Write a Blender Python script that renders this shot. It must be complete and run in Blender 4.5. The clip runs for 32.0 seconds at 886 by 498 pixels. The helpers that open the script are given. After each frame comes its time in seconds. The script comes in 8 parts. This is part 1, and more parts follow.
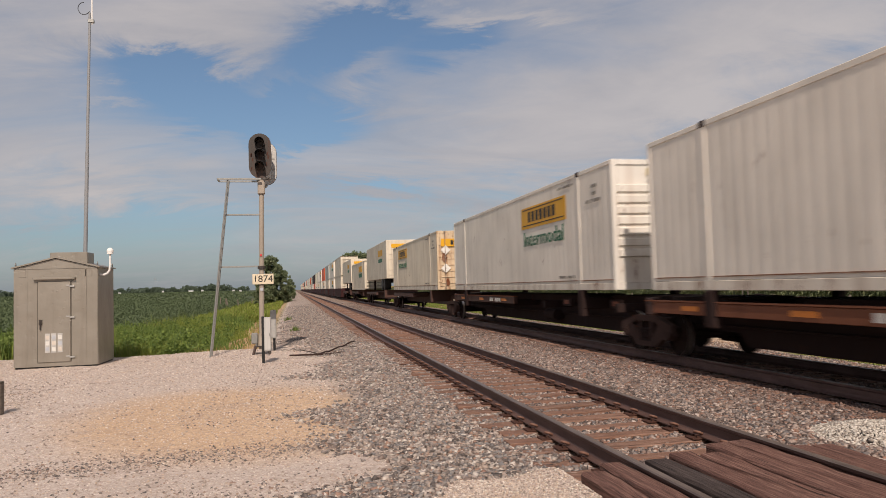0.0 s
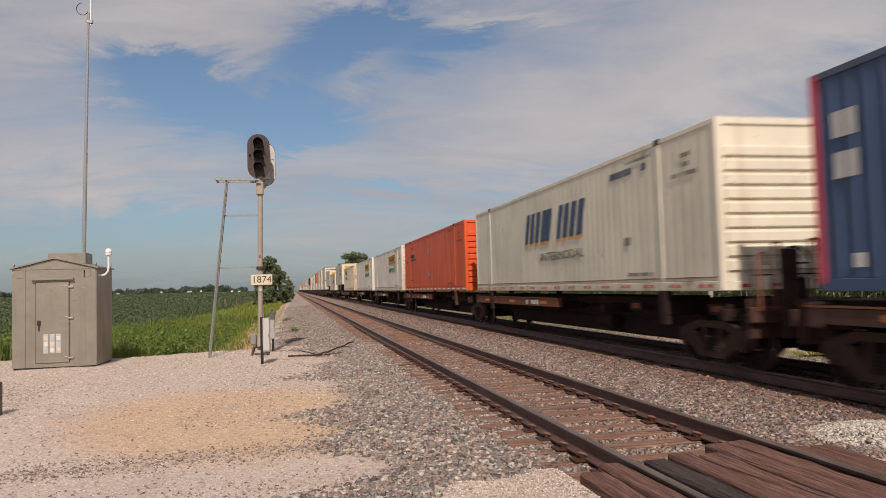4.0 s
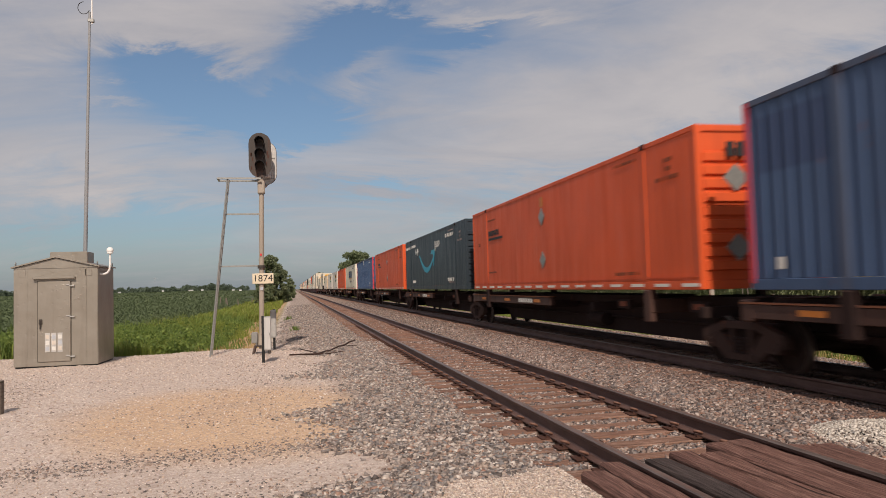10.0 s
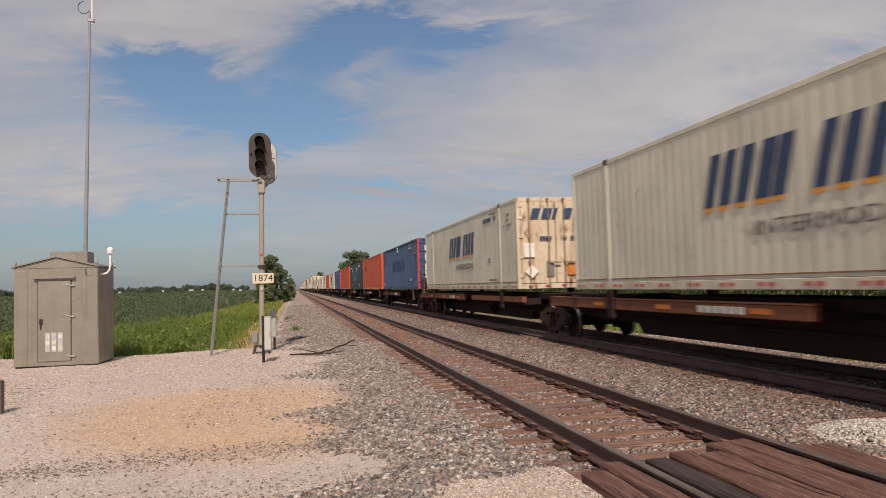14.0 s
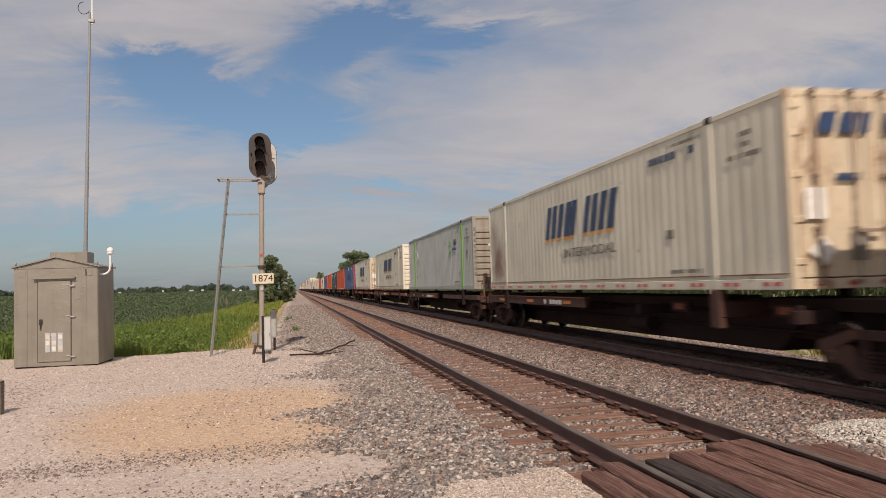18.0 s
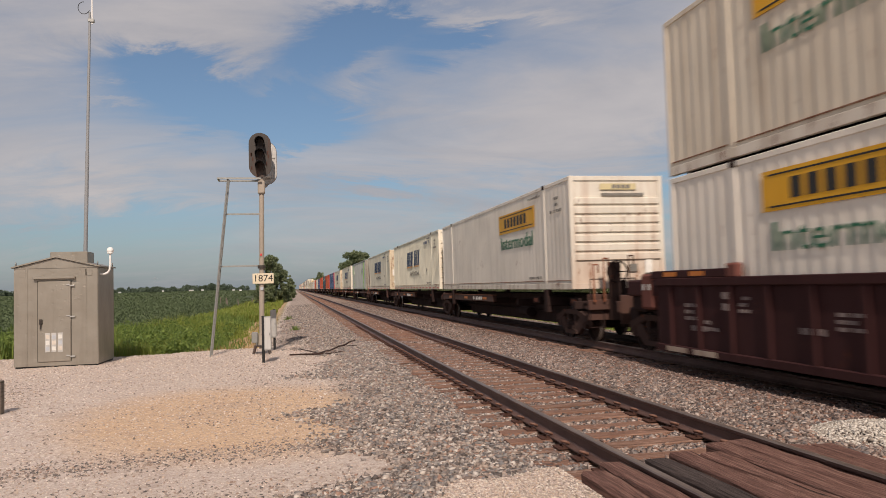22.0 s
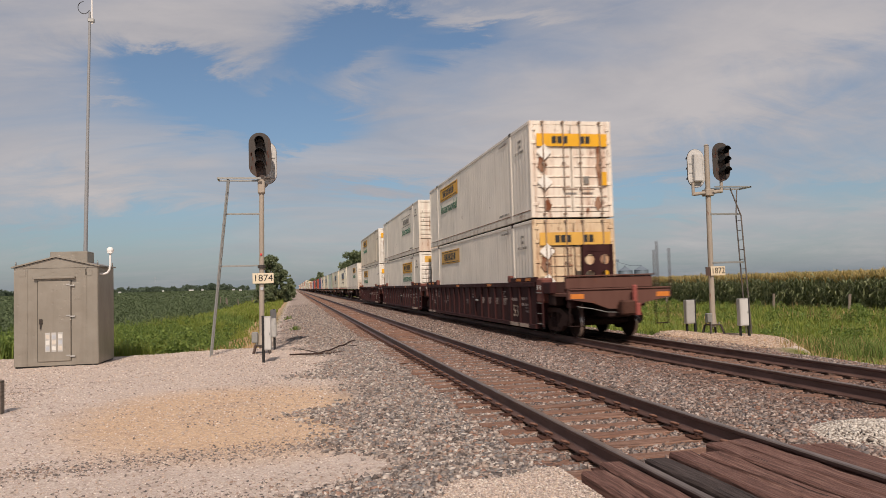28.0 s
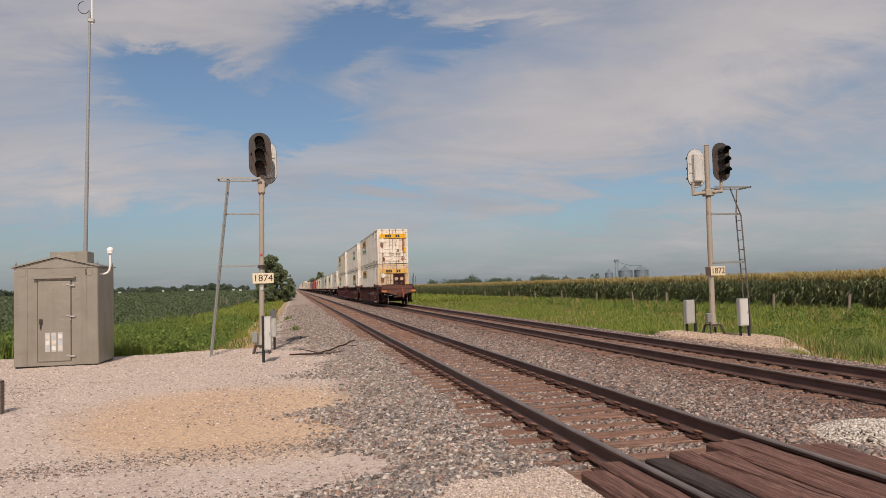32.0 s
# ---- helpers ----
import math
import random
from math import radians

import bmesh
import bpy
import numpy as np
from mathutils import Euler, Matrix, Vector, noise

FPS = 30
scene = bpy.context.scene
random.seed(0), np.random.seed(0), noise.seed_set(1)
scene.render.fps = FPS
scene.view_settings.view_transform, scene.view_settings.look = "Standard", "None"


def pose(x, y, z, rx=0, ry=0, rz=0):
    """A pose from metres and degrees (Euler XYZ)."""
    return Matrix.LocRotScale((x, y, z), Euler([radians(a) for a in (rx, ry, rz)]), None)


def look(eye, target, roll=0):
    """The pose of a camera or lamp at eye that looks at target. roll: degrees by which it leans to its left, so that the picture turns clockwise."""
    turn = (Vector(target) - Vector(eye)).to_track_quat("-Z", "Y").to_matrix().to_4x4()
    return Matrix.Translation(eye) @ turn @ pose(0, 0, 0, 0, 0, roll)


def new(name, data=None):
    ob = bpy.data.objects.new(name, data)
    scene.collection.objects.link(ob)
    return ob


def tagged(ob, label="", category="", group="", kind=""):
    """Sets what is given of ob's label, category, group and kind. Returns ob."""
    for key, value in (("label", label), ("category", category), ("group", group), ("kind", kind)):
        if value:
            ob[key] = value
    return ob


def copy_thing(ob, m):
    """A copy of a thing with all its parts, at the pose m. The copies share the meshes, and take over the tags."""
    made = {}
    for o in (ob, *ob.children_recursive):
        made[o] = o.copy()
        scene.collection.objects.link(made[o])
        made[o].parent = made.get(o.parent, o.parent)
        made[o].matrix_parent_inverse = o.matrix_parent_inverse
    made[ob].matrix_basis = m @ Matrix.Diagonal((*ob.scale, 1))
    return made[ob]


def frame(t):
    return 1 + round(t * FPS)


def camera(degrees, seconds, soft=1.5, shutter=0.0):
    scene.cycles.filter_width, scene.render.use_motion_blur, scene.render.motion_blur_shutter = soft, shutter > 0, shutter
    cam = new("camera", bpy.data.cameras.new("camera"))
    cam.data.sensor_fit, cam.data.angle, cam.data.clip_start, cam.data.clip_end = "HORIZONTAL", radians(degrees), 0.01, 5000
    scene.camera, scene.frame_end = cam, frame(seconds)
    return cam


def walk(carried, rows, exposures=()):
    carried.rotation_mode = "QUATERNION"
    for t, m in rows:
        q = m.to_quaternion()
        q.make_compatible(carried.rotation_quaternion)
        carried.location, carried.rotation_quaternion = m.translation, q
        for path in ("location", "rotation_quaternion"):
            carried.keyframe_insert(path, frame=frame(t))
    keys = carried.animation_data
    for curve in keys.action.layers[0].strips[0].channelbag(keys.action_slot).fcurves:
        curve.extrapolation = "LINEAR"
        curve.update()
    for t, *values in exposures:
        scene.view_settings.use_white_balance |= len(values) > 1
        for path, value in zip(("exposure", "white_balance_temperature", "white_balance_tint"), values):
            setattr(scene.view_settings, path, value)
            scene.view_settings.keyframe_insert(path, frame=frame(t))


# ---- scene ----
# ---------------------------------------------------------------- camera
EYE_Z = 1.522
cam = camera(62.75, 32.0, soft=0.75, shutter=0.5)


def aim(yaw, pitch, roll):
    """Camera pose: yaw to the right of the track, pitch up, roll, in degrees."""
    a, b = radians(yaw), radians(pitch)
    way = Vector((math.sin(a) * math.cos(b), math.cos(a) * math.cos(b), math.sin(b)))
    eye = Vector((0, 0, EYE_Z))
    return look(eye, eye + way, roll)


walk(cam, [(0.0, aim(11.66, 2.86, -1.66)), (1.0, aim(11.74, 2.90, -1.66)), (6.0, aim(11.76, 2.91, -1.66)),
           (8.0, aim(11.70, 2.86, -1.66)), (13.0, aim(11.65, 2.80, -1.66)), (20.0, aim(11.65, 2.83, -1.66)),
           (24.0, aim(11.65, 2.80, -1.66)), (32.0, aim(11.65, 2.80, -1.66))],
     exposures=[(0.0, 0.0, 7100, 16), (32.0, 0.0, 7100, 16)])

# the train's way along the track, metres at every second second
RUN = [0.0, 24.75, 49.41, 73.90, 98.14, 122.08, 145.70, 168.97, 191.89, 214.46, 236.69, 258.58, 280.13, 301.32, 322.15, 342.58, 362.55]
TRACK_1, TRACK_2 = 3.541, 8.212     # track centres, x
GAUGE_HALF = 0.7555                 # half the distance between rail centres

# ---------------------------------------------------------------- sky, sun
SUN = Vector((-0.105, -0.73, 0.68)).normalized()
world = bpy.data.worlds.new("sky")
scene.world = world
world.use_nodes = True
wt = world.node_tree
wt.nodes.clear()


def wnode(kind, **kw):
    n = wt.nodes.new(kind)
    for k, v in kw.items():
        n.inputs[k].default_value = v
    return n


def wmath(op, a, b=None, clamp=False):
    n = wt.nodes.new("ShaderNodeMath")
    n.operation, n.use_clamp = op, clamp
    for i, v in enumerate((a, b)):
        if v is None:
            continue
        if isinstance(v, (int, float)):
            n.inputs[i].default_value = v
        else:
            wt.links.new(v, n.inputs[i])
    return n.outputs[0]


sky = wt.nodes.new("ShaderNodeTexSky")
sky.sky_type, sky.sun_disc = "NISHITA", False
sky.sun_elevation = math.asin(SUN.z)
sky.sun_rotation = math.atan2(SUN.x, SUN.y)
sky.air_density, sky.dust_density, sky.ozone_density = 1.0, 0.5, 2.0
coord = wt.nodes.new("ShaderNodeTexCoord")
sep = wt.nodes.new("ShaderNodeSeparateXYZ")
wt.links.new(coord.outputs["Generated"], sep.inputs[0])
dx, dy, dz = sep.outputs
low = wmath("ADD", wmath("MAXIMUM", dz, 0.0), 0.22)
plane = wt.nodes.new("ShaderNodeCombineXYZ")
wt.links.new(wmath("DIVIDE", dx, low), plane.inputs[0])
wt.links.new(wmath("DIVIDE", dy, low), plane.inputs[1])
turned = wt.nodes.new("ShaderNodeMapping")
turned.inputs["Rotation"].default_value = (0, 0, radians(24))
turned.inputs["Scale"].default_value = (0.55, 1.0, 1.0)
turned.inputs["Location"].default_value = (3.1, 1.7, 0)
wt.links.new(plane.outputs[0], turned.inputs[0])


def wnoise(scale, detail, rough, dist):
    n = wnode("ShaderNodeTexNoise", Scale=scale, Detail=detail, Roughness=rough, Distortion=dist)
    wt.links.new(turned.outputs[0], n.inputs["Vector"])
    return n.outputs[0]


big = wnoise(1.0, 6.0, 0.55, 0.8)
fine = wnoise(2.6, 9.0, 0.66, 1.4)
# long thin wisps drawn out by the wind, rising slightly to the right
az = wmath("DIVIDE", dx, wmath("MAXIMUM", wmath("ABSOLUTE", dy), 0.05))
wisp_way = wt.nodes.new("ShaderNodeCombineXYZ")
wt.links.new(wmath("MULTIPLY", az, 2.6), wisp_way.inputs[0])
wt.links.new(wmath("MULTIPLY", wmath("SUBTRACT", dz, wmath("MULTIPLY", az, 0.10)), 19.0), wisp_way.inputs[1])
wisp = wnode("ShaderNodeTexNoise", Scale=1.0, Detail=8.0, Roughness=0.58, Distortion=0.9)
wt.links.new(wisp_way.outputs[0], wisp.inputs["Vector"])
CLOUD = wmath("ADD", wmath("ADD", wmath("MULTIPLY", big, 0.62), wmath("MULTIPLY", fine, 0.62)), wmath("MULTIPLY", wisp.outputs[0], 0.46))
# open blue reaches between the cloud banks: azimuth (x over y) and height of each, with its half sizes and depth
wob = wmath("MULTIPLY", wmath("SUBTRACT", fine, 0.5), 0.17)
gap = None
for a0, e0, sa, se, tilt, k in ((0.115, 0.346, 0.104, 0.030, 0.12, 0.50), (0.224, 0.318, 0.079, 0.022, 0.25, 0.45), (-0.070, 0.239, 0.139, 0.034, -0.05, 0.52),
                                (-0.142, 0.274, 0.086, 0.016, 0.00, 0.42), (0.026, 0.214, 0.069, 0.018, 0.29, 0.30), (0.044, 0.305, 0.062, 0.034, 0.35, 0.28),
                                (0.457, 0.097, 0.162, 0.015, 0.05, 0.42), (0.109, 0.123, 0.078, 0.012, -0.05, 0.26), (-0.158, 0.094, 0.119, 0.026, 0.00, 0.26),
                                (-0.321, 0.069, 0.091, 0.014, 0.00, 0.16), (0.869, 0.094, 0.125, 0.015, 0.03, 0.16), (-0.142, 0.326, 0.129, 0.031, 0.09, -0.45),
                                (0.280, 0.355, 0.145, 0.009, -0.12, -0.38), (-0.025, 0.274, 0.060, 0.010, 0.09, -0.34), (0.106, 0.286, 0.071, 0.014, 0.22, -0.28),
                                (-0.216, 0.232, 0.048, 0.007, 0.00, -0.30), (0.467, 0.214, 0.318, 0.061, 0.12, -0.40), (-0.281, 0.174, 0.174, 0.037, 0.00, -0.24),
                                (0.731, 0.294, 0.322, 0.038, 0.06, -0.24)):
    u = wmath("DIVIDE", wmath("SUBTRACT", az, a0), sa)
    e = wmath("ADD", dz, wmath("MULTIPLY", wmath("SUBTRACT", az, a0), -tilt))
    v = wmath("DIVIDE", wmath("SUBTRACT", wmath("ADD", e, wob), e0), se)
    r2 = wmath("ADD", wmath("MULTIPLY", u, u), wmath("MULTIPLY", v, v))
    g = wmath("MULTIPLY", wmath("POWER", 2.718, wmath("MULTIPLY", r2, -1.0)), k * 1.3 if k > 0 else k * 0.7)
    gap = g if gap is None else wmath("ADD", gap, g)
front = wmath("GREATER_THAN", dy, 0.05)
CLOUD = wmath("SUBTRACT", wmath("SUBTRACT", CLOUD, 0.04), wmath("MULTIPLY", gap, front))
CLOUD = wmath("SUBTRACT", CLOUD, wmath("MULTIPLY", wmath("POWER", 2.718, wmath("MULTIPLY", wmath("MAXIMUM", dz, 0.0), -13.0)), 0.34))
mask = wt.nodes.new("ShaderNodeMapRange")
mask.interpolation_type = "SMOOTHSTEP"
for k, v in (("From Min", 0.30), ("From Max", 1.02), ("To Min", 0.03), ("To Max", 0.92)):
    mask.inputs[k].default_value = v
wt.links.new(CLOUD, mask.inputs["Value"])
mix = wt.nodes.new("ShaderNodeMix")
mix.data_type = "RGBA"
wt.links.new(mask.outputs[0], mix.inputs["Factor"])
# blue-grey summer haze over the skyline
haze = wt.nodes.new("ShaderNodeMix")
haze.data_type = "RGBA"
wt.links.new(wmath("MULTIPLY", wmath("POWER", 2.718, wmath("MULTIPLY", wmath("MAXIMUM", dz, 0.0), -9.0)), 0.85), haze.inputs["Factor"])
clear = wt.nodes.new("ShaderNodeMix")
clear.data_type, clear.blend_type = "RGBA", "MULTIPLY"
clear.inputs["Factor"].default_value = 1.0
wt.links.new(sky.outputs[0], clear.inputs[6])
clear.inputs[7].default_value = (0.65, 0.80, 0.87, 1)
wt.links.new(clear.outputs[2], haze.inputs[6])
haze.inputs[7].default_value = (1.52, 1.99, 2.62, 1)
wt.links.new(haze.outputs[2], mix.inputs[6])
tone = wt.nodes.new("ShaderNodeMix")
tone.data_type = "RGBA"
dense = wmath("MULTIPLY", wmath("SUBTRACT", CLOUD, 0.80), 1.0)
wt.links.new(wmath("ADD", wmath("MULTIPLY", wmath("SUBTRACT", wnoise(1.9, 7.0, 0.6, 0.8), 0.32), 2.3), dense, True), tone.inputs["Factor"])
tone.inputs[6].default_value = (3.44, 3.64, 4.08, 1)
tone.inputs[7].default_value = (4.76, 4.78, 4.96, 1)
wt.links.new(tone.outputs[2], mix.inputs[7])
back = wnode("ShaderNodeBackground", Strength=0.105)
wt.links.new(mix.outputs[2], back.inputs[0])
out = wt.nodes.new("ShaderNodeOutputWorld")
wt.links.new(back.outputs[0], out.inputs[0])

sun = new("sun", bpy.data.lights.new("sun", "SUN"))
sun.data.energy, sun.data.angle, sun.data.color = 3.95, radians(0.6), (1.0, 0.92, 0.83)
sun.matrix_world = look(SUN * 60, (0, 0, 0))


# ---------------------------------------------------------------- materials
def lin(r, g, b):
    """Linear colour from 0..255 display values."""
    return tuple(((c / 255) / 12.92 if c < 10 else ((c / 255 + 0.055) / 1.055) ** 2.4) for c in (r, g, b)) + (1.0,)


class Net:
    """A node material under construction."""

    def __init__(self, name):
        self.m = bpy.data.materials.new(name)
        self.m.use_nodes = True
        self.t = self.m.node_tree
        self.b = self.t.nodes["Principled BSDF"]
        self.co = self.add("ShaderNodeTexCoord").outputs["Object"]

    def add(self, kind, **kw):
        n = self.t.nodes.new(kind)
        for k, v in kw.items():
            n.inputs[k].default_value = v
        return n

    def put(self, a, b):
        self.t.links.new(a, b)

    def stretch(self, scale, turn=(0, 0, 0)):
        n = self.add("ShaderNodeMapping", Scale=scale, Rotation=turn)
        self.put(self.co, n.inputs[0])
        return n.outputs[0]

    def noise(self, scale, detail=4.0, rough=0.55, vec=None, dist=0.0):
        n = self.add("ShaderNodeTexNoise", Scale=scale, Detail=detail, Roughness=rough, Distortion=dist)
        self.put(vec or self.co, n.inputs["Vector"])
        return n.outputs[0]

    def ramp(self, fac, *stops, hard=False):
        n = self.add("ShaderNodeValToRGB")
        e = n.color_ramp.elements
        while len(e) < len(stops):
            e.new(0.5)
        for el, (p, c) in zip(e, stops):
            el.position = p
            el.color = c if len(c) == 4 else (*c, 1)
        if hard:
            n.color_ramp.interpolation = "CONSTANT"
        self.put(fac, n.inputs[0])
        return n.outputs[0]

    def span(self, val, a, b, c=0.0, d=1.0):
        n = self.add("ShaderNodeMapRange")
        for k, v in (("From Min", a), ("From Max", b), ("To Min", c), ("To Max", d)):
            n.inputs[k].default_value = v
        self.put(val, n.inputs["Value"])
        return n.outputs[0]

    def calc(self, op, a, b=0.0, clamp=False):
        n = self.add("ShaderNodeMath")
        n.operation, n.use_clamp = op, clamp
        for i, v in enumerate((a, b)):
            if isinstance(v, (int, float)):
                n.inputs[i].default_value = v
            else:
                self.put(v, n.inputs[i])
        return n.outputs[0]

    def blend(self, fac, a, b, mode="MIX"):
        n = self.add("ShaderNodeMix")
        n.data_type, n.blend_type = "RGBA", mode
        for i, v in ((0, fac), (6, a), (7, b)):
            if isinstance(v, (int, float, tuple)):
                n.inputs[i].default_value = v
            else:
                self.put(v, n.inputs[i])
        return n.outputs[2]

    def island(self):
        return self.add("ShaderNodeNewGeometry").outputs["Random Per Island"]

    def each(self):
        return self.add("ShaderNodeObjectInfo").outputs["Random"]

    def done(self, colour, rough=0.7, metal=0.0, bump=None, height=0.02, spec=0.4):
        if isinstance(colour, tuple):
            self.b.inputs["Base Color"].default_value = colour
        else:
            self.put(colour, self.b.inputs["Base Color"])
        if isinstance(rough, float):
            self.b.inputs["Roughness"].default_value = rough
        else:
            self.put(rough, self.b.inputs["Roughness"])
        self.b.inputs["Metallic"].default_value = metal
        self.b.inputs["Specular IOR Level"].default_value = spec
        if bump is not None:
            n = self.add("ShaderNodeBump", Distance=height, Strength=1.0)
            self.put(bump, n.inputs["Height"])
            self.put(n.outputs[0], self.b.inputs["Normal"])
        return self.m


def painted(name, colour, dirt=(0.16, 0.13, 0.10, 1), rust=0.0, rough=0.5, grime=0.35, metal=0.0, patches=(), spec=0.4):
    """Paint with faint fading, grime in streaks and some rust."""
    n = Net(name)
    fade = n.noise(0.7, 3.0)
    a = tuple(min(1, c * 0.90) for c in colour[:3]) + (1,)
    b = tuple(min(1, c * 1.07) for c in colour[:3]) + (1,)
    col = n.ramp(fade, (0.3, a), (0.7, b))
    streak = n.noise(1.0, 5.0, 0.6, n.stretch((3.2, 3.2, 0.35)))
    col = n.blend(n.calc("MULTIPLY", n.span(streak, 0.48, 0.78), grime), col, dirt)
    if rust:
        spots = n.noise(2.3, 7.0, 0.7, n.stretch((1.5, 1.5, 0.6)))
        col = n.blend(n.span(spots, 0.66 - 0.16 * rust, 0.72 - 0.10 * rust), col, lin(112, 62, 36))
    if patches:
        sp = n.add("ShaderNodeSeparateXYZ")
        n.put(n.co, sp.inputs[0])
        _, py, pz = sp.outputs
    for y0, y1, z0, z1, tint, amount, ragged in patches:
        wob = n.calc("MULTIPLY", n.calc("SUBTRACT", n.noise(2.2, 6.0, 0.7), 0.5), ragged)
        e = 0.02 + 0.28 * ragged
        m = n.calc("MULTIPLY", n.calc("MULTIPLY", n.span(n.calc("ADD", py, wob), y0 - e, y0 + e), n.span(n.calc("ADD", py, wob), y1 + e, y1 - e)),
                   n.calc("MULTIPLY", n.span(n.calc("ADD", pz, wob), z0 - e, z0 + e), n.span(n.calc("ADD", pz, wob), z1 + e, z1 - e)))
        col = n.blend(n.calc("MULTIPLY", m, amount), col, tint)
    return n.done(col, n.span(streak, 0.3, 0.8, rough - 0.08, rough + 0.2), metal, n.noise(60.0, 2.0), 0.0006, spec)


def plain(name, colour, rough=0.6, metal=0.0, vary=0.12, scale=9.0, spec=0.4):
    n = Net(name)
    v = n.noise(scale, 5.0, 0.6)
    a = tuple(c * (1 - vary) for c in colour[:3]) + (1,)
    b = tuple(min(1, c * (1 + vary)) for c in colour[:3]) + (1,)
    return n.done(n.ramp(v, (0.3, a), (0.7, b)), rough, metal, v, 0.002, spec)


def stone_mix(name, tones, rough=0.85):
    n = Net(name)
    stops = [(i / len(tones), t) for i, t in enumerate(tones)]
    col = n.ramp(n.island(), *stops, hard=True)
    g = n.noise(34.0, 4.0, 0.7)
    col = n.blend(0.5, col, n.ramp(g, (0.3, (0.25, 0.25, 0.25, 1)), (0.7, (0.8, 0.8, 0.8, 1))), "SOFT_LIGHT")
    return n.done(col, rough, 0.0, g, 0.006, 0.3)


def leaf_mix(name, tones, rough=0.65, glow=0.25):
    """Leaves: tones differ from leaf to leaf; some light passes through."""
    n = Net(name)
    stops = [(i / max(1, len(tones) - 1), t) for i, t in enumerate(tones)]
    col = n.ramp(n.island(), *stops)
    n.done(col, rough, 0.0, None, 0, 0.25)
    tr = n.add("ShaderNodeBsdfTranslucent")
    n.put(col, tr.inputs[0])
    mx = n.add("ShaderNodeMixShader", Fac=glow)
    n.put(n.b.outputs[0], mx.inputs[1])
    n.put(tr.outputs[0], mx.inputs[2])
    n.put(mx.outputs[0], n.t.nodes["Material Output"].inputs[0])
    return n.m


def make_ground_material():
    """Soil and grass far off; pale limestone gravel on the pad and road; grey ballast along the tracks."""
    n = Net("ground_mix")
    s = n.add("ShaderNodeSeparateXYZ")
    n.put(n.co, s.inputs[0])
    x, y, _ = s.outputs
    wob = n.calc("MULTIPLY", n.calc("SUBTRACT", n.noise(0.55, 4.0, 0.6), 0.5), 2.6)
    wob2 = n.calc("MULTIPLY", n.calc("SUBTRACT", n.noise(1.7, 5.0, 0.65), 0.5), 1.5)
    g1, g2, g3 = n.noise(46.0, 3.0, 0.7), n.noise(16.0, 3.0, 0.6), n.noise(1.1, 4.0, 0.6)
    # gravel of the pad: pale pinkish limestone with tan patches
    pad = n.ramp(g1, (0.25, lin(156, 140, 131)), (0.5, lin(202, 188, 178)), (0.72, lin(228, 218, 210)))
    d = n.calc("ADD", n.calc("POWER", n.calc("DIVIDE", n.calc("ADD", n.calc("ADD", x, 0.7), wob2), 2.5), 2.0),
               n.calc("POWER", n.calc("DIVIDE", n.calc("SUBTRACT", n.calc("ADD", y, n.calc("MULTIPLY", x, 0.18)), 10.9), 2.9), 2.0))
    pad = n.blend(n.span(d, 1.40, 0.6, 0.0, 0.78), pad, n.ramp(g1, (0.25, lin(164, 128, 94)), (0.6, lin(222, 188, 150)), (0.75, lin(236, 212, 182))))
    pad = n.blend(n.span(g3, 0.56, 0.72, 0.0, 0.45), pad, lin(160, 144, 134))
    pad = n.blend(n.span(g2, 0.35, 0.65, 0.5, 0.0), pad, lin(150, 128, 115))
    # ballast: grey crushed rock, rusty near the rails
    bal = n.ramp(g2, (0.25, lin(100, 90, 84)), (0.5, lin(154, 139, 129)), (0.75, lin(190, 175, 163)))
    rail = n.calc("ABSOLUTE", n.calc("SUBTRACT", x, 3.541))
    rail2 = n.calc("MULTIPLY", n.calc("ABSOLUTE", n.calc("SUBTRACT", x, 8.212)), 0.72)
    near = n.calc("MINIMUM", rail, rail2)
    bal = n.blend(n.span(n.calc("ADD", near, n.calc("MULTIPLY", wob2, 0.35)), 1.7, 1.0, 0.0, 0.6), bal, n.ramp(g2, (0.3, lin(78, 56, 44)), (0.7, lin(148, 112, 90))))
    bal = n.blend(n.span(x, 2.0, 3.2, 0.0, 0.7), bal, n.ramp(g2, (0.25, lin(66, 54, 48)), (0.5, lin(130, 111, 100)), (0.75, lin(172, 152, 139))))
    # grass, soil and a bare dirt bank
    soil = n.ramp(n.noise(3.0, 6.0, 0.7), (0.3, lin(84, 90, 46)), (0.55, lin(112, 118, 60)), (0.75, lin(142, 130, 86)))
    soy = n.ramp(n.noise(7.0, 5.0, 0.7), (0.3, lin(58, 68, 46)), (0.7, lin(78, 88, 60)))
    leftfar = n.span(n.calc("ADD", n.calc("MULTIPLY", x, -1.0), n.calc("MULTIPLY", wob, 0.6)), 9.0, 12.0)
    soil = n.blend(leftfar, soil, soy)
    bank = n.calc("ABSOLUTE", n.calc("ADD", n.calc("ADD", x, 2.15), n.calc("MULTIPLY", wob2, 0.9)))
    soil = n.blend(n.span(bank, 1.3, 0.8, 0.0, 0.9), soil, n.ramp(g2, (0.3, lin(150, 120, 92)), (0.7, lin(206, 176, 144))))
    # where each lies
    edge_l = n.calc("ADD", x, n.calc("MULTIPLY", wob2, 0.8))
    edge_l = n.calc("ADD", edge_l, n.span(y, 21.5, 25.0, 0.0, 1.5))
    is_bal = n.calc("MULTIPLY", n.span(edge_l, 0.55, 1.05), n.span(n.calc("ADD", x, n.calc("MULTIPLY", wob2, 0.3)), 11.6, 11.1))
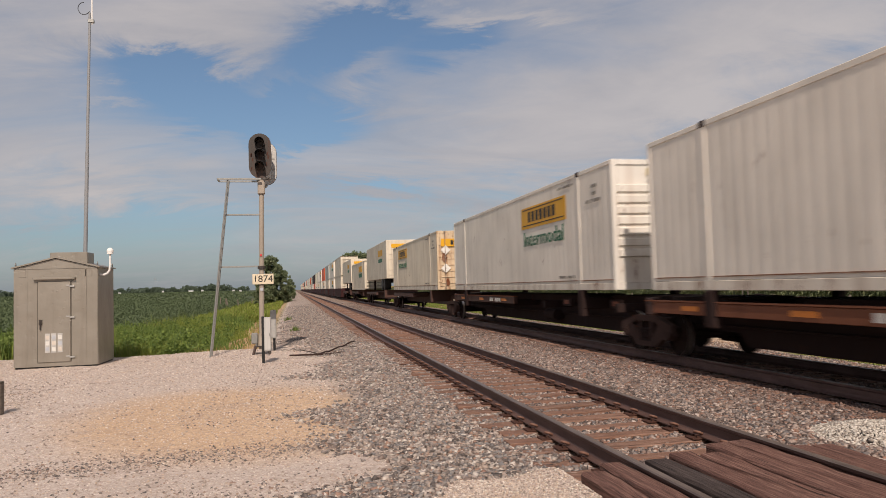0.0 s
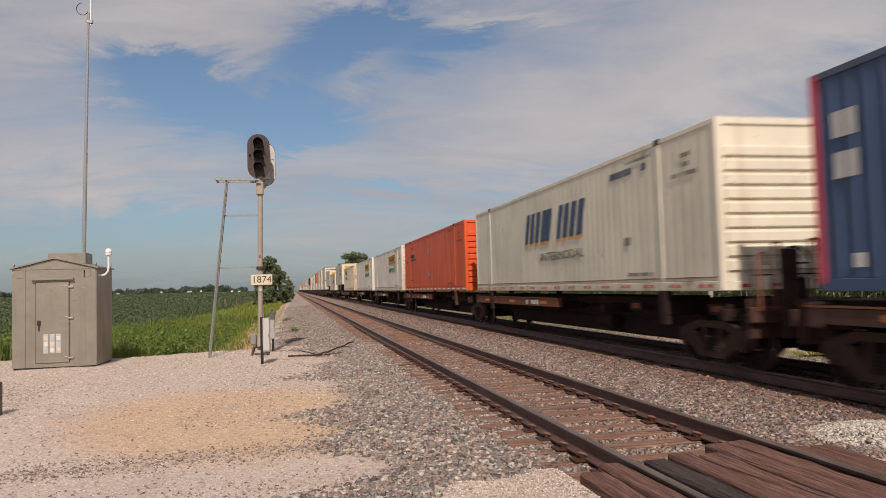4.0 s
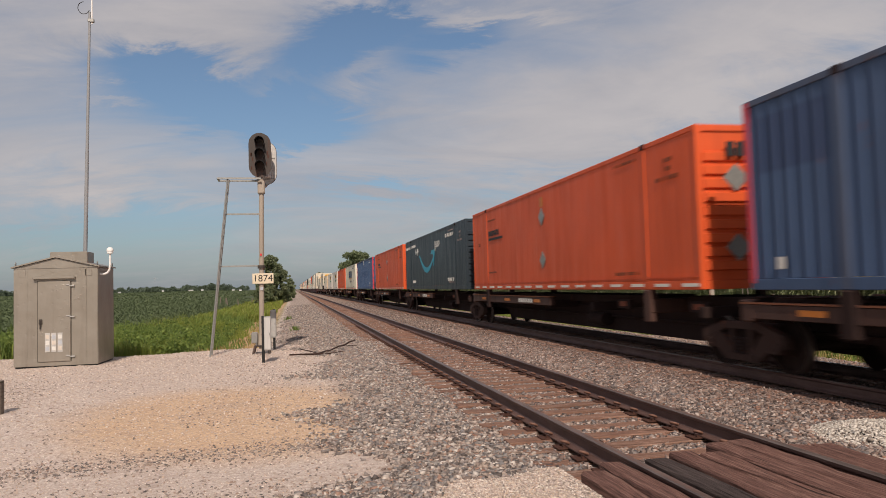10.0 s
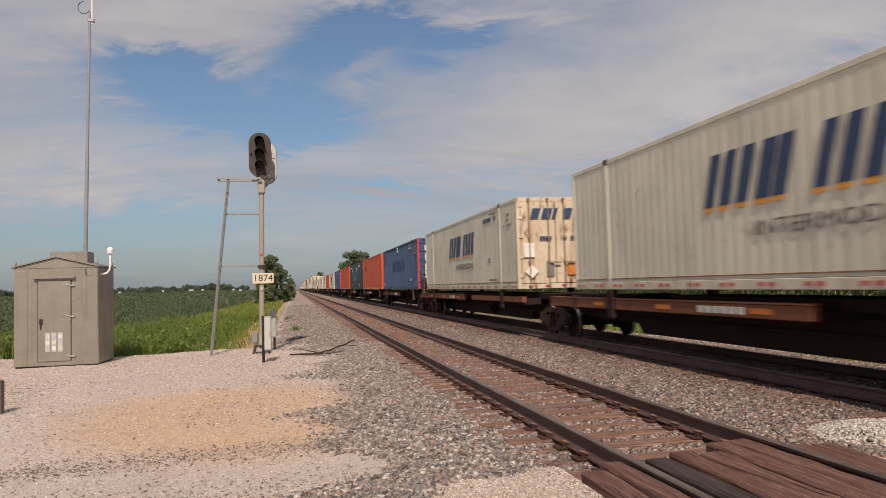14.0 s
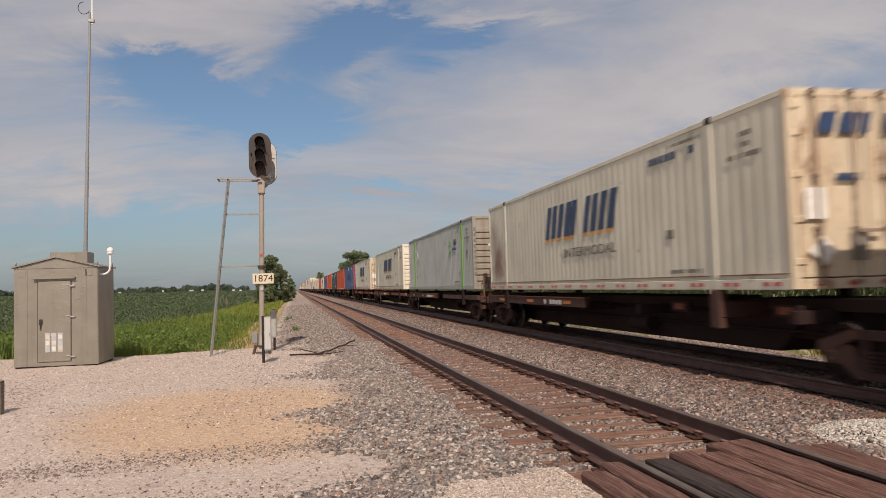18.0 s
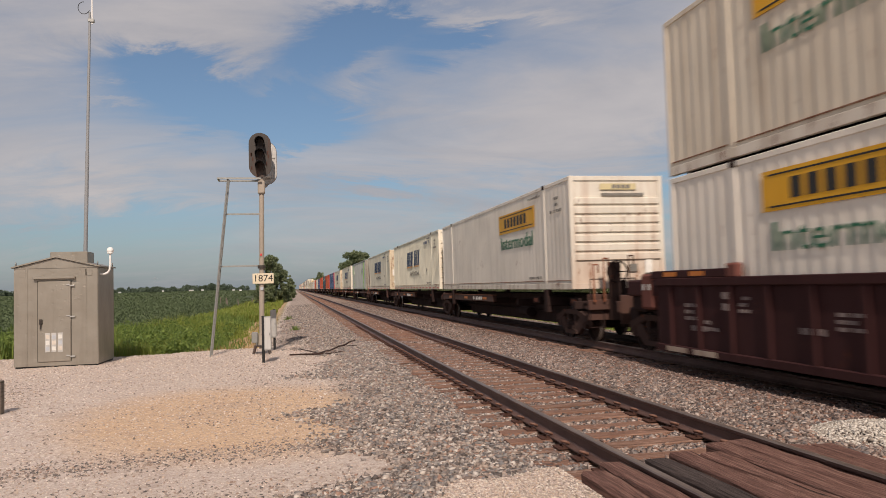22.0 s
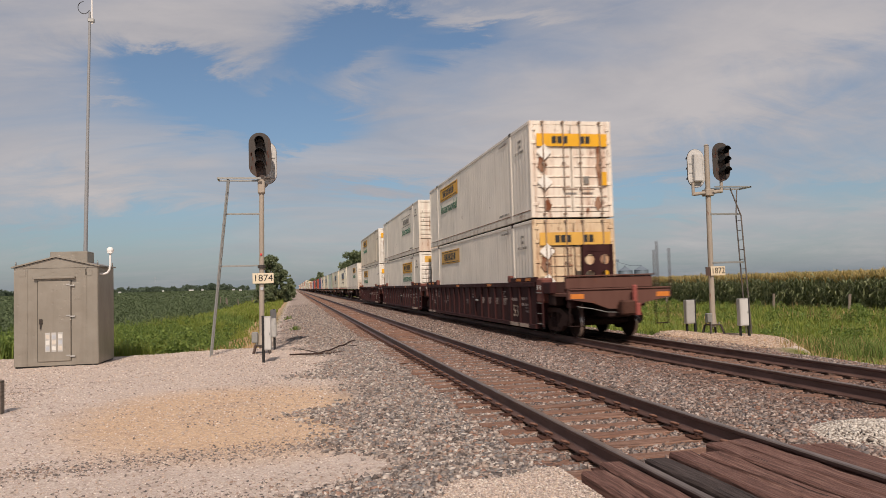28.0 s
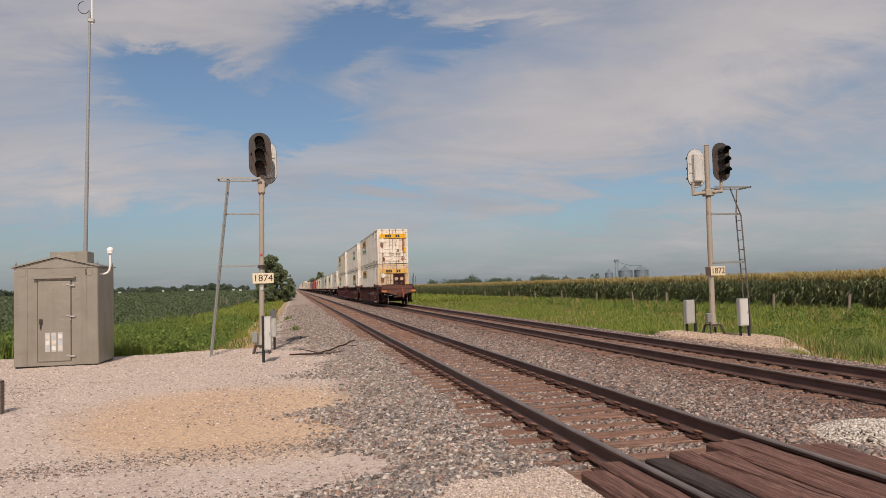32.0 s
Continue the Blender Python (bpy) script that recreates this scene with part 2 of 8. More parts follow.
    pad_y = n.span(n.calc("ADD", y, n.calc("MULTIPLY", wob, 0.35)), 23.9, 23.2)
    strip = n.span(n.calc("ADD", x, n.calc("MULTIPLY", wob2, 0.5)), -1.2, -0.8)
    is_pad = n.calc("MULTIPLY", n.calc("MAXIMUM", pad_y, strip), n.span(x, 9.0, 8.0))
    md = n.calc("ADD", n.calc("POWER", n.calc("DIVIDE", n.calc("SUBTRACT", x, 12.9), 1.65), 2.0), n.calc("POWER", n.calc("DIVIDE", n.calc("SUBTRACT", y, 20.2), 2.4), 2.0))
    md2 = n.calc("ADD", n.calc("POWER", n.calc("DIVIDE", n.calc("SUBTRACT", x, 11.8), 0.95), 2.0), n.calc("POWER", n.calc("DIVIDE", n.calc("SUBTRACT", y, 17.4), 2.1), 2.0))
    md3 = n.calc("ADD", n.calc("POWER", n.calc("DIVIDE", n.calc("SUBTRACT", x, 11.1), 1.2), 2.0), n.calc("POWER", n.calc("DIVIDE", n.calc("SUBTRACT", y, 18.6), 2.7), 2.0))
    md = n.calc("MINIMUM", n.calc("MINIMUM", md, md2), md3)
    is_pad = n.calc("MAXIMUM", is_pad, n.span(n.calc("ADD", md, n.calc("MULTIPLY", wob2, 0.3)), 1.1, 0.85))
    road = n.span(n.calc("ADD", n.calc("ADD", y, n.span(x, 1.4, 0.8, 0.0, 0.75)), n.calc("MULTIPLY", wob2, 0.15)), 6.2, 6.0)
    is_bal = n.calc("MULTIPLY", is_bal, n.calc("SUBTRACT", 1.0, n.calc("MULTIPLY", road, n.span(edge_l, 9.5, 9.0))))
    col = n.blend(n.calc("MINIMUM", n.calc("MAXIMUM", is_pad, road), 1.0), soil, pad)
    col = n.blend(is_bal, col, bal)
    h = n.calc("ADD", n.calc("MULTIPLY", g1, 0.35), n.calc("MULTIPLY", g2, 0.65))
    return n.done(col, 0.92, 0.0, h, 0.03, 0.2)


GROUND_MAT = make_ground_material()
BALLAST_TONES = [(134, 123, 117), (156, 144, 136), (106, 97, 93), (172, 158, 148), (146, 128, 117), (120, 116, 115), (192, 180, 170), (154, 121, 105), (138, 131, 126), (92, 83, 79), (160, 142, 130), (126, 109, 101)]
BALLAST_MAT = stone_mix("ballast_stone", [lin(r * 0.84 + g * 0.16 + (r - 135) * 0.02, g * 1.00 + (g - 125) * 0.02, b * 0.90 + g * 0.10 + (b - 119) * 0.02) for r, g, b in BALLAST_TONES])
BROWN_BALLAST_MAT = stone_mix("rust_stained_ballast", [lin(r * 0.90 + (r - 135) * 0.04, g * 0.88 + (g - 125) * 0.04, b * 0.88 + (b - 119) * 0.04) for r, g, b in BALLAST_TONES])
FOUL_BALLAST_MAT = stone_mix("fouled_brown_ballast", [lin(r * 0.78, g * 0.71, b * 0.69) for r, g, b in BALLAST_TONES])
GRAVEL_MAT = stone_mix("limestone_gravel", [lin(197, 180, 168), lin(218, 204, 193), lin(183, 166, 155), lin(228, 217, 207), lin(203, 180, 160), lin(150, 136, 128), lin(206, 186, 171), lin(190, 176, 166)])
MOUND_MAT = stone_mix("mound_gravel", [lin(188, 164, 142), lin(206, 184, 162), lin(160, 138, 120), lin(216, 200, 184), lin(190, 156, 126), lin(136, 118, 106), lin(198, 174, 152)])
STRAY_MAT = stone_mix("stray_ballast", [lin(138, 126, 119), lin(164, 149, 139), lin(116, 106, 101), lin(184, 168, 156), lin(156, 132, 117), lin(98, 92, 90)])
WHITE_ROCK_MAT = stone_mix("white_limestone", [lin(176, 168, 158), lin(194, 186, 176), lin(148, 138, 128), lin(208, 200, 190)])


def make_rail_mat(name, side):
    n = Net(name)
    g = n.noise(7.0, 6.0, 0.65, n.stretch((1, 0.25, 1)))
    return n.done(n.ramp(g, (0.3, side[0]), (0.7, side[1])), 0.62, 0.25, n.noise(70.0), 0.001, 0.4)


RAIL_SIDE = make_rail_mat("rusty_rail", (lin(78, 56, 51), lin(108, 83, 76)))
RAIL_TOP = make_rail_mat("worn_rail_top", (lin(104, 90, 84), lin(136, 122, 114)))
RAIL_TOP.node_tree.nodes["Principled BSDF"].inputs["Metallic"].default_value = 0.55
RAIL_TOP.node_tree.nodes["Principled BSDF"].inputs["Roughness"].default_value = 0.42


def make_wood(name, tones, along="y", rough=0.85):
    n = Net(name)
    st = (22.0, 0.8, 22.0) if along == "y" else (0.8, 17.0, 17.0)
    m = n.add("ShaderNodeMapping", Scale=st)
    sh = n.add("ShaderNodeVectorMath")
    sh.operation = "ADD"
    n.put(n.co, sh.inputs[0])
    cb = n.add("ShaderNodeCombineXYZ")
    r = n.each()
    for i in range(3):
        n.put(n.calc("MULTIPLY", r, 37.0 + i * 11), cb.inputs[i])
    n.put(cb.outputs[0], sh.inputs[1])
    n.put(sh.outputs[0], m.inputs[0])
    g = n.noise(2.2, 7.0, 0.68, m.outputs[0], 0.15)
    col = n.ramp(g, (0.28, tones[0]), (0.5, tones[1]), (0.74, tones[2]))
    col = n.blend(n.span(r, 0.0, 1.0, 0.0, 0.35), col, tones[3])
    fine = n.noise(9.0, 5.0, 0.65, m.outputs[0], 0.4)
    col = n.blend(n.span(fine, 0.54, 0.38, 0.0, 0.42), col, tones[0])
    crack = n.span(n.noise(1.3, 4.0, 0.5, m.outputs[0], 0.3), 0.31, 0.36)
    col = n.blend(n.calc("SUBTRACT", 1.0, crack), col, tones[0])
    rise = n.calc("ADD", n.calc("ADD", n.calc("MULTIPLY", g, 0.5), n.calc("MULTIPLY", fine, 0.4)), crack)
    return n.done(col, rough, 0.0, rise, 0.014, 0.25)


TIE_MAT = make_wood("weathered_tie", (lin(70, 50, 42), lin(130, 100, 86), lin(174, 144, 126), lin(138, 100, 83)), "x")
PLANK_MAT = make_wood("crossing_timber", (lin(38, 27, 24), lin(114, 82, 73), lin(162, 129, 116), lin(98, 71, 65)), "y")
PLANK_DARK = make_wood("oiled_flange_board", (lin(34, 28, 27), lin(70, 60, 58), lin(104, 93, 89), lin(60, 52, 50)), "y")
STEEL_RUST = plain("rusty_steel", lin(78, 50, 40), 0.75, 0.3, 0.3, 20.0)
CLIP_RUST = plain("rusted_spring_clip", lin(126, 92, 78), 0.7, 0.2, 0.25, 20.0)
GALV = plain("galvanised_steel", lin(152, 152, 148), 0.45, 0.55, 0.12, 14.0)
ALU = plain("dull_aluminium", lin(176, 174, 170), 0.5, 0.4, 0.08, 8.0)


def make_cabinet_paint():
    """Beige enamel on thin sheet, a little buckled and dimpled."""
    n = Net("beige_cabinet_paint")
    fade = n.noise(1.3, 4.0, 0.6)
    col = n.ramp(fade, (0.3, lin(139, 132, 121)), (0.7, lin(154, 147, 136)))
    streak = n.noise(1.0, 5.0, 0.6, n.stretch((5.0, 5.0, 0.4)))
    col = n.blend(n.calc("MULTIPLY", n.span(streak, 0.5, 0.8), 0.35), col, lin(112, 100, 88))
    v = n.add("ShaderNodeTexVoronoi", Scale=6.0)
    n.put(n.co, v.inputs["Vector"])
    dent = n.span(v.outputs["Distance"], 0.0, 0.22)
    rise = n.calc("ADD", n.calc("MULTIPLY", dent, 0.25), n.noise(2.4, 2.0, 0.5))
    return n.done(col, 0.38, 0.35, rise, 0.02, 0.5)


CABINET_MAT = make_cabinet_paint()
MAST_MAT = painted("mast_paint", lin(158, 147, 134), rust=0.25, rough=0.55)
BLACK_SIGNAL = painted("black_signal_paint", lin(62, 56, 52), dirt=lin(120, 70, 50), rust=0.35, rough=0.6)
BLACK_DEEP = plain("black_visor", (0.012, 0.012, 0.012, 1), 0.6, 0, 0.1)
WHITE_PAINT = painted("white_paint", (0.78, 0.77, 0.74, 1), grime=0.12, rough=0.5)
SIGN_WHITE = painted("aged_sign_white", lin(214, 200, 174), dirt=lin(150, 104, 70), rust=0.2, grime=0.35)
INK = plain("black_ink", (0.02, 0.02, 0.02, 1), 0.6, 0, 0.1)
POST_WOOD = make_wood("grey_post_wood", (lin(92, 84, 74), lin(132, 122, 110), lin(160, 150, 138), lin(110, 100, 90)), "y")
RED_STICKER = plain("red_sticker", lin(196, 60, 60), 0.5)
LENS = plain("dark_lens", (0.02, 0.022, 0.03, 1), 0.12, 0, 0.05)
STICK_MAT = plain("dead_branch_bark", lin(54, 38, 32), 0.9, 0, 0.3, 30.0)


# ---------------------------------------------------------------- building helpers
def mesh_of(name, verts, faces):
    me = bpy.data.meshes.new(name)
    me.from_pydata([tuple(v) for v in verts], [], [tuple(f) for f in faces])
    return me


def big_mesh(name, verts, faces):
    """A mesh from arrays; all faces have the same number of corners."""
    me = bpy.data.meshes.new(name)
    k = faces.shape[1]
    me.vertices.add(len(verts))
    me.vertices.foreach_set("co", verts.astype(np.float32).ravel())
    me.loops.add(faces.size)
    me.loops.foreach_set("vertex_index", faces.astype(np.int32).ravel())
    me.polygons.add(len(faces))
    me.polygons.foreach_set("loop_start", np.arange(0, faces.size, k, dtype=np.int32))
    me.update(calc_edges=True)
    return me


def place(ob, parent=None, m=None):
    if parent is not None:
        ob.parent = parent
    if m is not None:
        ob.matrix_basis = m
    return ob


def part(name, bm, material, parent, label="", m=None):
    """Links a bmesh (or a mesh) as one mesh object under its thing."""
    if isinstance(bm, bpy.types.Mesh):
        me = bm
    else:
        me = bpy.data.meshes.new(name)
        bm.to_mesh(me)
        bm.free()
    if not me.materials:
        me.materials.append(material)
    ob = place(new(name, me), parent, m)
    if label:
        tagged(ob, label)
    return ob


def thing(name, label, category, m=None, group="", kind="", data=None):
    ob = new(name, data)
    if m is not None:
        ob.matrix_basis = m
    return tagged(ob, label, category, group, kind)


def box(bm, x0, x1, y0, y1, z0, z1, bevel=0.0):
    r = bmesh.ops.create_cube(bm, size=1.0, matrix=Matrix.LocRotScale(((x0 + x1) / 2, (y0 + y1) / 2, (z0 + z1) / 2), None, (x1 - x0, y1 - y0, z1 - z0)))
    if bevel:
        es = list({e for v in r["verts"] for e in v.link_edges})
        bmesh.ops.bevel(bm, geom=es, offset=bevel, segments=1, affect="EDGES")
    return r["verts"]


def one_box(x0, x1, y0, y1, z0, z1, bevel=0.0):
    bm = bmesh.new()
    box(bm, x0, x1, y0, y1, z0, z1, bevel)
    return bm


def rod(bm, a, b, r, n=8, r2=None):
    """A round bar from a to b."""
    a, b = Vector(a), Vector(b)
    d = b - a
    q = d.to_track_quat("Z", "Y").to_matrix().to_4x4()
    bmesh.ops.create_cone(bm, cap_ends=True, segments=n, radius1=r, radius2=r if r2 is None else r2, depth=d.length, matrix=Matrix.Translation((a + b) / 2) @ q)


def one_rod(a, b, r, n=8, r2=None):
    bm = bmesh.new()
    rod(bm, a, b, r, n, r2)
    return bm


def prism(bm, outline, a, b, axis):
    """Extrudes a closed outline (pairs) from a to b along the axis x, y or z."""
    def at(p, w):
        return (w, p[0], p[1]) if axis == "x" else (p[0], w, p[1]) if axis == "y" else (p[0], p[1], w)
    lo = [bm.verts.new(at(p, a)) for p in outline]
    hi = [bm.verts.new(at(p, b)) for p in outline]
    n = len(outline)
    bm.faces.new(lo)
    bm.faces.new(hi[::-1])
    for i in range(n):
        bm.faces.new((lo[i], hi[i], hi[(i + 1) % n], lo[(i + 1) % n]))
    bmesh.ops.recalc_face_normals(bm, faces=bm.faces[:])


def tube(pts, r, n=8, closed=False):
    """A bent round bar through the points, as a bmesh."""
    cu = bpy.data.curves.new("bent", "CURVE")
    cu.dimensions, cu.bevel_depth, cu.bevel_resolution, cu.use_fill_caps = "3D", r, max(1, n // 4), True
    sp = cu.splines.new("POLY")
    sp.points.add(len(pts) - 1)
    for p, q in zip(sp.points, pts):
        p.co = (*q, 1)
    sp.use_cyclic_u = closed
    ob = bpy.data.objects.new("bent", cu)
    me = bpy.data.meshes.new_from_object(ob)
    bpy.data.objects.remove(ob)
    bm = bmesh.new()
    bm.from_mesh(me)
    bpy.data.meshes.remove(me)
    return bm


def lettering(text, size, m, width=None, shear=0.0, depth=0.004):
    """Raised letters as a bmesh; m lays their plane. Width stretches them to fit."""
    cu = bpy.data.curves.new("letters", "FONT")
    cu.body, cu.size, cu.align_x, cu.align_y, cu.extrude, cu.shear = text, size, "CENTER", "CENTER", depth, shear
    cu.resolution_u = 3
    ob = bpy.data.objects.new("letters", cu)
    me = bpy.data.meshes.new_from_object(ob)
    bpy.data.objects.remove(ob)
    bm = bmesh.new()
    bm.from_mesh(me)
    bpy.data.meshes.remove(me)
    if width:
        xs = [v.co.x for v in bm.verts]
        k = width / max(1e-6, max(xs) - min(xs))
        for v in bm.verts:
            v.co.x *= k
    bmesh.ops.transform(bm, matrix=m, verts=bm.verts[:])
    return bm


ON_LEFT = Matrix(((0, 0, -1, 0), (-1, 0, 0, 0), (0, 1, 0, 0), (0, 0, 0, 1)))    # plane facing -x, read towards -y
ON_END = Matrix(((1, 0, 0, 0), (0, 0, -1, 0), (0, 1, 0, 0), (0, 0, 0, 1)))      # plane facing -y, read towards +x


def smooth_step(a, b, v):
    t = np.clip((v - a) / (b - a), 0, 1)
    return t * t * (3 - 2 * t)


# ---------------------------------------------------------------- ground
def waves(x, y):
    """Gentle unevenness made of a few sines."""
    return (np.sin(x * 1.3 + 0.7 * y + 1) * np.sin(0.9 * y - 0.4 * x) * 0.5 + np.sin(x * 3.1 - 1.7 * y) * np.sin(2.3 * y + x + 2) * 0.25
            + np.sin(5.9 * x + 2.2 * y) * np.sin(4.7 * y - 2.9 * x) * 0.12)


def ground_z(x, y):
    x, y = np.asarray(x, float), np.asarray(y, float)
    far = np.sqrt(x * x + y * y)
    # left verge and field
    ditch = -0.30 - 0.65 * smooth_step(0.2, -3.2, x) + 0.30 * smooth_step(-5.0, -14.0, x)
    ditch = ditch + 3.0 * np.clip((far - 90) / 520, 0, 1) * smooth_step(-3, -60, x)
    pad = -0.27 + 0.02 * waves(x, y)
    pad = pad * smooth_step(3.0, 8.5, y) + (-0.07) * (1 - smooth_step(3.0, 8.5, y)) - 0.10 * smooth_step(12, 9, y) * smooth_step(-2, -9, x)
    w = smooth_step(22.6, 25.6, y + 0.5 * np.sin(x * 0.9) + 0.02 * x * x * (x > -3))
    left = pad * (1 - w) + ditch * w
    # right verge
    right = -0.20 - 0.66 * smooth_step(10.3, 13.2, x)
    hump = 0.52 * smooth_step(1.3, 0.6, ((x - 12.9) / 1.8) ** 2 + ((y - 20.2) / 2.6) ** 2)
    hump = np.maximum(hump, 0.42 * smooth_step(1.3, 0.5, ((x - 11.8) / 1.1) ** 2 + ((y - 17.4) / 2.3) ** 2))
    right = np.minimum(right + hump, -0.22)
    right = right + 1.0 * np.clip((far - 160) / 520, 0, 1) * smooth_step(20, 80, x)
    bed = -0.215 + 0.012 * waves(x * 2, y * 2)
    tie_zone = np.maximum(smooth_step(1.5, 1.25, np.abs(x - TRACK_1)), smooth_step(1.5, 1.25, np.abs(x - TRACK_2)))
    bed = bed - 0.014 * tie_zone
    a = smooth_step(0.35, 1.75, x)
    z = left * (1 - a) + bed * a
    b = smooth_step(9.8, 10.6, x)
    z = z * (1 - b) + right * b
    # the crossing road lies level with the rails
    r = smooth_step(6.5, 5.9, y) * smooth_step(0.4, 1.5, x) * smooth_step(2.35, 2.15, x)
    z = z * (1 - r) + (-0.06) * r
    near = smooth_step(60, 20, far)
    return z + 0.012 * waves(x * 1.7, y * 1.7) * near


def steps(*runs):
    out = []
    for a, b, d in runs:
        out += list(np.arange(a, b, d))
    return np.array(out + [runs[-1][1]])


gx = steps((-2500, -400, 300), (-400, -100, 30), (-100, -30, 5), (-30, -12, 0.8), (-12, 16, 0.16), (16, 34, 0.8), (34, 120, 6), (120, 500, 30), (500, 2500, 250))
gy = steps((-400, -20, 40), (-20, 2, 1.2), (2, 28, 0.16), (28, 70, 0.6), (70, 200, 4), (200, 800, 25), (800, 4000, 200))
GX, GY = np.meshgrid(gx, gy)
gv = np.stack([GX.ravel(), GY.ravel(), ground_z(GX, GY).ravel()], 1)
nx, ny = len(gx), len(gy)
ii = (np.arange(ny - 1)[:, None] * nx + np.arange(nx - 1)[None, :]).ravel()
gf = np.stack([ii, ii + 1, ii + nx + 1, ii + nx], 1)
ground_me = big_mesh("ground", gv, gf)
ground_me.materials.append(GROUND_MAT)
ground_me.shade_smooth()
tagged(new("ground", ground_me), "pale gravel pad, grey ballast and green farmland beside the tracks", "ground", kind="structure")


# ---------------------------------------------------------------- scattered stones
def ico(level=1):
    bm = bmesh.new()
    bmesh.ops.create_icosphere(bm, subdivisions=level, radius=1.0)
    v = np.array([tuple(a.co) for a in bm.verts])
    f = np.array([[a.index for a in c.verts] for c in bm.faces])
    bm.free()
    return v, f


ICO_V, ICO_F = ico(1)
ROCK_V = np.array([(1, 0, 0), (-1, 0, 0), (0, 1, 0), (0, -1, 0), (0, 0, 1), (0, 0, -1)], float)
ROCK_F = np.array([(0, 2, 4), (2, 1, 4), (1, 3, 4), (3, 0, 4), (2, 0, 5), (1, 2, 5), (3, 1, 5), (0, 3, 5)])
OCT_V = np.array([(1, 0, 0), (-0.5, 0.87, 0), (-0.5, -0.87, 0), (0.1, 0, 0.8), (0, 0.1, -0.8)], float)
OCT_F = np.array([(0, 1, 3), (1, 2, 3), (2, 0, 3), (1, 0, 4), (2, 1, 4), (0, 2, 4)])


def turns(n, rng):
    q = rng.normal(size=(n, 4))
    q /= np.linalg.norm(q, axis=1)[:, None]
    w, x, y, z = q.T
    return np.stack([np.stack([1 - 2 * (y * y + z * z), 2 * (x * y - w * z), 2 * (x * z + w * y)], 1),
                     np.stack([2 * (x * y + w * z), 1 - 2 * (x * x + z * z), 2 * (y * z - w * x)], 1),
                     np.stack([2 * (x * z - w * y), 2 * (y * z + w * x), 1 - 2 * (x * x + y * y)], 1)], 1)


def stones(name, xy, size, base, material, label, category, rng, sink=0.3, lift=0.0, heights=None):
    bv, bf = base
    n = len(xy)
    v = bv[None] * (1 + rng.normal(0, 0.16, (n, len(bv), 1))) + rng.normal(0, 0.22, (n, len(bv), 3))
    v = v * (rng.uniform(0.65, 1.25, (n, 1, 3)) * size[:, None, None])
    v = np.einsum("nij,nkj->nki", turns(n, rng), v)
    v[:, :, 2] *= 0.66
    z = (ground_z(xy[:, 0], xy[:, 1]) if heights is None else heights) + size * (0.5 - sink) + lift
    v += np.stack([xy[:, 0], xy[:, 1], z], 1)[:, None, :]
    f = bf[None] + (np.arange(n) * len(bv))[:, None, None]
    me = big_mesh(name, v.reshape(-1, 3), f.reshape(-1, bf.shape[1]))
    me.materials.append(material)
    return tagged(new(name, me), label, category, kind="stuff")


RNG = np.random.default_rng(7)


def ballast_points(n, y0, y1, power):
    """Points on the ballast: between and beside the tracks, clear of the rails, closer together near y0."""
    u = RNG.uniform(0, 1, n)
    y = y0 + (y1 - y0) * u ** power
    x = RNG.uniform(-1.4, 11.2, n)
    edge = 0.75 + 0.5 * np.sin(y * 1.1) + 0.3 * np.sin(y * 2.7 + 1)
    edge = np.where(y < 9.2, edge - 0.55 * (9.2 - y) / 3, edge)
    edge = edge - 1.4 * smooth_step(21.5, 25.0, y)
    keep = x > edge + RNG.normal(0, 0.25, n)
    keep &= x < 10.9 + RNG.normal(0, 0.2, n)
    for c in (TRACK_1, TRACK_2):
        d = np.abs(np.abs(x - c) - GAUGE_HALF)
        keep &= d > 0.10
        # few stones lie on top of the ties
        on_tie = (np.abs(x - c) < 1.28) & (np.abs(((y - 0.20) / 0.5 + 0.5) % 1 - 0.5) * 0.5 < 0.12)
        keep &= ~on_tie | (RNG.uniform(0, 1, n) < np.where(np.abs(x - c) > 0.95, 0.55, 0.16 if c == TRACK_1 else 0.42))
    keep &= (y > 6.05 + 0.25 * np.sin(3 * x)) | ((x < 2.3) & (y > 5.30 + 0.78 * smooth_step(0.8, 1.4, x) + RNG.normal(0, 0.07, n)))
    return np.stack([x[keep], y[keep]], 1)


p_near = ballast_points(185000, 4.6, 23, 1.5)
p_far = ballast_points(46000, 22, 85, 1.6)
for pts, lo, hi, rock in ((p_near, 0.016, 0.041, (ROCK_V, ROCK_F)), (p_far, 0.03, 0.05, (OCT_V, OCT_F))):
    brown = pts[:, 0] > 2.6 + RNG.normal(0, 0.5, len(pts))
    foul = np.abs(pts[:, 0] - TRACK_2) < 1.75 + RNG.normal(0, 0.45, len(pts))
    brown &= ~foul
    for sel, mat, lb in ((foul, FOUL_BALLAST_MAT, "dirty brown ballast round the far track"), (~brown & ~foul, BALLAST_MAT, "grey and tan crushed rock ballast beside the rails"), (brown, BROWN_BALLAST_MAT, "rust-stained crushed rock ballast between the rails")):
        stones("ballast_stone", pts[sel], RNG.uniform(lo, hi, int(sel.sum())), rock, mat, lb, "ballast", RNG)

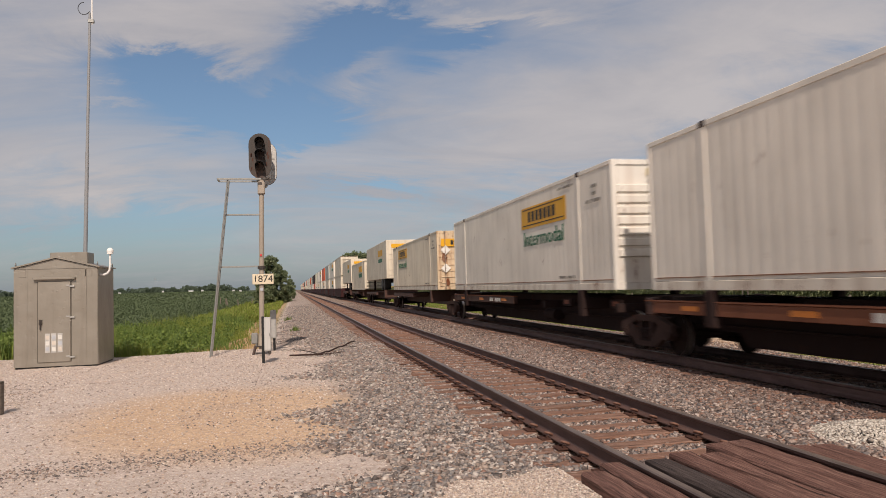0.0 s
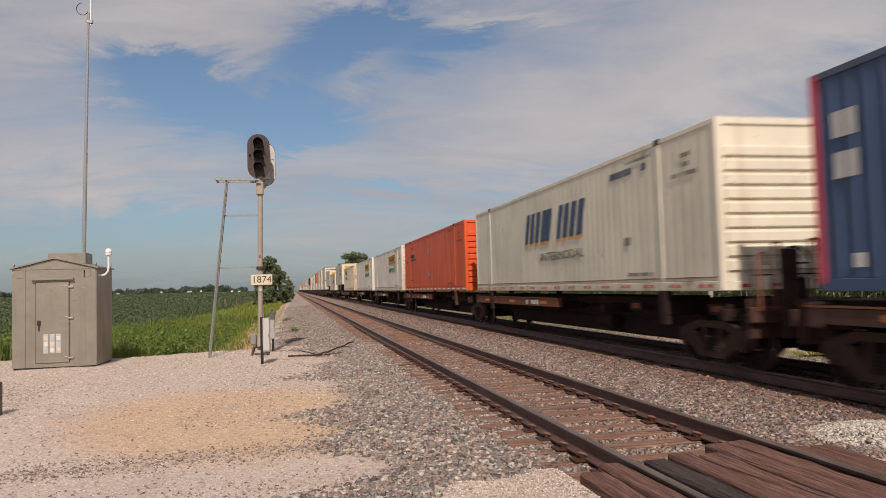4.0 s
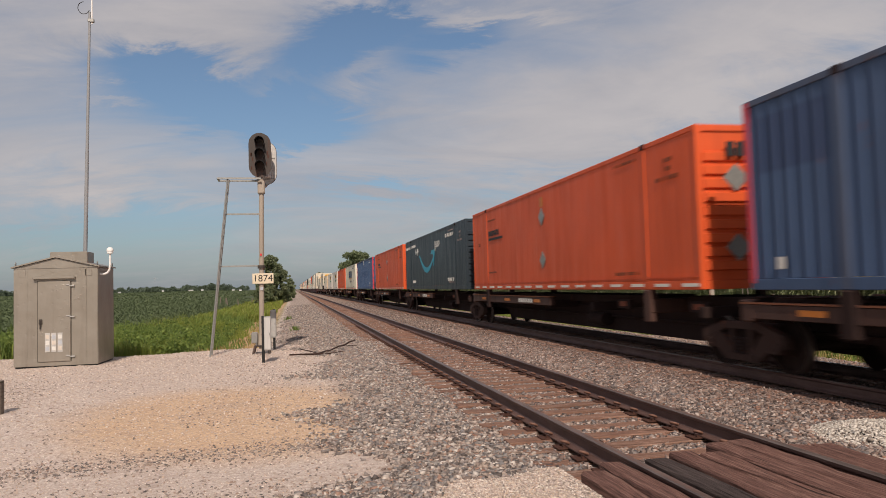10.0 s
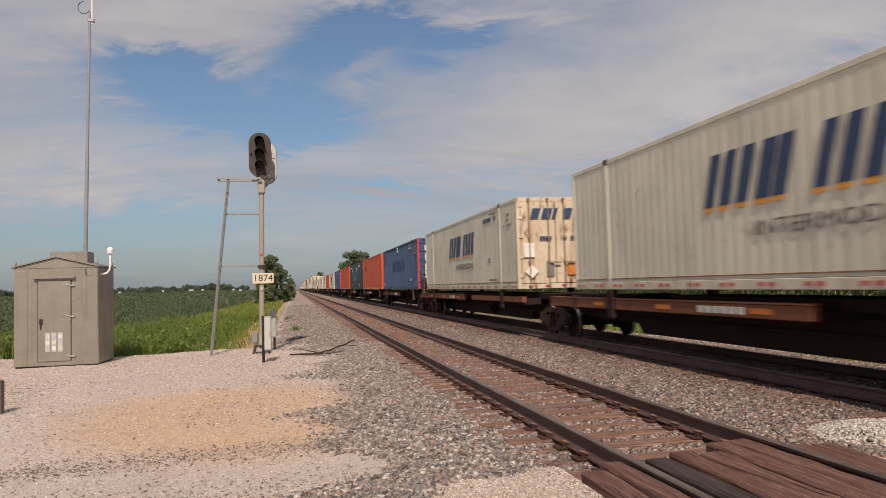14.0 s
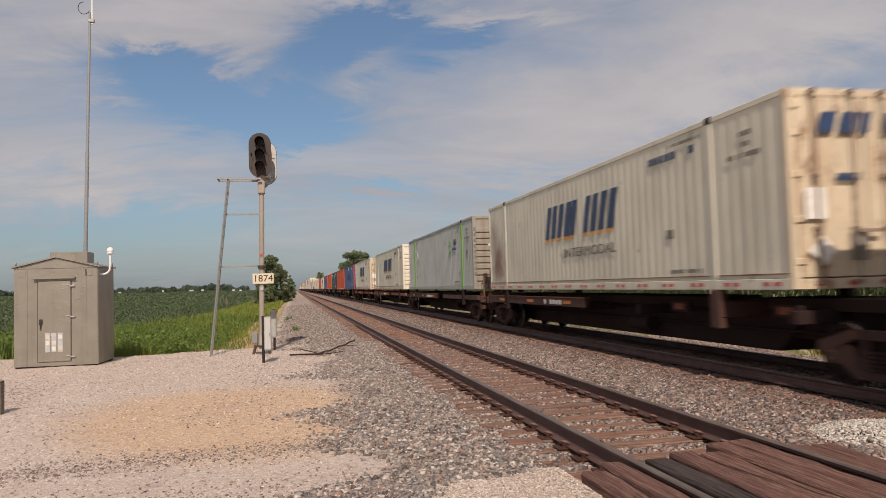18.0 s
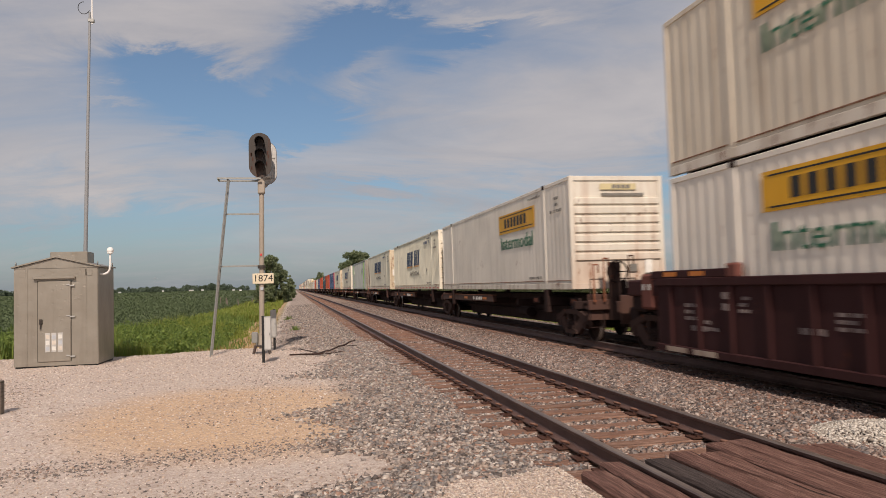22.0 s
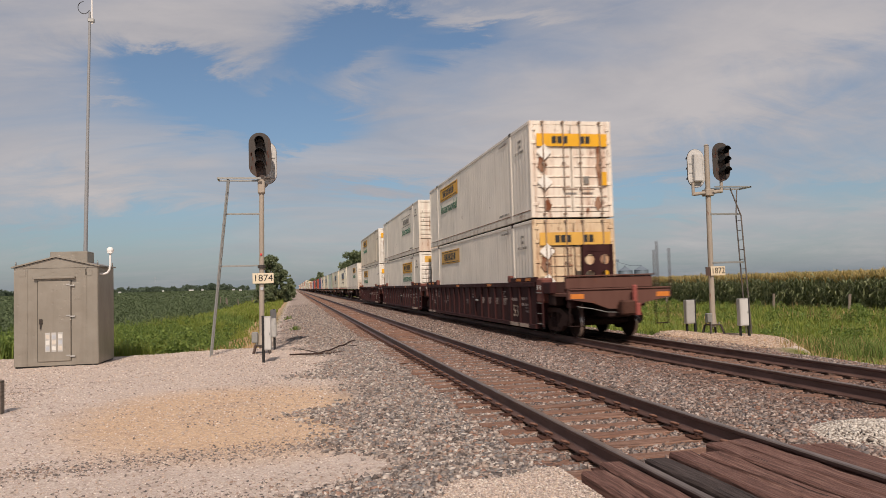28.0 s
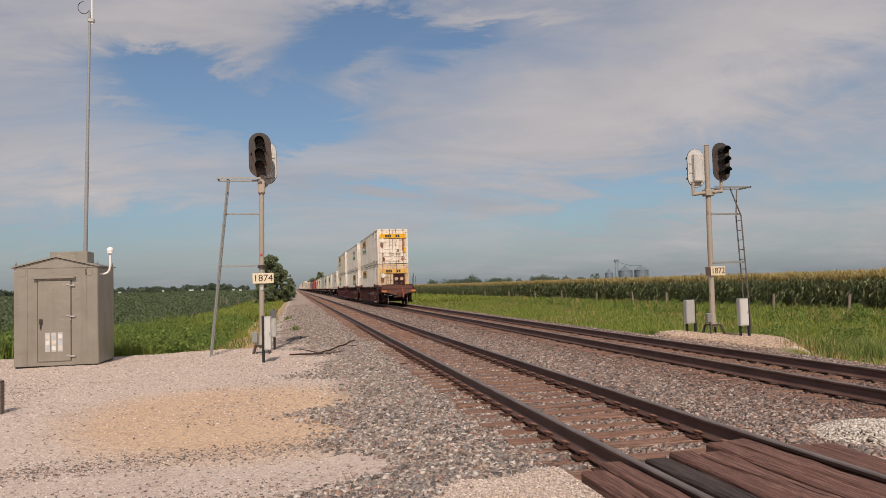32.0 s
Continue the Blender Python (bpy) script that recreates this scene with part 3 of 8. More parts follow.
# limestone chips on the pad and the crossing road
n = 70000
py = 4.0 + 20.5 * RNG.uniform(0, 1, n) ** 1.5
px = RNG.uniform(-11.5, 2.3, n)
keep = (px < 0.9 + 0.5 * np.sin(py)) | (py < 5.35 + 0.75 * smooth_step(0.8, 1.4, px))
p_pad = np.stack([px[keep], py[keep]], 1)
stones("gravel_chip", p_pad, RNG.uniform(0.005, 0.013, len(p_pad)) * (0.65 + p_pad[:, 1] / 14), (OCT_V, OCT_F), GRAVEL_MAT, "pale limestone chips on the gravel pad", "gravel", RNG, 0.2)
# loose chips where the road meets the timbers
n = 16000
px, py = RNG.uniform(0.5, 2.32, n), RNG.uniform(4.7, 6.15, n)
keep = py < 5.40 + 0.75 * smooth_step(0.8, 1.4, px) + RNG.normal(0, 0.05, n)
p_road = np.stack([px[keep], py[keep]], 1)
stones("gravel_chip", p_road, RNG.uniform(0.005, 0.015, len(p_road)), (OCT_V, OCT_F), GRAVEL_MAT, "pale limestone chips on the crossing road", "gravel", RNG, 0.15)
# stray ballast across the pad, in drifts
n = 11000
t = RNG.uniform(0, 1, n)
drift = RNG.choice(5, n, p=[0.30, 0.28, 0.14, 0.12, 0.16])
px = np.choose(drift, [-4.6 + 5.4 * t, -6.5 + 7 * t, -7.5 + 3 * t, -1.5 + 2.6 * t, -9.0 + 9.5 * t])
py = np.choose(drift, [8.0 + 0.6 * t + RNG.normal(0, 0.28, n), 6.2 + RNG.normal(0, 0.5, n), 14.5 + RNG.normal(0, 1.2, n), 9.8 + 9 * RNG.uniform(0, 1, n), 6 + 15 * RNG.uniform(0, 1, n)])
stones("ballast_stone", np.stack([px, py], 1), RNG.uniform(0.007, 0.020, n), (ROCK_V, ROCK_F), STRAY_MAT, "stray grey ballast strewn over the pale gravel", "ballast", RNG)
# pale chips on the mound by the far signal, and a spill of white rock between the tracks
n = 9000
a, r = RNG.uniform(0, 6.283, n), np.sqrt(RNG.uniform(0, 1, n))
stones("gravel_chip", np.stack([11.35 + 1.45 * r * np.cos(a), 18.2 + 2.7 * r * np.sin(a)], 1), RNG.uniform(0.012, 0.03, n), (OCT_V, OCT_F), MOUND_MAT, "pale gravel spread beside the far track", "gravel", RNG)
n = 6500
a, r = RNG.uniform(0, 6.283, n), np.sqrt(RNG.uniform(0, 1, n))
stones("gravel_chip", np.stack([12.9 + 1.7 * r * np.cos(a), 20.2 + 2.5 * r * np.sin(a)], 1), RNG.uniform(0.012, 0.03, n), (OCT_V, OCT_F), MOUND_MAT, "pale gravel heaped round the signal's foot", "gravel", RNG)
n = 5200
a, r = RNG.uniform(0, 6.283, n), np.sqrt(RNG.uniform(0, 1, n))
wx, wy = 6.22 + 0.80 * r * np.cos(a), 6.75 + 0.75 * r * np.sin(a)
stones("white_rock", np.stack([wx, wy], 1), RNG.uniform(0.010, 0.026, n), (ROCK_V, ROCK_F), WHITE_ROCK_MAT, "spill of white limestone rock between the tracks", "rock", RNG,
       heights=ground_z(wx, wy) + 0.10 * (1 - r ** 2))


# ---------------------------------------------------------------- tracks
RAIL_OUTLINE = [(-0.076, 0), (0.076, 0), (0.076, 0.012), (0.03, 0.028), (0.012, 0.05), (0.010, 0.125), (0.034, 0.142), (0.036, 0.168),
                (0.026, 0.178), (-0.026, 0.178), (-0.036, 0.168), (-0.034, 0.142), (-0.010, 0.125), (-0.012, 0.05), (-0.03, 0.028), (-0.076, 0.012)]


def rail_mesh(y0, y1):
    bm = bmesh.new()
    prism(bm, [(x, z - 0.178) for x, z in RAIL_OUTLINE], y0, y1, "y")
    me = bpy.data.meshes.new("rail")
    bm.to_mesh(me)
    bm.free()
    me.materials.append(RAIL_SIDE)
    me.materials.append(RAIL_TOP)
    for f in me.polygons:
        if abs(f.normal.z) > 0.6 and f.center.z > -0.02 or (f.center.z > -0.012 and abs(f.normal.y) < 0.5):
            f.material_index = 1
    return me


def tie_mesh(seed):
    rng = random.Random(seed)
    bm = one_box(-1.295, 1.295, -0.112, 0.112, -0.18, 0.0, 0.012)
    bmesh.ops.subdivide_edges(bm, edges=[e for e in bm.edges if abs(e.verts[0].co.x - e.verts[1].co.x) > 1], cuts=5)
    for v in bm.verts:
        v.co += Vector((rng.uniform(-0.02, 0.02) if abs(v.co.x) > 1.2 else 0, rng.uniform(-0.008, 0.008), rng.uniform(-0.012, 0.004) if v.co.z > -0.05 else 0))
    me = bpy.data.meshes.new("tie")
    bm.to_mesh(me)
    bm.free()
    me.materials.append(TIE_MAT)
    return me


TIES = [tie_mesh(i) for i in range(6)]
bm = one_box(-0.18, 0.18, -0.09, 0.09, 0.0, 0.018, 0.004)
for sx in (-1, 1):
    for sy in (-1, 1):
        box(bm, sx * 0.105 - 0.014, sx * 0.105 + 0.014, sy * 0.05 - 0.014, sy * 0.05 + 0.014, 0.018, 0.034)
PLATE = bpy.data.meshes.new("tie_plate")
bm.to_mesh(PLATE)
bm.free()
PLATE.materials.append(STEEL_RUST)


def clip_mesh():
    """A sprung rail clip: a bent round bar."""
    pts = [(0.045, -0.05, 0.02), (0.045, 0.03, 0.03), (0.055, 0.055, 0.04), (0.085, 0.06, 0.055), (0.11, 0.04, 0.06), (0.115, 0.0, 0.055), (0.10, -0.03, 0.045), (0.07, -0.045, 0.04), (0.055, -0.03, 0.036)]
    bm = tube(pts, 0.014, 6)
    me = bpy.data.meshes.new("rail_clip")
    bm.to_mesh(me)
    bm.free()
    me.materials.append(CLIP_RUST)
    return me


CLIP = clip_mesh()
TIE_TOP = -0.196
for name, xc, near_plain in (("railway_track", TRACK_1, True), ("railway_track", TRACK_2, False)):
    track = tagged(new(name), "steel rails on weathered wooden ties in ballast", "railway track", kind="structure")
    track.location = (xc, 0, 0)
    for s in (-1, 1):
        part("rail", rail_mesh(-30, 1500), RAIL_SIDE, track, "brown steel rail with a worn top", pose(s * GAUGE_HALF, 0, 0))
    rng = random.Random(3 if near_plain else 5)
    for i in range(150):
        y = 0.20 + 0.5 * (i + 5)
        wig = pose(rng.uniform(-0.06, 0.06), y + rng.uniform(-0.025, 0.025), TIE_TOP + rng.uniform(-0.008, 0.006), 0, 0, rng.uniform(-1.1, 1.1))
        place(new("tie", TIES[rng.randrange(6)]), track, wig)
        if y > 5.9 and i < (60 if near_plain else 0):
            for s in (-1, 1):
                place(new("tie_plate", PLATE), track, pose(s * GAUGE_HALF, y, TIE_TOP))
                if i < 36 and near_plain:
                    for k in (0, 180):
                        place(new("rail_clip", CLIP), track, pose(s * GAUGE_HALF, y, TIE_TOP + 0.018, 0, 0, k))
    # the ties further off, in one mesh
    ys = np.arange(77.7, 420, 0.5)
    bv = np.array([(a, b, c) for c in (-0.15, 0) for a, b in ((-1.3, -0.112), (1.3, -0.112), (1.3, 0.112), (-1.3, 0.112))], float)
    bf = np.array([(0, 3, 2, 1), (4, 5, 6, 7), (0, 1, 5, 4), (1, 2, 6, 5), (2, 3, 7, 6), (3, 0, 4, 7)])
    v = bv[None] + np.stack([RNG.uniform(-0.05, 0.05, len(ys)), ys, np.full(len(ys), TIE_TOP)], 1)[:, None, :]
    f = bf[None] + (np.arange(len(ys)) * 8)[:, None, None]
    me = big_mesh("tie_row", v.reshape(-1, 3), f.reshape(-1, 4))
    me.materials.append(TIE_MAT)
    tagged(place(new("tie_row", me), track), "far wooden ties", kind="stuff")

# crossing timbers laid along the rails
crossing = tagged(new("plank_crossing"), "worn dark timber planks of a farm crossing between the rails", "crossing", kind="structure")


def timber(x0, x1, y1, z1, seed, y0=-3.2, mat=None):
    rng = random.Random(seed)
    bm = bmesh.new()
    box(bm, x0, x1, y0, y1, z1 - 0.16, z1, 0.018)
    bmesh.ops.subdivide_edges(bm, edges=[e for e in bm.edges if abs(e.verts[0].co.y - e.verts[1].co.y) > 1], cuts=30)
    for v in bm.verts:
        v.co += Vector((rng.uniform(-0.007, 0.007), rng.uniform(-0.02, 0.02), rng.uniform(-0.010, 0.006)))
    part("plank", bm, mat or PLANK_MAT, crossing)


for tc in (TRACK_1, TRACK_2):
    lx, rx = tc - GAUGE_HALF, tc + GAUGE_HALF
    timber(lx - 0.50, lx - 0.285, 5.72, -0.045, 1)
    timber(lx - 0.28, lx - 0.065, 5.86, -0.02, 2)
    n_in = 5
    w = (2 * GAUGE_HALF - 0.26) / n_in
    for i in range(n_in):
        timber(lx + 0.15 + i * w + 0.017, lx + 0.15 + (i + 1) * w - 0.017, 5.86 + (0.06, 0.1, 0.02, 0.35, 0.4)[i], (-0.030, -0.008, -0.016, -0.006, -0.014)[i], 10 + i, mat=PLANK_DARK if i == 0 else None)
    timber(rx + 0.065, rx + 0.28, 5.95, -0.02, 20)
    timber(rx + 0.285, rx + 0.50, 5.9, -0.03, 21)
# gravel fill of the road between the two tracks lies in the ground sheet


# ---------------------------------------------------------------- train: paints
JB_WHITE = painted("worn_white_container", lin(230, 222, 209), rust=0.10, grime=0.22)
JB_END = painted("worn_white_end", lin(218, 213, 204), dirt=lin(150, 110, 84), rust=0.30, grime=0.35)
JB_RUSTY = painted("rusty_white_end", lin(222, 212, 198), dirt=lin(168, 112, 76), rust=0.55, grime=0.75)
JB_LOWER = painted("tan_stained_end", lin(206, 184, 154), dirt=lin(160, 100, 62), rust=0.65, grime=0.9)
SCRAPE = painted("scuffed_rust", lin(150, 116, 94), dirt=lin(86, 54, 40), rust=0.9, grime=0.9, rough=0.8)
FADED_YELLOW = painted("bleached_banner", lin(204, 190, 148), grime=0.4)
BANNER_FADED = painted("faded_banner", lin(212, 164, 78), dirt=lin(150, 110, 60), grime=0.5, rust=0.2)
DUSTY_END = painted("dusty_brown_end", lin(98, 68, 60), dirt=lin(62, 42, 38), rust=0.25, rough=0.8, spec=0.2)
ROD_DARK = painted("dark_lock_rod", lin(142, 124, 110), dirt=lin(84, 62, 50), rust=0.4, rough=0.7)
CREAM = painted("cream_container", lin(217, 212, 193), rust=0.10, grime=0.25)
JB_TAN = painted("dusty_tan_white_container", lin(214, 203, 184), dirt=lin(140, 112, 84), rust=0.14, grime=0.45)
JB_RAIL = painted("rust_streaked_white_rail", lin(222, 213, 198), dirt=lin(136, 100, 74), rust=0.50, grime=0.75)
CREAM_RAIL = painted("rust_streaked_cream_rail", lin(214, 208, 188), dirt=lin(140, 104, 74), rust=0.40, grime=0.6)
PLATE_OLD = painted("old_pale_plate", lin(172, 154, 138), dirt=lin(84, 58, 50), rust=0.5, grime=0.8)
CREAM_RIB = painted("cream_ribbed_end", lin(224, 216, 198), dirt=lin(160, 116, 84), rust=0.3, grime=0.35)
CREAM_END = painted("cream_end", lin(207, 191, 165), dirt=lin(152, 100, 64), rust=0.75, grime=0.75)
ORANGE = painted("orange_container", lin(214, 87, 42), dirt=lin(136, 50, 30), grime=0.25)
BLUE = painted("blue_container", lin(63, 85, 117), dirt=lin(40, 50, 66), grime=0.3, rust=0.08)
BLUE_POST = painted("worn_blue_post", lin(74, 86, 108), dirt=lin(88, 76, 66), grime=0.6, rust=0.25)
BLUE_A = painted("blue_container_overpainted", lin(63, 85, 117), dirt=lin(40, 50, 66), grime=0.3, rust=0.08, patches=[(4.6, 10.6, 1.25, 1.75, lin(48, 66, 98), 0.7, 0.05)])
BLUE_B = painted("blue_container_patched", lin(63, 85, 117), dirt=lin(40, 50, 66), grime=0.3, rust=0.08,
                 patches=[(5.2, 11.05, 1.15, 1.95, lin(44, 60, 90), 0.9, 0.05), (14.4, 15.9, 1.75, 2.6, lin(46, 62, 94), 0.8, 0.05), (2.3, 3.9, 0.35, 0.62, lin(46, 62, 94), 0.8, 0.05)])
CREAM_RUST = painted("cream_container_rusted", lin(217, 212, 193), rust=0.10, grime=0.25,
                     patches=[(14.55, 15.7, 0.25, 1.5, lin(116, 66, 44), 0.85, 1.3), (15.2, 16.0, 1.5, 2.3, lin(120, 76, 54), 0.6, 1.3)])
JB_BURNT = painted("white_end_rust_foot", lin(214, 207, 194), dirt=lin(150, 100, 70), rust=0.35, grime=0.5, patches=[(-1.0, 1.0, -0.3, 0.75, lin(176, 120, 82), 0.30, 1.3)])
BLUE_END = painted("blue_doors_sooty_foot", lin(58, 80, 114), dirt=lin(52, 54, 58), grime=0.5, rust=0.15, patches=[(-1.0, 1.0, -0.3, 0.62, lin(34, 36, 42), 0.85, 0.25)])
BLUE_DISC = painted("deep_blue_overpaint", lin(48, 72, 128), grime=0.2)
RED_EDGE = painted("red_edge", lin(196, 62, 74), grime=0.2)
GREEN = painted("dark_green_container", lin(39, 51, 59), dirt=lin(50, 58, 62), grime=0.2, rough=0.42, spec=0.4)
GREY = painted("grey_container", lin(170, 174, 170), grime=0.3, rust=0.08)
GREY_END = painted("grey_end", lin(150, 144, 132), dirt=lin(120, 88, 62), grime=0.6, rust=0.4)
LIME = plain("lime_band", lin(112, 182, 48), 0.5)
YELLOW = painted("yellow_panel", lin(222, 164, 34), dirt=lin(120, 84, 30), grime=0.2)
LETTER_GREEN = plain("green_letters", lin(38, 104, 76), 0.55)
NAVY = plain("navy_letters", lin(46, 66, 98), 0.5)
AMBER = plain("amber_edge", lin(226, 156, 62), 0.5)
GREY_INK = plain("grey_letters", lin(118, 114, 108), 0.6)
TEAL = plain("teal_shape", lin(44, 160, 186), 0.5)
FADED = plain("faded_pale_paint", lin(132, 118, 114), 0.7)
PALE = plain("pale_letters", lin(208, 206, 200), 0.55)
TAPE_WHITE = plain("white_tape", lin(226, 222, 214), 0.35)
TAPE_RED = plain("red_tape", lin(184, 50, 52), 0.35)
MARK_DULL = plain("dirty_orange_mark", lin(122, 62, 38), 0.7)
LABEL_ORANGE = plain("orange_label", lin(196, 116, 48), 0.5)
STEEL_DARK = painted("dark_underframe", lin(50, 38, 36), dirt=lin(60, 44, 39), rust=0.1, rough=0.85, spec=0.12)
BOGIE_MAT = painted("dusty_brown_casting", lin(70, 53, 48), dirt=lin(48, 36, 33), rust=0.15, rough=0.9, spec=0.15)
SILL_BROWN = painted("brown_sill", lin(76, 51, 43), dirt=lin(50, 36, 30), rust=0.3, rough=0.7)
SILL_TAN = painted("orange_brown_sill", lin(124, 74, 50), dirt=lin(70, 46, 36), rust=0.3, rough=0.7)
WELL_RED = painted("maroon_well_car", lin(58, 31, 31), dirt=lin(34, 22, 22), rust=0.05, rough=0.75, spec=0.2)
WELL_FADED = painted("faded_maroon_casting", lin(112, 70, 62), dirt=lin(70, 44, 40), rust=0.2, rough=0.8, spec=0.2)
WHEEL_MAT = plain("wheel_steel", lin(46, 34, 30), 0.85, 0.1, 0.25, 6.0, 0.15)
TREAD_MAT = plain("polished_tread", lin(190, 184, 178), 0.3, 0.9, 0.05)
HOSE = plain("black_rubber", (0.02, 0.02, 0.02, 1), 0.7)
RUBBER = HOSE
FLAG_RED = plain("red_marker", lin(142, 74, 66), 0.6)

LONG, HALF, TALL = 16.15, 1.2955, 2.908


def keep_mesh(bm, name, material):
    me = bpy.data.meshes.new(name)
    bm.to_mesh(me)
    bm.free()
    me.materials.append(material)
    return me


def wall_outline(y0, y1, pitch, depth):
    """Plan of a corrugated wall: outer folds and a flat back; x runs outwards from 0."""
    pts, y = [], y0
    n = max(1, round((y1 - y0) / pitch))
    w = (y1 - y0) / n
    for i in range(n):
        a = y0 + i * w
        pts += [(0.0, a), (0.0, a + 0.30 * w), (-depth, a + 0.42 * w), (-depth, a + 0.88 * w)]
    pts += [(0.0, y1), (-depth - 0.012, y1), (-depth - 0.012, y0)]
    return pts


def side_wall(s, pitch, depth):
    bm = bmesh.new()
    # three bays between the posts
    for y0, y1 in ((0.10, 1.90), (2.06, 14.09), (14.25, 16.05)):
        prism(bm, [(s * (HALF - 0.012 + x), y) for x, y in wall_outline(y0, y1, pitch, depth)], 0.17, TALL - 0.10, "z")
    return bm


def ribbed_end(bm, y, out, n=9, foot=0.32, step=0.24):
    """An end wall with horizontal pressed ribs, one folded sheet; foot: where the ribs begin."""
    pts = [(y - out * 0.035, 0.16), (y, 0.16)]
    for i in range(n):
        z = foot + i * step
        pts += [(y, z), (y + out * 0.05, z + 0.025), (y + out * 0.05, z + 0.165), (y, z + 0.19)]
    pts += [(y, TALL - 0.12), (y - out * 0.035, TALL - 0.12)]
    prism(bm, pts, -HALF + 0.13, HALF - 0.13, "x")


def blocks(name, bm, mat, parent):
    """Each loose block of bm becomes a part."""
    bm.faces.ensure_lookup_table()
    verts = [tuple(v.co) for v in bm.verts]
    faces = [[v.index for v in f.verts] for f in bm.faces]
    bm.free()
    for k in range(0, len(verts), 8):
        fs = [[i - k for i in f] for f in faces if k <= f[0] < k + 8]
        part(name, mesh_of(name, verts[k:k + 8], fs), mat, parent)


def marks(bm, mat, parent):
    """Small stencilled writing that cannot be told apart singly."""
    return tagged(part("stencil_line", bm, mat, parent), kind="stuff")


def slab(name, y0, y1, z0, z1, mat, parent, lift=0.006, label=""):
    """A thin painted or glued panel on the left wall, y0..y1 and z0..z1."""
    return part(name, one_box(-HALF - lift, -HALF + 0.004, min(y0, y1), max(y0, y1), z0, z1, 0.001), mat, parent, label)


def end_slab(name, x0, x1, z0, z1, mat, parent, lift=0.05, label=""):
    return part(name, one_box(x0, x1, -lift, -lift + 0.012, z0, z1), mat, parent, label)


def bars(y0, y1, z0, z1, n, seed, lift=0.007):
    """A line of small unreadable writing as plain bars on the left wall."""
    rng = random.Random(seed)
    bm = bmesh.new()
    w = abs(y1 - y0) / n
    a = max(y0, y1)
    for i in range(n):
        if rng.random() < 0.15:
            continue
        box(bm, -HALF - lift, -HALF, a - (i + 0.66) * w, a - i * w, z0, z1)
    return bm


def end_bars(x0, x1, z0, z1, n, seed, lift=0.052):
    rng = random.Random(seed)
    bm = bmesh.new()
    w = (x1 - x0) / n
    for i in range(n):
        if rng.random() < 0.15:
            continue
        box(bm, x0 + i * w, x0 + (i + 0.8) * w, -lift, -lift + 0.012, z0, z1)
    return bm


def slanted(bm, y0, y1, z0, z1, lean, lift, axis="y"):
    """A leaning block of a painted device; leans towards the reading direction."""
    if axis == "y":
        prism(bm, [(y0, z0), (y0 - lean, z1), (y1 - lean, z1), (y1, z0)], -HALF - lift, -HALF, "x")
    else:
        prism(bm, [(y0, z0), (y0 + lean, z1), (y1 + lean, z1), (y1, z0)], -lift, -lift + 0.012, "y")


DASH = {}


def dashes(parent, mats, step=1.02, width=0.26, z=0.055, shift=0.0):
    for i in range(16):
        mat = mats[i % len(mats)]
        key = (mat.name, width)
        if key not in DASH:
            DASH[key] = keep_mesh(one_box(-0.004, 0.004, -width / 2, width / 2, -0.03, 0.03), "reflective_dash", mat)
        place(new("reflective_dash", DASH[key]), parent, pose(-HALF - 0.006, 0.35 + shift + i * step, z))


CASTING = None
DOOR_RIB = {}


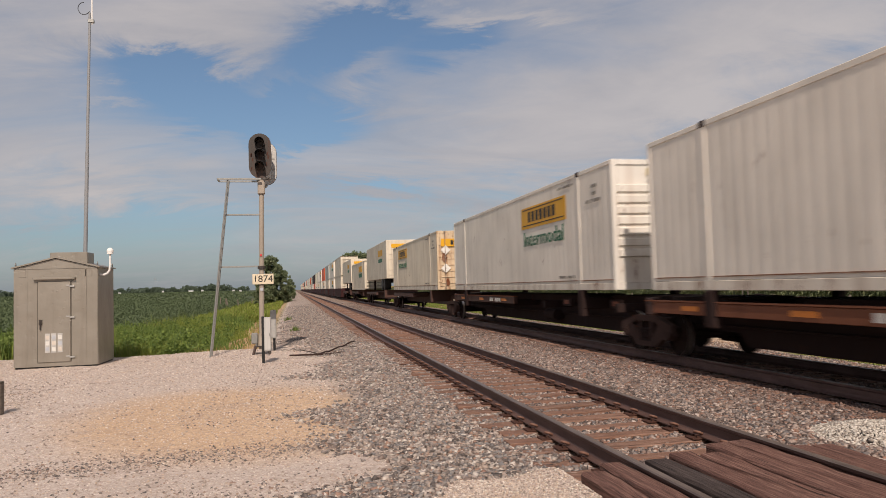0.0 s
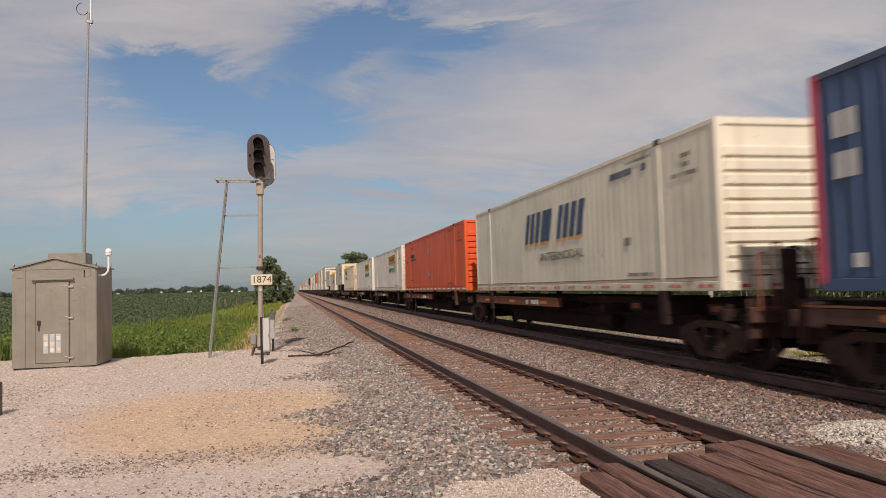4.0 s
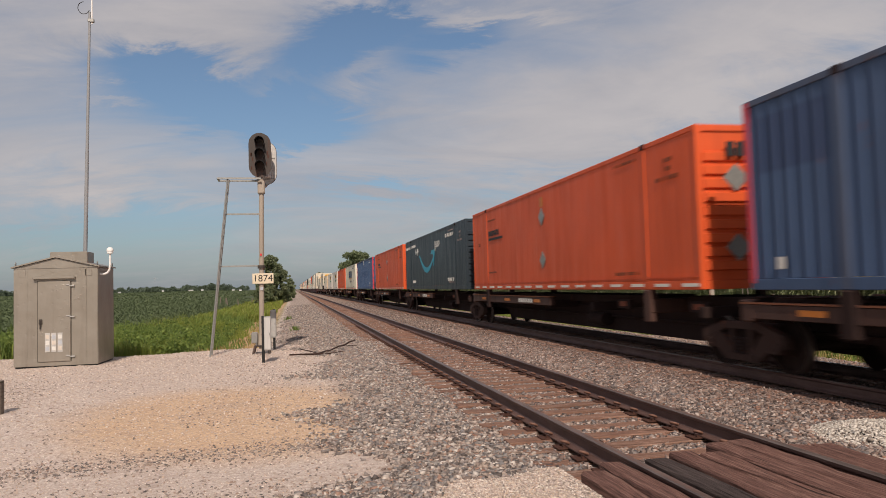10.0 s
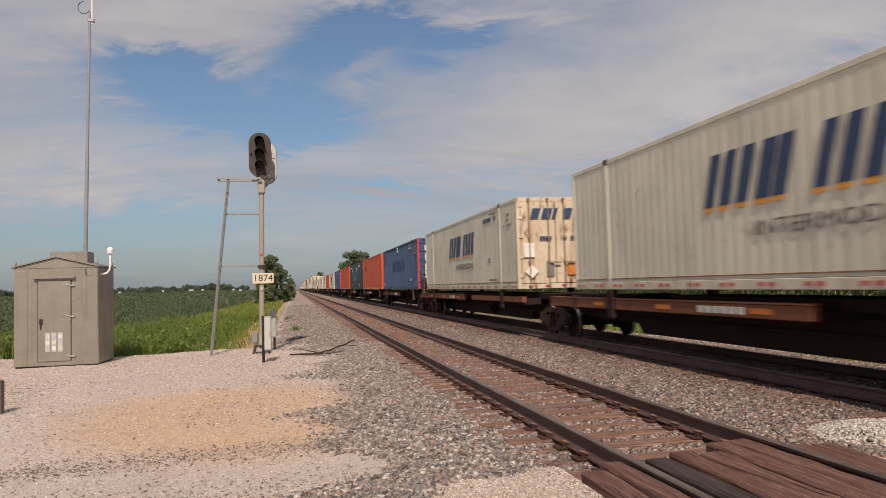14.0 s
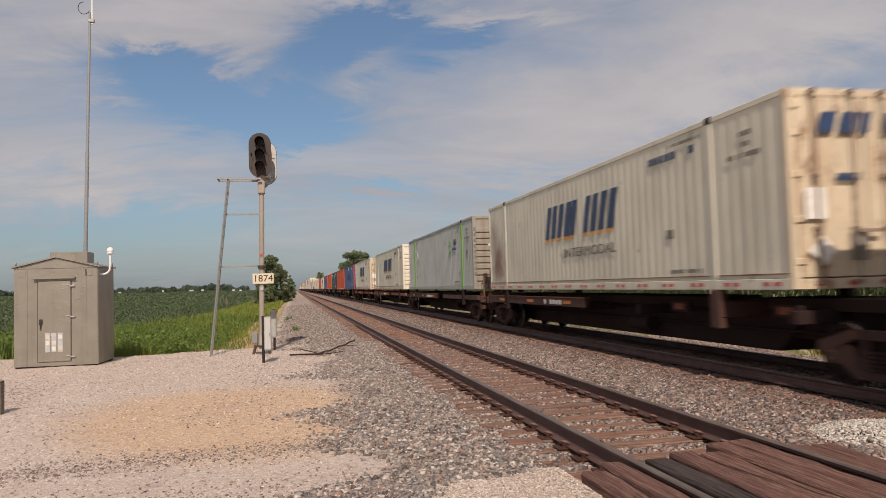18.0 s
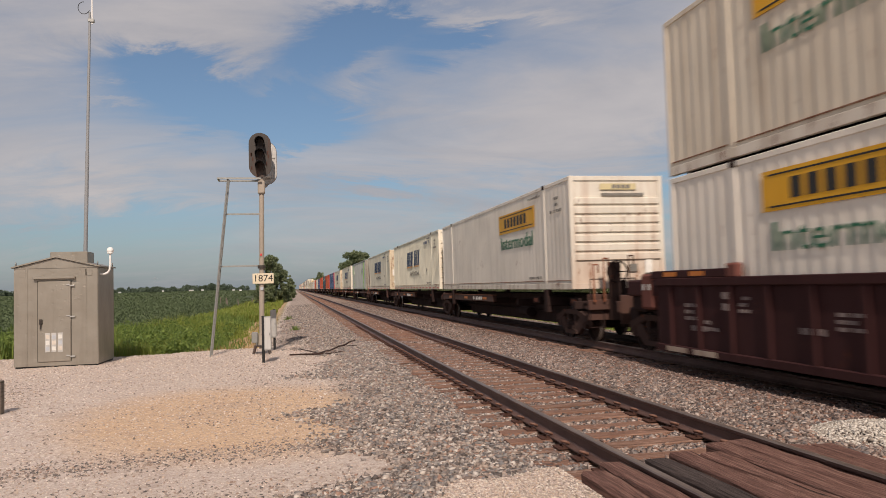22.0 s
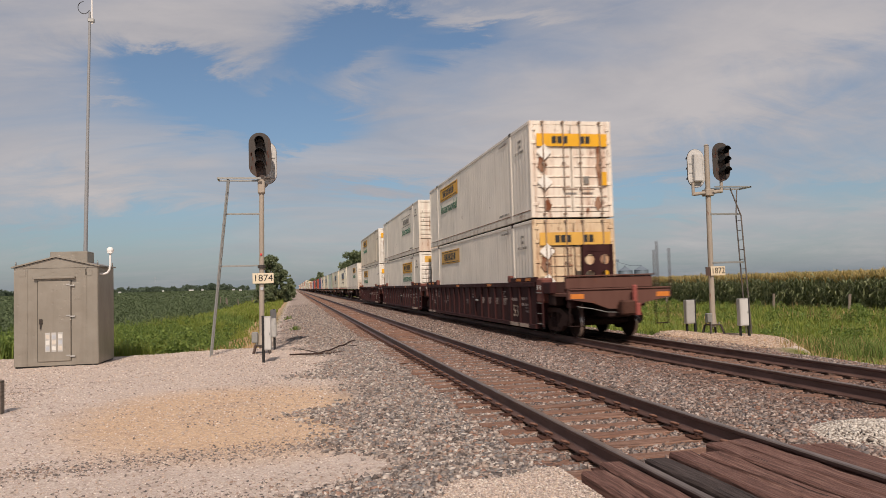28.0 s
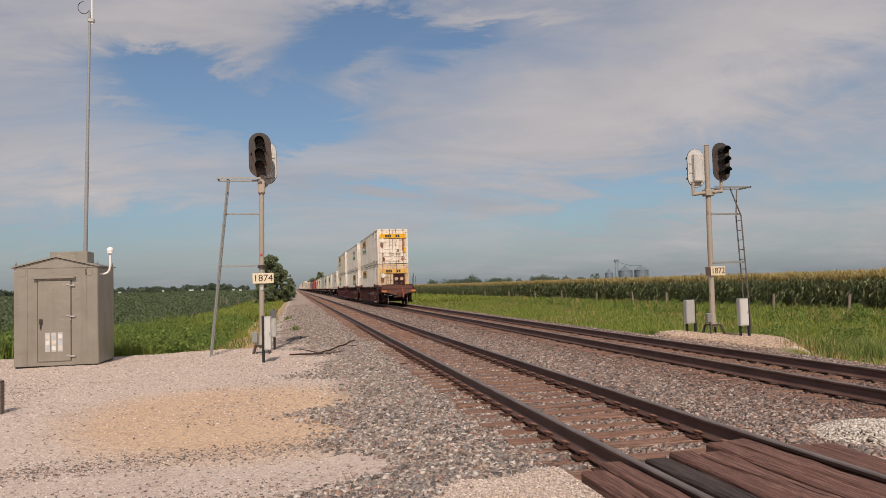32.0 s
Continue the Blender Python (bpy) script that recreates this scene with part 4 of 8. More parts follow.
def container(name, label, paint, end_paint, pitch=0.30, depth=0.02, door=True, post_paint=None, rail_paint=None, edge_paint=None):
    """An intermodal box: origin at the middle of its near end's foot; runs along +y."""
    global CASTING
    c = thing(name, label, "shipping container", group="containers on the train")
    post_paint, rail_paint = post_paint or paint, rail_paint or {JB_WHITE: JB_RAIL, JB_TAN: JB_RAIL, CREAM: CREAM_RAIL}.get(paint, paint)
    for s in (-1, 1):
        part("side_wall", side_wall(s, pitch, depth), paint, c)
        part("bottom_rail", one_box(min(s * HALF, s * (HALF - 0.09)), max(s * HALF, s * (HALF - 0.09)), 0.1, LONG - 0.1, 0.0, 0.165, 0.008), rail_paint, c)
        part("top_rail", one_box(min(s * HALF, s * (HALF - 0.07)), max(s * HALF, s * (HALF - 0.07)), 0.1, LONG - 0.1, TALL - 0.10, TALL - 0.005, 0.008), post_paint, c)
        for y in (0.05, LONG - 0.05):
            x0, x1 = sorted((s * HALF, s * (HALF - 0.13)))
            part("corner_post", one_box(x0, x1, y - 0.055, y + 0.055, 0.0, TALL, 0.012), (edge_paint if y < 1 and edge_paint else end_paint if y < 1 else post_paint), c)
        for y in (1.98, LONG - 1.98):
            x0, x1 = sorted((s * (HALF + 0.004), s * (HALF - 0.10)))
            part("lifting_post", one_box(x0, x1, y - 0.075, y + 0.075, 0.0, TALL, 0.012), post_paint, c)
            if CASTING is None:
                CASTING = keep_mesh(one_box(-0.06, 0.06, -0.09, 0.09, -0.06, 0.06, 0.012), "lifting_casting", STEEL_DARK)
            place(new("lifting_casting", CASTING), c, pose(s * (HALF - 0.048), y, TALL - 0.05))
    part("roof", one_box(-HALF + 0.05, HALF - 0.05, 0.08, LONG - 0.08, TALL - 0.05, TALL - 0.015), paint, c)
    part("floor", one_box(-HALF + 0.08, HALF - 0.08, 0.1, LONG - 0.1, 0.05, 0.13), STEEL_DARK, c)
    bm = bmesh.new()
    ribbed_end(bm, LONG - 0.03, 1)
    part("front_wall", bm, paint, c)
    if not door:
        bm = bmesh.new()
        if paint in (JB_WHITE, JB_TAN):
            ribbed_end(bm, 0.03, -1, 7, 0.72, 0.24)
        else:
            ribbed_end(bm, 0.03, -1)
        part("end_wall", bm, end_paint, c)
    else:
        for s in (-1, 1):
            x0, x1 = sorted((s * 0.012, s * (HALF - 0.14)))
            bm = one_box(x0, x1, 0.0, 0.05, 0.17, TALL - 0.13, 0.01)
            d = part("door", bm, end_paint, c)
            if end_paint.name not in DOOR_RIB:
                DOOR_RIB[end_paint.name] = keep_mesh(one_box(-0.51, 0.51, -0.026, -0.001, 0.0, 0.05, 0.006), "door_rib", end_paint)
            for i in range(8 if end_paint in (JB_END, JB_RUSTY, JB_LOWER) else 0):
                place(new("door_rib", DOOR_RIB[end_paint.name]), d, pose((x0 + x1) / 2, 0, 0.30 + i * 0.30))
            for k in (0.22, 0.78):
                x = x0 + (x1 - x0) * k
                bm = one_rod((x, -0.095, 0.06), (x, -0.095, TALL - 0.02), 0.017, 6)
                for z in (0.10, 0.86, 1.62, TALL - 0.06):
                    box(bm, x - 0.04, x + 0.04, -0.110, 0.0, z - 0.024, z + 0.024)
                part("lock_rod", bm, ROD_DARK if end_paint is not BLUE_END else BLUE_POST, d)
            x = x0 + (x1 - x0) * (0.22 if s > 0 else 0.78)
            part("handle", one_box(x - 0.02, x + 0.38, -0.135, -0.112, 0.80, 0.85), ROD_DARK, d)
            hx = s * (HALF - 0.13)
            for z in (0.35, 0.95, 1.6, 2.2, 2.6):
                part("hinge", one_box(hx - 0.07, hx + 0.07, -0.03, 0.01, z, z + 0.10, 0.01), end_paint, d)
    part("door_header" if door else "end_header", one_box(-HALF + 0.13, HALF - 0.13, -0.004, 0.07, TALL - 0.125, TALL - 0.004, 0.008), end_paint, c)
    part("door_sill" if door else "end_sill", one_box(-HALF + 0.13, HALF - 0.13, -0.004, 0.07, 0.0, 0.155, 0.008), end_paint, c)
    # unit marks high by the near post and low by it, too small to read
    ink = MARK_DULL if paint is ORANGE else FADED if paint in (GREEN, BLUE_A, BLUE_B) else GREY_INK
    marks(bars(3.3, 2.25, TALL - 0.27, TALL - 0.21, 15, 4), ink, c)
    marks(bars(3.4, 2.3, 0.30, 0.37, 13, 5), ink, c)
    for k, (ya, yb, count) in enumerate(((1.12, 0.80, 3), (1.05, 0.85, 2), (1.45, 0.60, 9))):
        marks(bars(ya, yb, TALL - 0.50 - 0.17 * k, TALL - 0.42 - 0.17 * k, count, 6 + k), ink, c)
    if paint in (JB_WHITE, JB_TAN, CREAM, CREAM_RUST):
        for ya, yb in ((0.12, 1.88), (2.08, 14.07), (14.27, 16.03)):
            part("rail_fold", one_box(-HALF - 0.003, -HALF + 0.02, ya, yb, 0.225, 0.243), SCRAPE, c, "thin rusty fold over the bottom rail")
    return c


def rust_streak(c, x, z0, z1, w, seed, y=-0.028):
    """A ragged run of rust down an end wall."""
    rng = random.Random(seed)
    n = 9
    zs = [z0 + (z1 - z0) * i / n for i in range(n + 1)]
    left = [(x - w * rng.uniform(0.55, 1.0) * math.sin(math.pi * (0.12 + 0.76 * i / n)), z) for i, z in enumerate(zs)]
    right = [(x + w * rng.uniform(0.55, 1.0) * math.sin(math.pi * (0.12 + 0.76 * i / n)), z) for i, z in enumerate(zs)]
    bm = bmesh.new()
    prism(bm, left + right[::-1], y, y + 0.006, "y")
    part("rust_streak", bm, SCRAPE, c, "ragged run of brown rust")


def diamond(parent, m, size=0.26, mat=None, label="grey hazard placard holder"):
    bm = bmesh.new()
    prism(bm, [(0, -size), (size, 0), (0, size), (-size, 0)], -0.006, 0.006, "z")
    bmesh.ops.transform(bm, matrix=m, verts=bm.verts[:])
    part("placard_holder", bm, mat or TAPE_WHITE, parent, label)


def white_carrier(name, label, logo_far, door, yellow=True, rusty=False, pitch=0.30, depth=0.018, end=None, worn=False, side=None, end_banner=False, streaks=()):
    """White box with a yellow banner and the green word; logo_far: the banner stands near the far end instead of the near one."""
    c = container(name, label, side or JB_WHITE, end or (JB_RUSTY if rusty else JB_END), pitch, depth, door)
    y0 = 13.45 if logo_far else 6.50
    if yellow:
        slab("banner", y0, y0 - 3.7, 1.84 if not logo_far else 2.0, 2.47 if not logo_far else 2.6, BANNER_FADED if worn else YELLOW, c, label="yellow banner with black device")
        zb = 2.02 if not logo_far else 2.15
        blocks("banner_device", bars(y0 - 0.65, y0 - 3.05, zb, zb + 0.30, 7, 11, 0.012), INK, c)
        for zz in (zb - 0.10, zb + 0.37):
            part("banner_line", one_box(-HALF - 0.012, -HALF, y0 - 3.55, y0 - 0.15, zz, zz + 0.025), INK, c)
    else:
        for zz in (1.80, 2.36):
            part("banner_line", one_box(-HALF - 0.008, -HALF, y0 - 3.6, y0 - 0.1, zz, zz + 0.03), GREY_INK, c)
        blocks("banner_device", bars(y0 - 0.65, y0 - 3.05, 1.95, 2.22, 7, 11, 0.010), GREY_INK, c)
    zt = 1.50 if not logo_far else 1.60
    if not worn:
        part("lettering", lettering("Intermodal", 0.62, Matrix.Translation((-HALF - 0.004, y0 - 1.85, zt)) @ ON_LEFT, 3.3), LETTER_GREEN, c, "green letters")
    if door:
        end_slab("banner", -HALF + 0.20, HALF - 0.16, TALL - 0.78, TALL - 0.40, BANNER_FADED if worn else YELLOW, c, 0.068, "yellow banner with black device")
        blocks("banner_device", end_bars(-0.62, 0.62, TALL - 0.70, TALL - 0.48, 7, 12, 0.074), INK, c)
        for z in (1.05, 1.95):
            diamond(c, Matrix.Translation((-HALF + 0.42, -0.07, z)) @ ON_END, 0.24)
        for k, (x, z0, z1, w) in enumerate(((-HALF + 0.36, 1.36, 1.80, 0.17), (HALF - 0.42, 0.95, 2.25, 0.13), (HALF - 0.50, 0.20, 0.60, 0.12), (-HALF + 0.50, 0.20, 0.52, 0.14)) if rusty else ((HALF - 0.42, 1.3, 1.9, 0.05),)):
            rust_streak(c, x, z0, z1, w, 80 + k, -0.040)
        end_slab("label", HALF - 0.36, HALF - 0.20, 0.95, 1.36, YELLOW, c, 0.066)
        end_slab("label", 0.35, 0.52, 1.0, 1.22, GREY_INK, c, 0.060)
    else:
        if end_banner:
            end_slab("banner", -HALF + 0.30, HALF - 0.30, TALL - 0.56, TALL - 0.22, BANNER_FADED, c, 0.012, "yellow banner with black device")
            blocks("banner_device", end_bars(-0.55, 0.65, TALL - 0.48, TALL - 0.30, 6, 12, 0.018), INK, c)
        else:
            end_slab("banner", -0.45, 0.55, TALL - 0.36, TALL - 0.20, FADED_YELLOW, c, 0.012, "bleached yellow banner")
            blocks("banner_device", end_bars(-0.25, 0.40, TALL - 0.33, TALL - 0.23, 5, 14, 0.018), GREY_INK, c)
            end_slab("label", -0.42, 0.75, TALL - 0.52, TALL - 0.45, GREY_INK, c, 0.012)
        end_slab("label", 0.30, 0.50, 0.42, 0.62, GREY_INK, c, 0.012)
        end_slab("label", 0.72, 0.92, 0.38, 0.72, TAPE_WHITE, c, 0.012)
        for k, (x, z0, z1, w) in enumerate(streaks):
            rust_streak(c, x, z0, z1, w, 70 + k)
    return c


def cream_carrier(name, label, door, pitch, depth, paint=None):
    """Cream box with a slanted five-block navy device over the word."""
    c = container(name, label, paint or CREAM, CREAM_END if door else CREAM_RIB, pitch, depth, door)
    y0, y1, z0, z1 = 10.2, 5.75, 1.38, 2.24
    w = (y0 - y1) / 5
    for i in range(5):
        a = y0 - i * w
        k = (0.80, 0.92, 0.34, 0.80, 0.90)[i]
        for nm, mat, dz, dy, lift, lb in (("device_edge", AMBER, -0.08, 0.04, 0.006, "amber edge of the device"), ("device", NAVY, 0.0, 0.0, 0.010, "navy slanted block")):
            bm = bmesh.new()
            if k < 0.5:
                slanted(bm, a + dy, a - k * w + dy, z0 + dz, z1 + dz, 0.28, lift)
            else:
                slanted(bm, a + dy, a - 0.36 * k * w + dy, z0 + dz, z1 + dz, 0.28, lift)
                slanted(bm, a - 0.60 * k * w + dy, a - k * w + dy, z0 + dz, z1 + dz, 0.28, lift)
                zm = z0 + 0.34 * (z1 - z0)
                slanted(bm, a - 0.37 * k * w + dy + 0.0952, a - 0.59 * k * w + dy + 0.0952, zm + dz, zm + 0.26 + dz, 0.0846, lift)
            part(nm, bm, mat, c, lb)
    part("lettering", lettering("INTERMODAL", 0.32, Matrix.Translation((-HALF - 0.004, 7.3, 0.93)) @ ON_LEFT, 3.1), GREY_INK, c, "thin grey letters")
    marks(bars(4.1, 2.4, 2.42, 2.56, 8, 3), NAVY, c)
    marks(bars(3.5, 3.2, 0.95, 1.12, 2, 9), GREY_INK, c)
    dashes(c, [TAPE_RED], 1.02, 0.13, 0.085)
    dashes(c, [TAPE_RED], 1.02, 0.13, 0.085, 0.25)
    for i in range(4):
        end_slab("reflective_dash", -0.95 + i * 0.55, -0.80 + i * 0.55, 0.05, 0.11, TAPE_RED, c, 0.012)
    if door:
        for i in range(5):
            x = -0.85 + i * 0.36
            bm = bmesh.new()
            slanted(bm, x, x + (0.26, 0.30, 0.12, 0.26, 0.28)[i], TALL - 0.66, TALL - 0.36, 0.09, 0.075, "x")
            part("device", bm, NAVY, c, "navy slanted block")
        end_slab("label", -HALF + 0.20, -HALF + 0.55, 1.0, 1.45, TAPE_WHITE, c, 0.066)
        end_slab("label", HALF - 0.95, HALF - 0.55, 0.42, 0.80, LABEL_ORANGE, c, 0.066)
        end_slab("label", -0.35, -0.1, 0.40, 0.85, GREY_INK, c, 0.066)
        end_slab("label", HALF - 0.40, HALF - 0.22, 0.45, 0.85, GREY_INK, c, 0.066)
        marks(end_bars(0.25, 0.95, 1.55, 1.66, 6, 15, 0.07), NAVY, c)
        marks(end_bars(-0.55, -0.15, 1.55, 1.66, 4, 16, 0.07), NAVY, c)
        diamond(c, Matrix.Translation((-HALF + 0.45, -0.07, 0.55)) @ ON_END, 0.22)
    return c


def orange_carrier(name, label):
    c = container(name, label, ORANGE, ORANGE, 0.24, 0.005, False)
    blocks("device", bars(13.85, 12.1, 1.90, 2.08, 9, 17), INK, c)
    part("device_line", one_box(-HALF - 0.007, -HALF, 12.1, 13.85, 1.74, 1.82), INK, c)
    marks(bars(13.9, 12.9, 2.42, 2.48, 8, 18), MARK_DULL, c)
    marks(bars(13.9, 12.9, 0.57, 0.63, 6, 19), MARK_DULL, c)
    marks(bars(15.3, 15.05, 1.6, 1.72, 2, 20), MARK_DULL, c)
    for z in (2.06, 0.83):
        diamond(c, Matrix.Translation((-HALF - 0.006, 8.12, z)) @ ON_LEFT, 0.25, GALV)
        diamond(c, Matrix.Translation((-0.55, -0.03, z - 0.1)) @ ON_END, 0.25, GALV)
    slab("label", 8.25, 8.0, 2.35, 2.62, LABEL_ORANGE, c)
    dashes(c, [TAPE_WHITE], 1.02, 0.55, 0.085)
    blocks("device", end_bars(-0.75, 0.6, TALL - 0.58, TALL - 0.32, 7, 21, 0.09), INK, c)
    part("lower_band", one_box(-HALF - 0.004, -HALF + 0.01, 0.12, LONG - 0.12, 0.22, 0.25), ORANGE, c)
    return c


def blue_carrier(name, label, patch):
    c = container(name, label, BLUE_B if patch else BLUE_A, BLUE_END, 0.29, 0.034, True, post_paint=BLUE_POST, rail_paint=BLUE, edge_paint=RED_EDGE)
    slab("label", 8.35, 7.95, 2.42, 2.80, TAPE_WHITE, c)
    marks(bars(3.2, 2.3, 2.42, 2.54, 7, 22), PALE, c)
    marks(bars(2.75, 2.35, 0.50, 0.66, 3, 23), PALE, c)
    for z in () if patch else (1.98, 1.45):
        marks(bars(15.75, 15.3, z, z + 0.34, 2, 24), PALE, c)
    part("far_edge", one_box(-HALF - 0.006, -HALF + 0.01, LONG - 0.12, LONG, 0.1, TALL - 0.02), RED_EDGE, c)
    slab("label", 15.5, 15.35, 0.30, 0.48, TAPE_WHITE, c)
    # level folds between the door panels, their shade painted as thin black strips
    for x0, x1 in ((-1.12, -0.05), (0.05, 1.12)):
        for z in (0.36, 0.80, 1.24, 1.68, 2.12, 2.58):
            part("panel_fold", one_box(x0, x1, -0.004, 0.002, z, z + 0.045), BLACK_DEEP, c)
    if patch:
        for z in (1.62, 1.05, 0.62):
            end_slab("label", -0.88, -0.60, z, z + 0.40, PALE, c, 0.012)
        marks(end_bars(-0.88, -0.62, 2.2, 2.5, 2, 26, 0.012), PALE, c)
    else:
        for x in (-0.78, -0.30, 0.62):
            part("painted_disc", one_rod((x, -0.006, 2.34), (x, 0.002, 2.34), 0.24 if x < -0.5 else 0.19, 24), BLUE_DISC, c, "dark blue painted-over disc")
        end_slab("label", -1.02, -0.46, 0.98, 1.32, LABEL_ORANGE, c, 0.010, "white and orange label")
        end_slab("label", -1.00, -0.62, 1.02, 1.28, TAPE_WHITE, c, 0.014)
        marks(end_bars(-0.96, -0.50, 1.08, 1.22, 4, 25, 0.018), GREY_INK, c)
        for k in range(4):
            marks(end_bars(0.42, 1.0, 0.96 + 0.10 * k, 1.03 + 0.10 * k, 5, 27 + k, 0.012), PALE, c)
    return c


def green_carrier(name, label):
    c = container(name, label, GREEN, GREEN, 0.28, 0.005, False)
    # the teal curved arrow
    bm = bmesh.new()
    n = 22
    up, dn = [], []
    for i in range(n + 1):
        t = i / n
        y = 11.1 - t * 4.0
        mid = 1.92 - 0.86 * math.sin(math.pi * min(1, 0.02 + t * 0.86)) ** 0.9
        th = 0.05 + 0.23 * math.sin(math.pi * (0.08 + 0.84 * t)) ** 0.8
        up.append((y, mid + th * 0.35))
        dn.append((y, mid - th * 0.65))
    prism(bm, up + dn[::-1], -HALF - 0.008, -HALF, "x")
    prism(bm, [(7.75, 1.80), (7.5, 1.98), (6.75, 2.0), (6.72, 1.80), (6.95, 1.18), (7.12, 1.25), (7.02, 1.75), (7.4, 1.80)], -HALF - 0.010, -HALF, "x")
    part("curved_arrow", bm, TEAL, c, "teal curved arrow")
    blocks("device", bars(6.6, 5.0, 2.08, 2.38, 5, 27), PALE, c)
    part("device", one_box(-HALF - 0.007, -HALF, 6.42, 6.6, 1.92, 2.1), PALE, c)
    for y in (12.3, 11.7):
        diamond(c, Matrix.Translation((-HALF - 0.006, y, 2.1)) @ ON_LEFT, 0.20)
    for y0, y1, z, n in ((13.9, 12.3, 2.42, 14), (15.9, 14.3, 2.38, 12), (4.0, 2.2, 2.40, 13), (3.6, 2.3, 0.38, 9), (13.7, 12.6, 0.36, 9)):
        marks(bars(y0, y1, z, z + 0.15, n, int(y0 * 10)), PALE, c)
    diamond(c, Matrix.Translation((-0.6, -0.03, 1.9)) @ ON_END, 0.22)
    return c


def grey_carrier(name, label):
    c = container(name, label, GREY, GREY_END, 0.26, 0.016, False)
    for y, w in ((2.04, 0.17), (LONG - 2.04, 0.17)):
        part("lime_band", one_box(-HALF - 0.010, -HALF + 0.01, y - w, y + w * 0.2, 0.02, TALL - 0.16), LIME, c, "lime green band")
    blocks("device", bars(4.0, 3.0, 1.95, 2.2, 4, 31), NAVY, c)
    marks(bars(4.0, 3.0, 1.72, 1.82, 6, 32), NAVY, c)
    for z in (1.55, 1.95):
        part("device", one_box(-HALF - 0.007, -HALF, 4.25, 4.5, z, z + 0.2), LIME, c, "lime green device")
    for y, z in ((15.6, 1.4), (1.2, 1.45), (13.5, 0.6), (13.5, 2.5), (2.6, 0.6)):
        marks(bars(y, y - 0.35, z, z + 0.16, 2, int(y * z * 10)), GREY_INK, c)
    diamond(c, Matrix.Translation((-HALF - 0.006, 13.0, 1.8)) @ ON_LEFT, 0.22)
    diamond(c, Matrix.Translation((-0.45, -0.03, 1.75)) @ ON_END, 0.25)
    for i in range(9):
        part("stencil_line", one_box(-HALF + 0.03, -HALF + 0.11, -0.012, 0.0, 0.55 + i * 0.22, 0.68 + i * 0.22), GREY_INK, c)
    blocks("device", end_bars(0.35, 0.85, TALL - 0.75, TALL - 0.55, 4, 33, 0.03), NAVY, c)
    blocks("device", end_bars(0.05, 0.25, TALL - 0.85, TALL - 0.45, 1, 34, 0.03), LIME, c)
    end_slab("label", 0.25, 0.75, 0.62, 0.82, TAPE_WHITE, c, 0.09)
    return c


# ---------------------------------------------------------------- bogies and railcars
WHEEL_R = 0.42
WHEELSETS = []


def lathe(bm, profile, n=28, axis="x"):
    """Turns (offset, radius) pairs about the axis."""
    rings = []
    for o, r in profile:
        ring = []
        for i in range(n):
            a = 2 * math.pi * i / n
            ring.append(bm.verts.new((o, r * math.cos(a), r * math.sin(a))))
        rings.append(ring)
    for a, b in zip(rings, rings[1:]):
        for i in range(n):
            bm.faces.new((a[i], a[(i + 1) % n], b[(i + 1) % n], b[i]))
    bm.faces.new(rings[0])
    bm.faces.new(rings[-1][::-1])


def wheelset_mesh():
    bm = bmesh.new()
    for s in (-1, 1):
        lathe(bm, [(s * (GAUGE_HALF + d), r) for d, r in ((-0.055, 0.36), (-0.055, WHEEL_R + 0.026), (-0.03, WHEEL_R + 0.022), (-0.015, WHEEL_R + 0.002), (0.065, WHEEL_R - 0.003), (0.07, 0.36), (0.03, 0.34), (0.02, 0.16), (0.07, 0.13))])
    lathe(bm, [(-1.05, 0.075), (1.05, 0.075)], 12)
    bmesh.ops.recalc_face_normals(bm, faces=bm.faces[:])
    me = keep_mesh(bm, "wheelset", WHEEL_MAT)
    me.materials.append(TREAD_MAT)
    for f in me.polygons:
        r = math.hypot(f.center.y, f.center.z)
        if 0.40 < r < 0.425 and abs(f.normal.x) < 0.5:
            f.material_index = 1
    return me


WHEELSET = wheelset_mesh()
bm = bmesh.new()
prism(bm, [(-1.10, 0.40), (-1.08, 0.60), (-0.80, 0.68), (-0.45, 0.78), (0.45, 0.78), (0.80, 0.68), (1.08, 0.60), (1.10, 0.40), (0.98, 0.50), (0.76, 0.52), (0.40, 0.66), (-0.40, 0.66), (-0.76, 0.52), (-0.98, 0.50)], -0.07, 0.07, "x")
prism(bm, [(-0.40, 0.15), (0.40, 0.15), (0.36, 0.26), (-0.36, 0.26)], -0.09, 0.09, "x")
for s in (-1, 1):
    for lump in ([(0.84, 0.58), (0.52, 0.58), (0.26, 0.30), (0.26, 0.22), (0.40, 0.15), (0.50, 0.20), (0.80, 0.40)], [(0.18, 0.25), (0.28, 0.25), (0.30, 0.67), (0.20, 0.67)], [(0.68, 0.54), (0.78, 0.54), (0.78, 0.30), (0.70, 0.33)]):
        prism(bm, [(s * u, w) for u, w in lump], -0.06, 0.06, "x")
SIDEFRAME = keep_mesh(bm, "side_frame", BOGIE_MAT)
bm = bmesh.new()
lathe(bm, [(0.25 + i * 0.0275, 0.055 if i % 2 else 0.042) for i in range(11)], 10)
bmesh.ops.rotate(bm, matrix=Matrix.Rotation(radians(-90), 3, "Y"), verts=bm.verts[:])
SPRINGS = keep_mesh(bm, "spring", STEEL_DARK)
bm = bmesh.new()
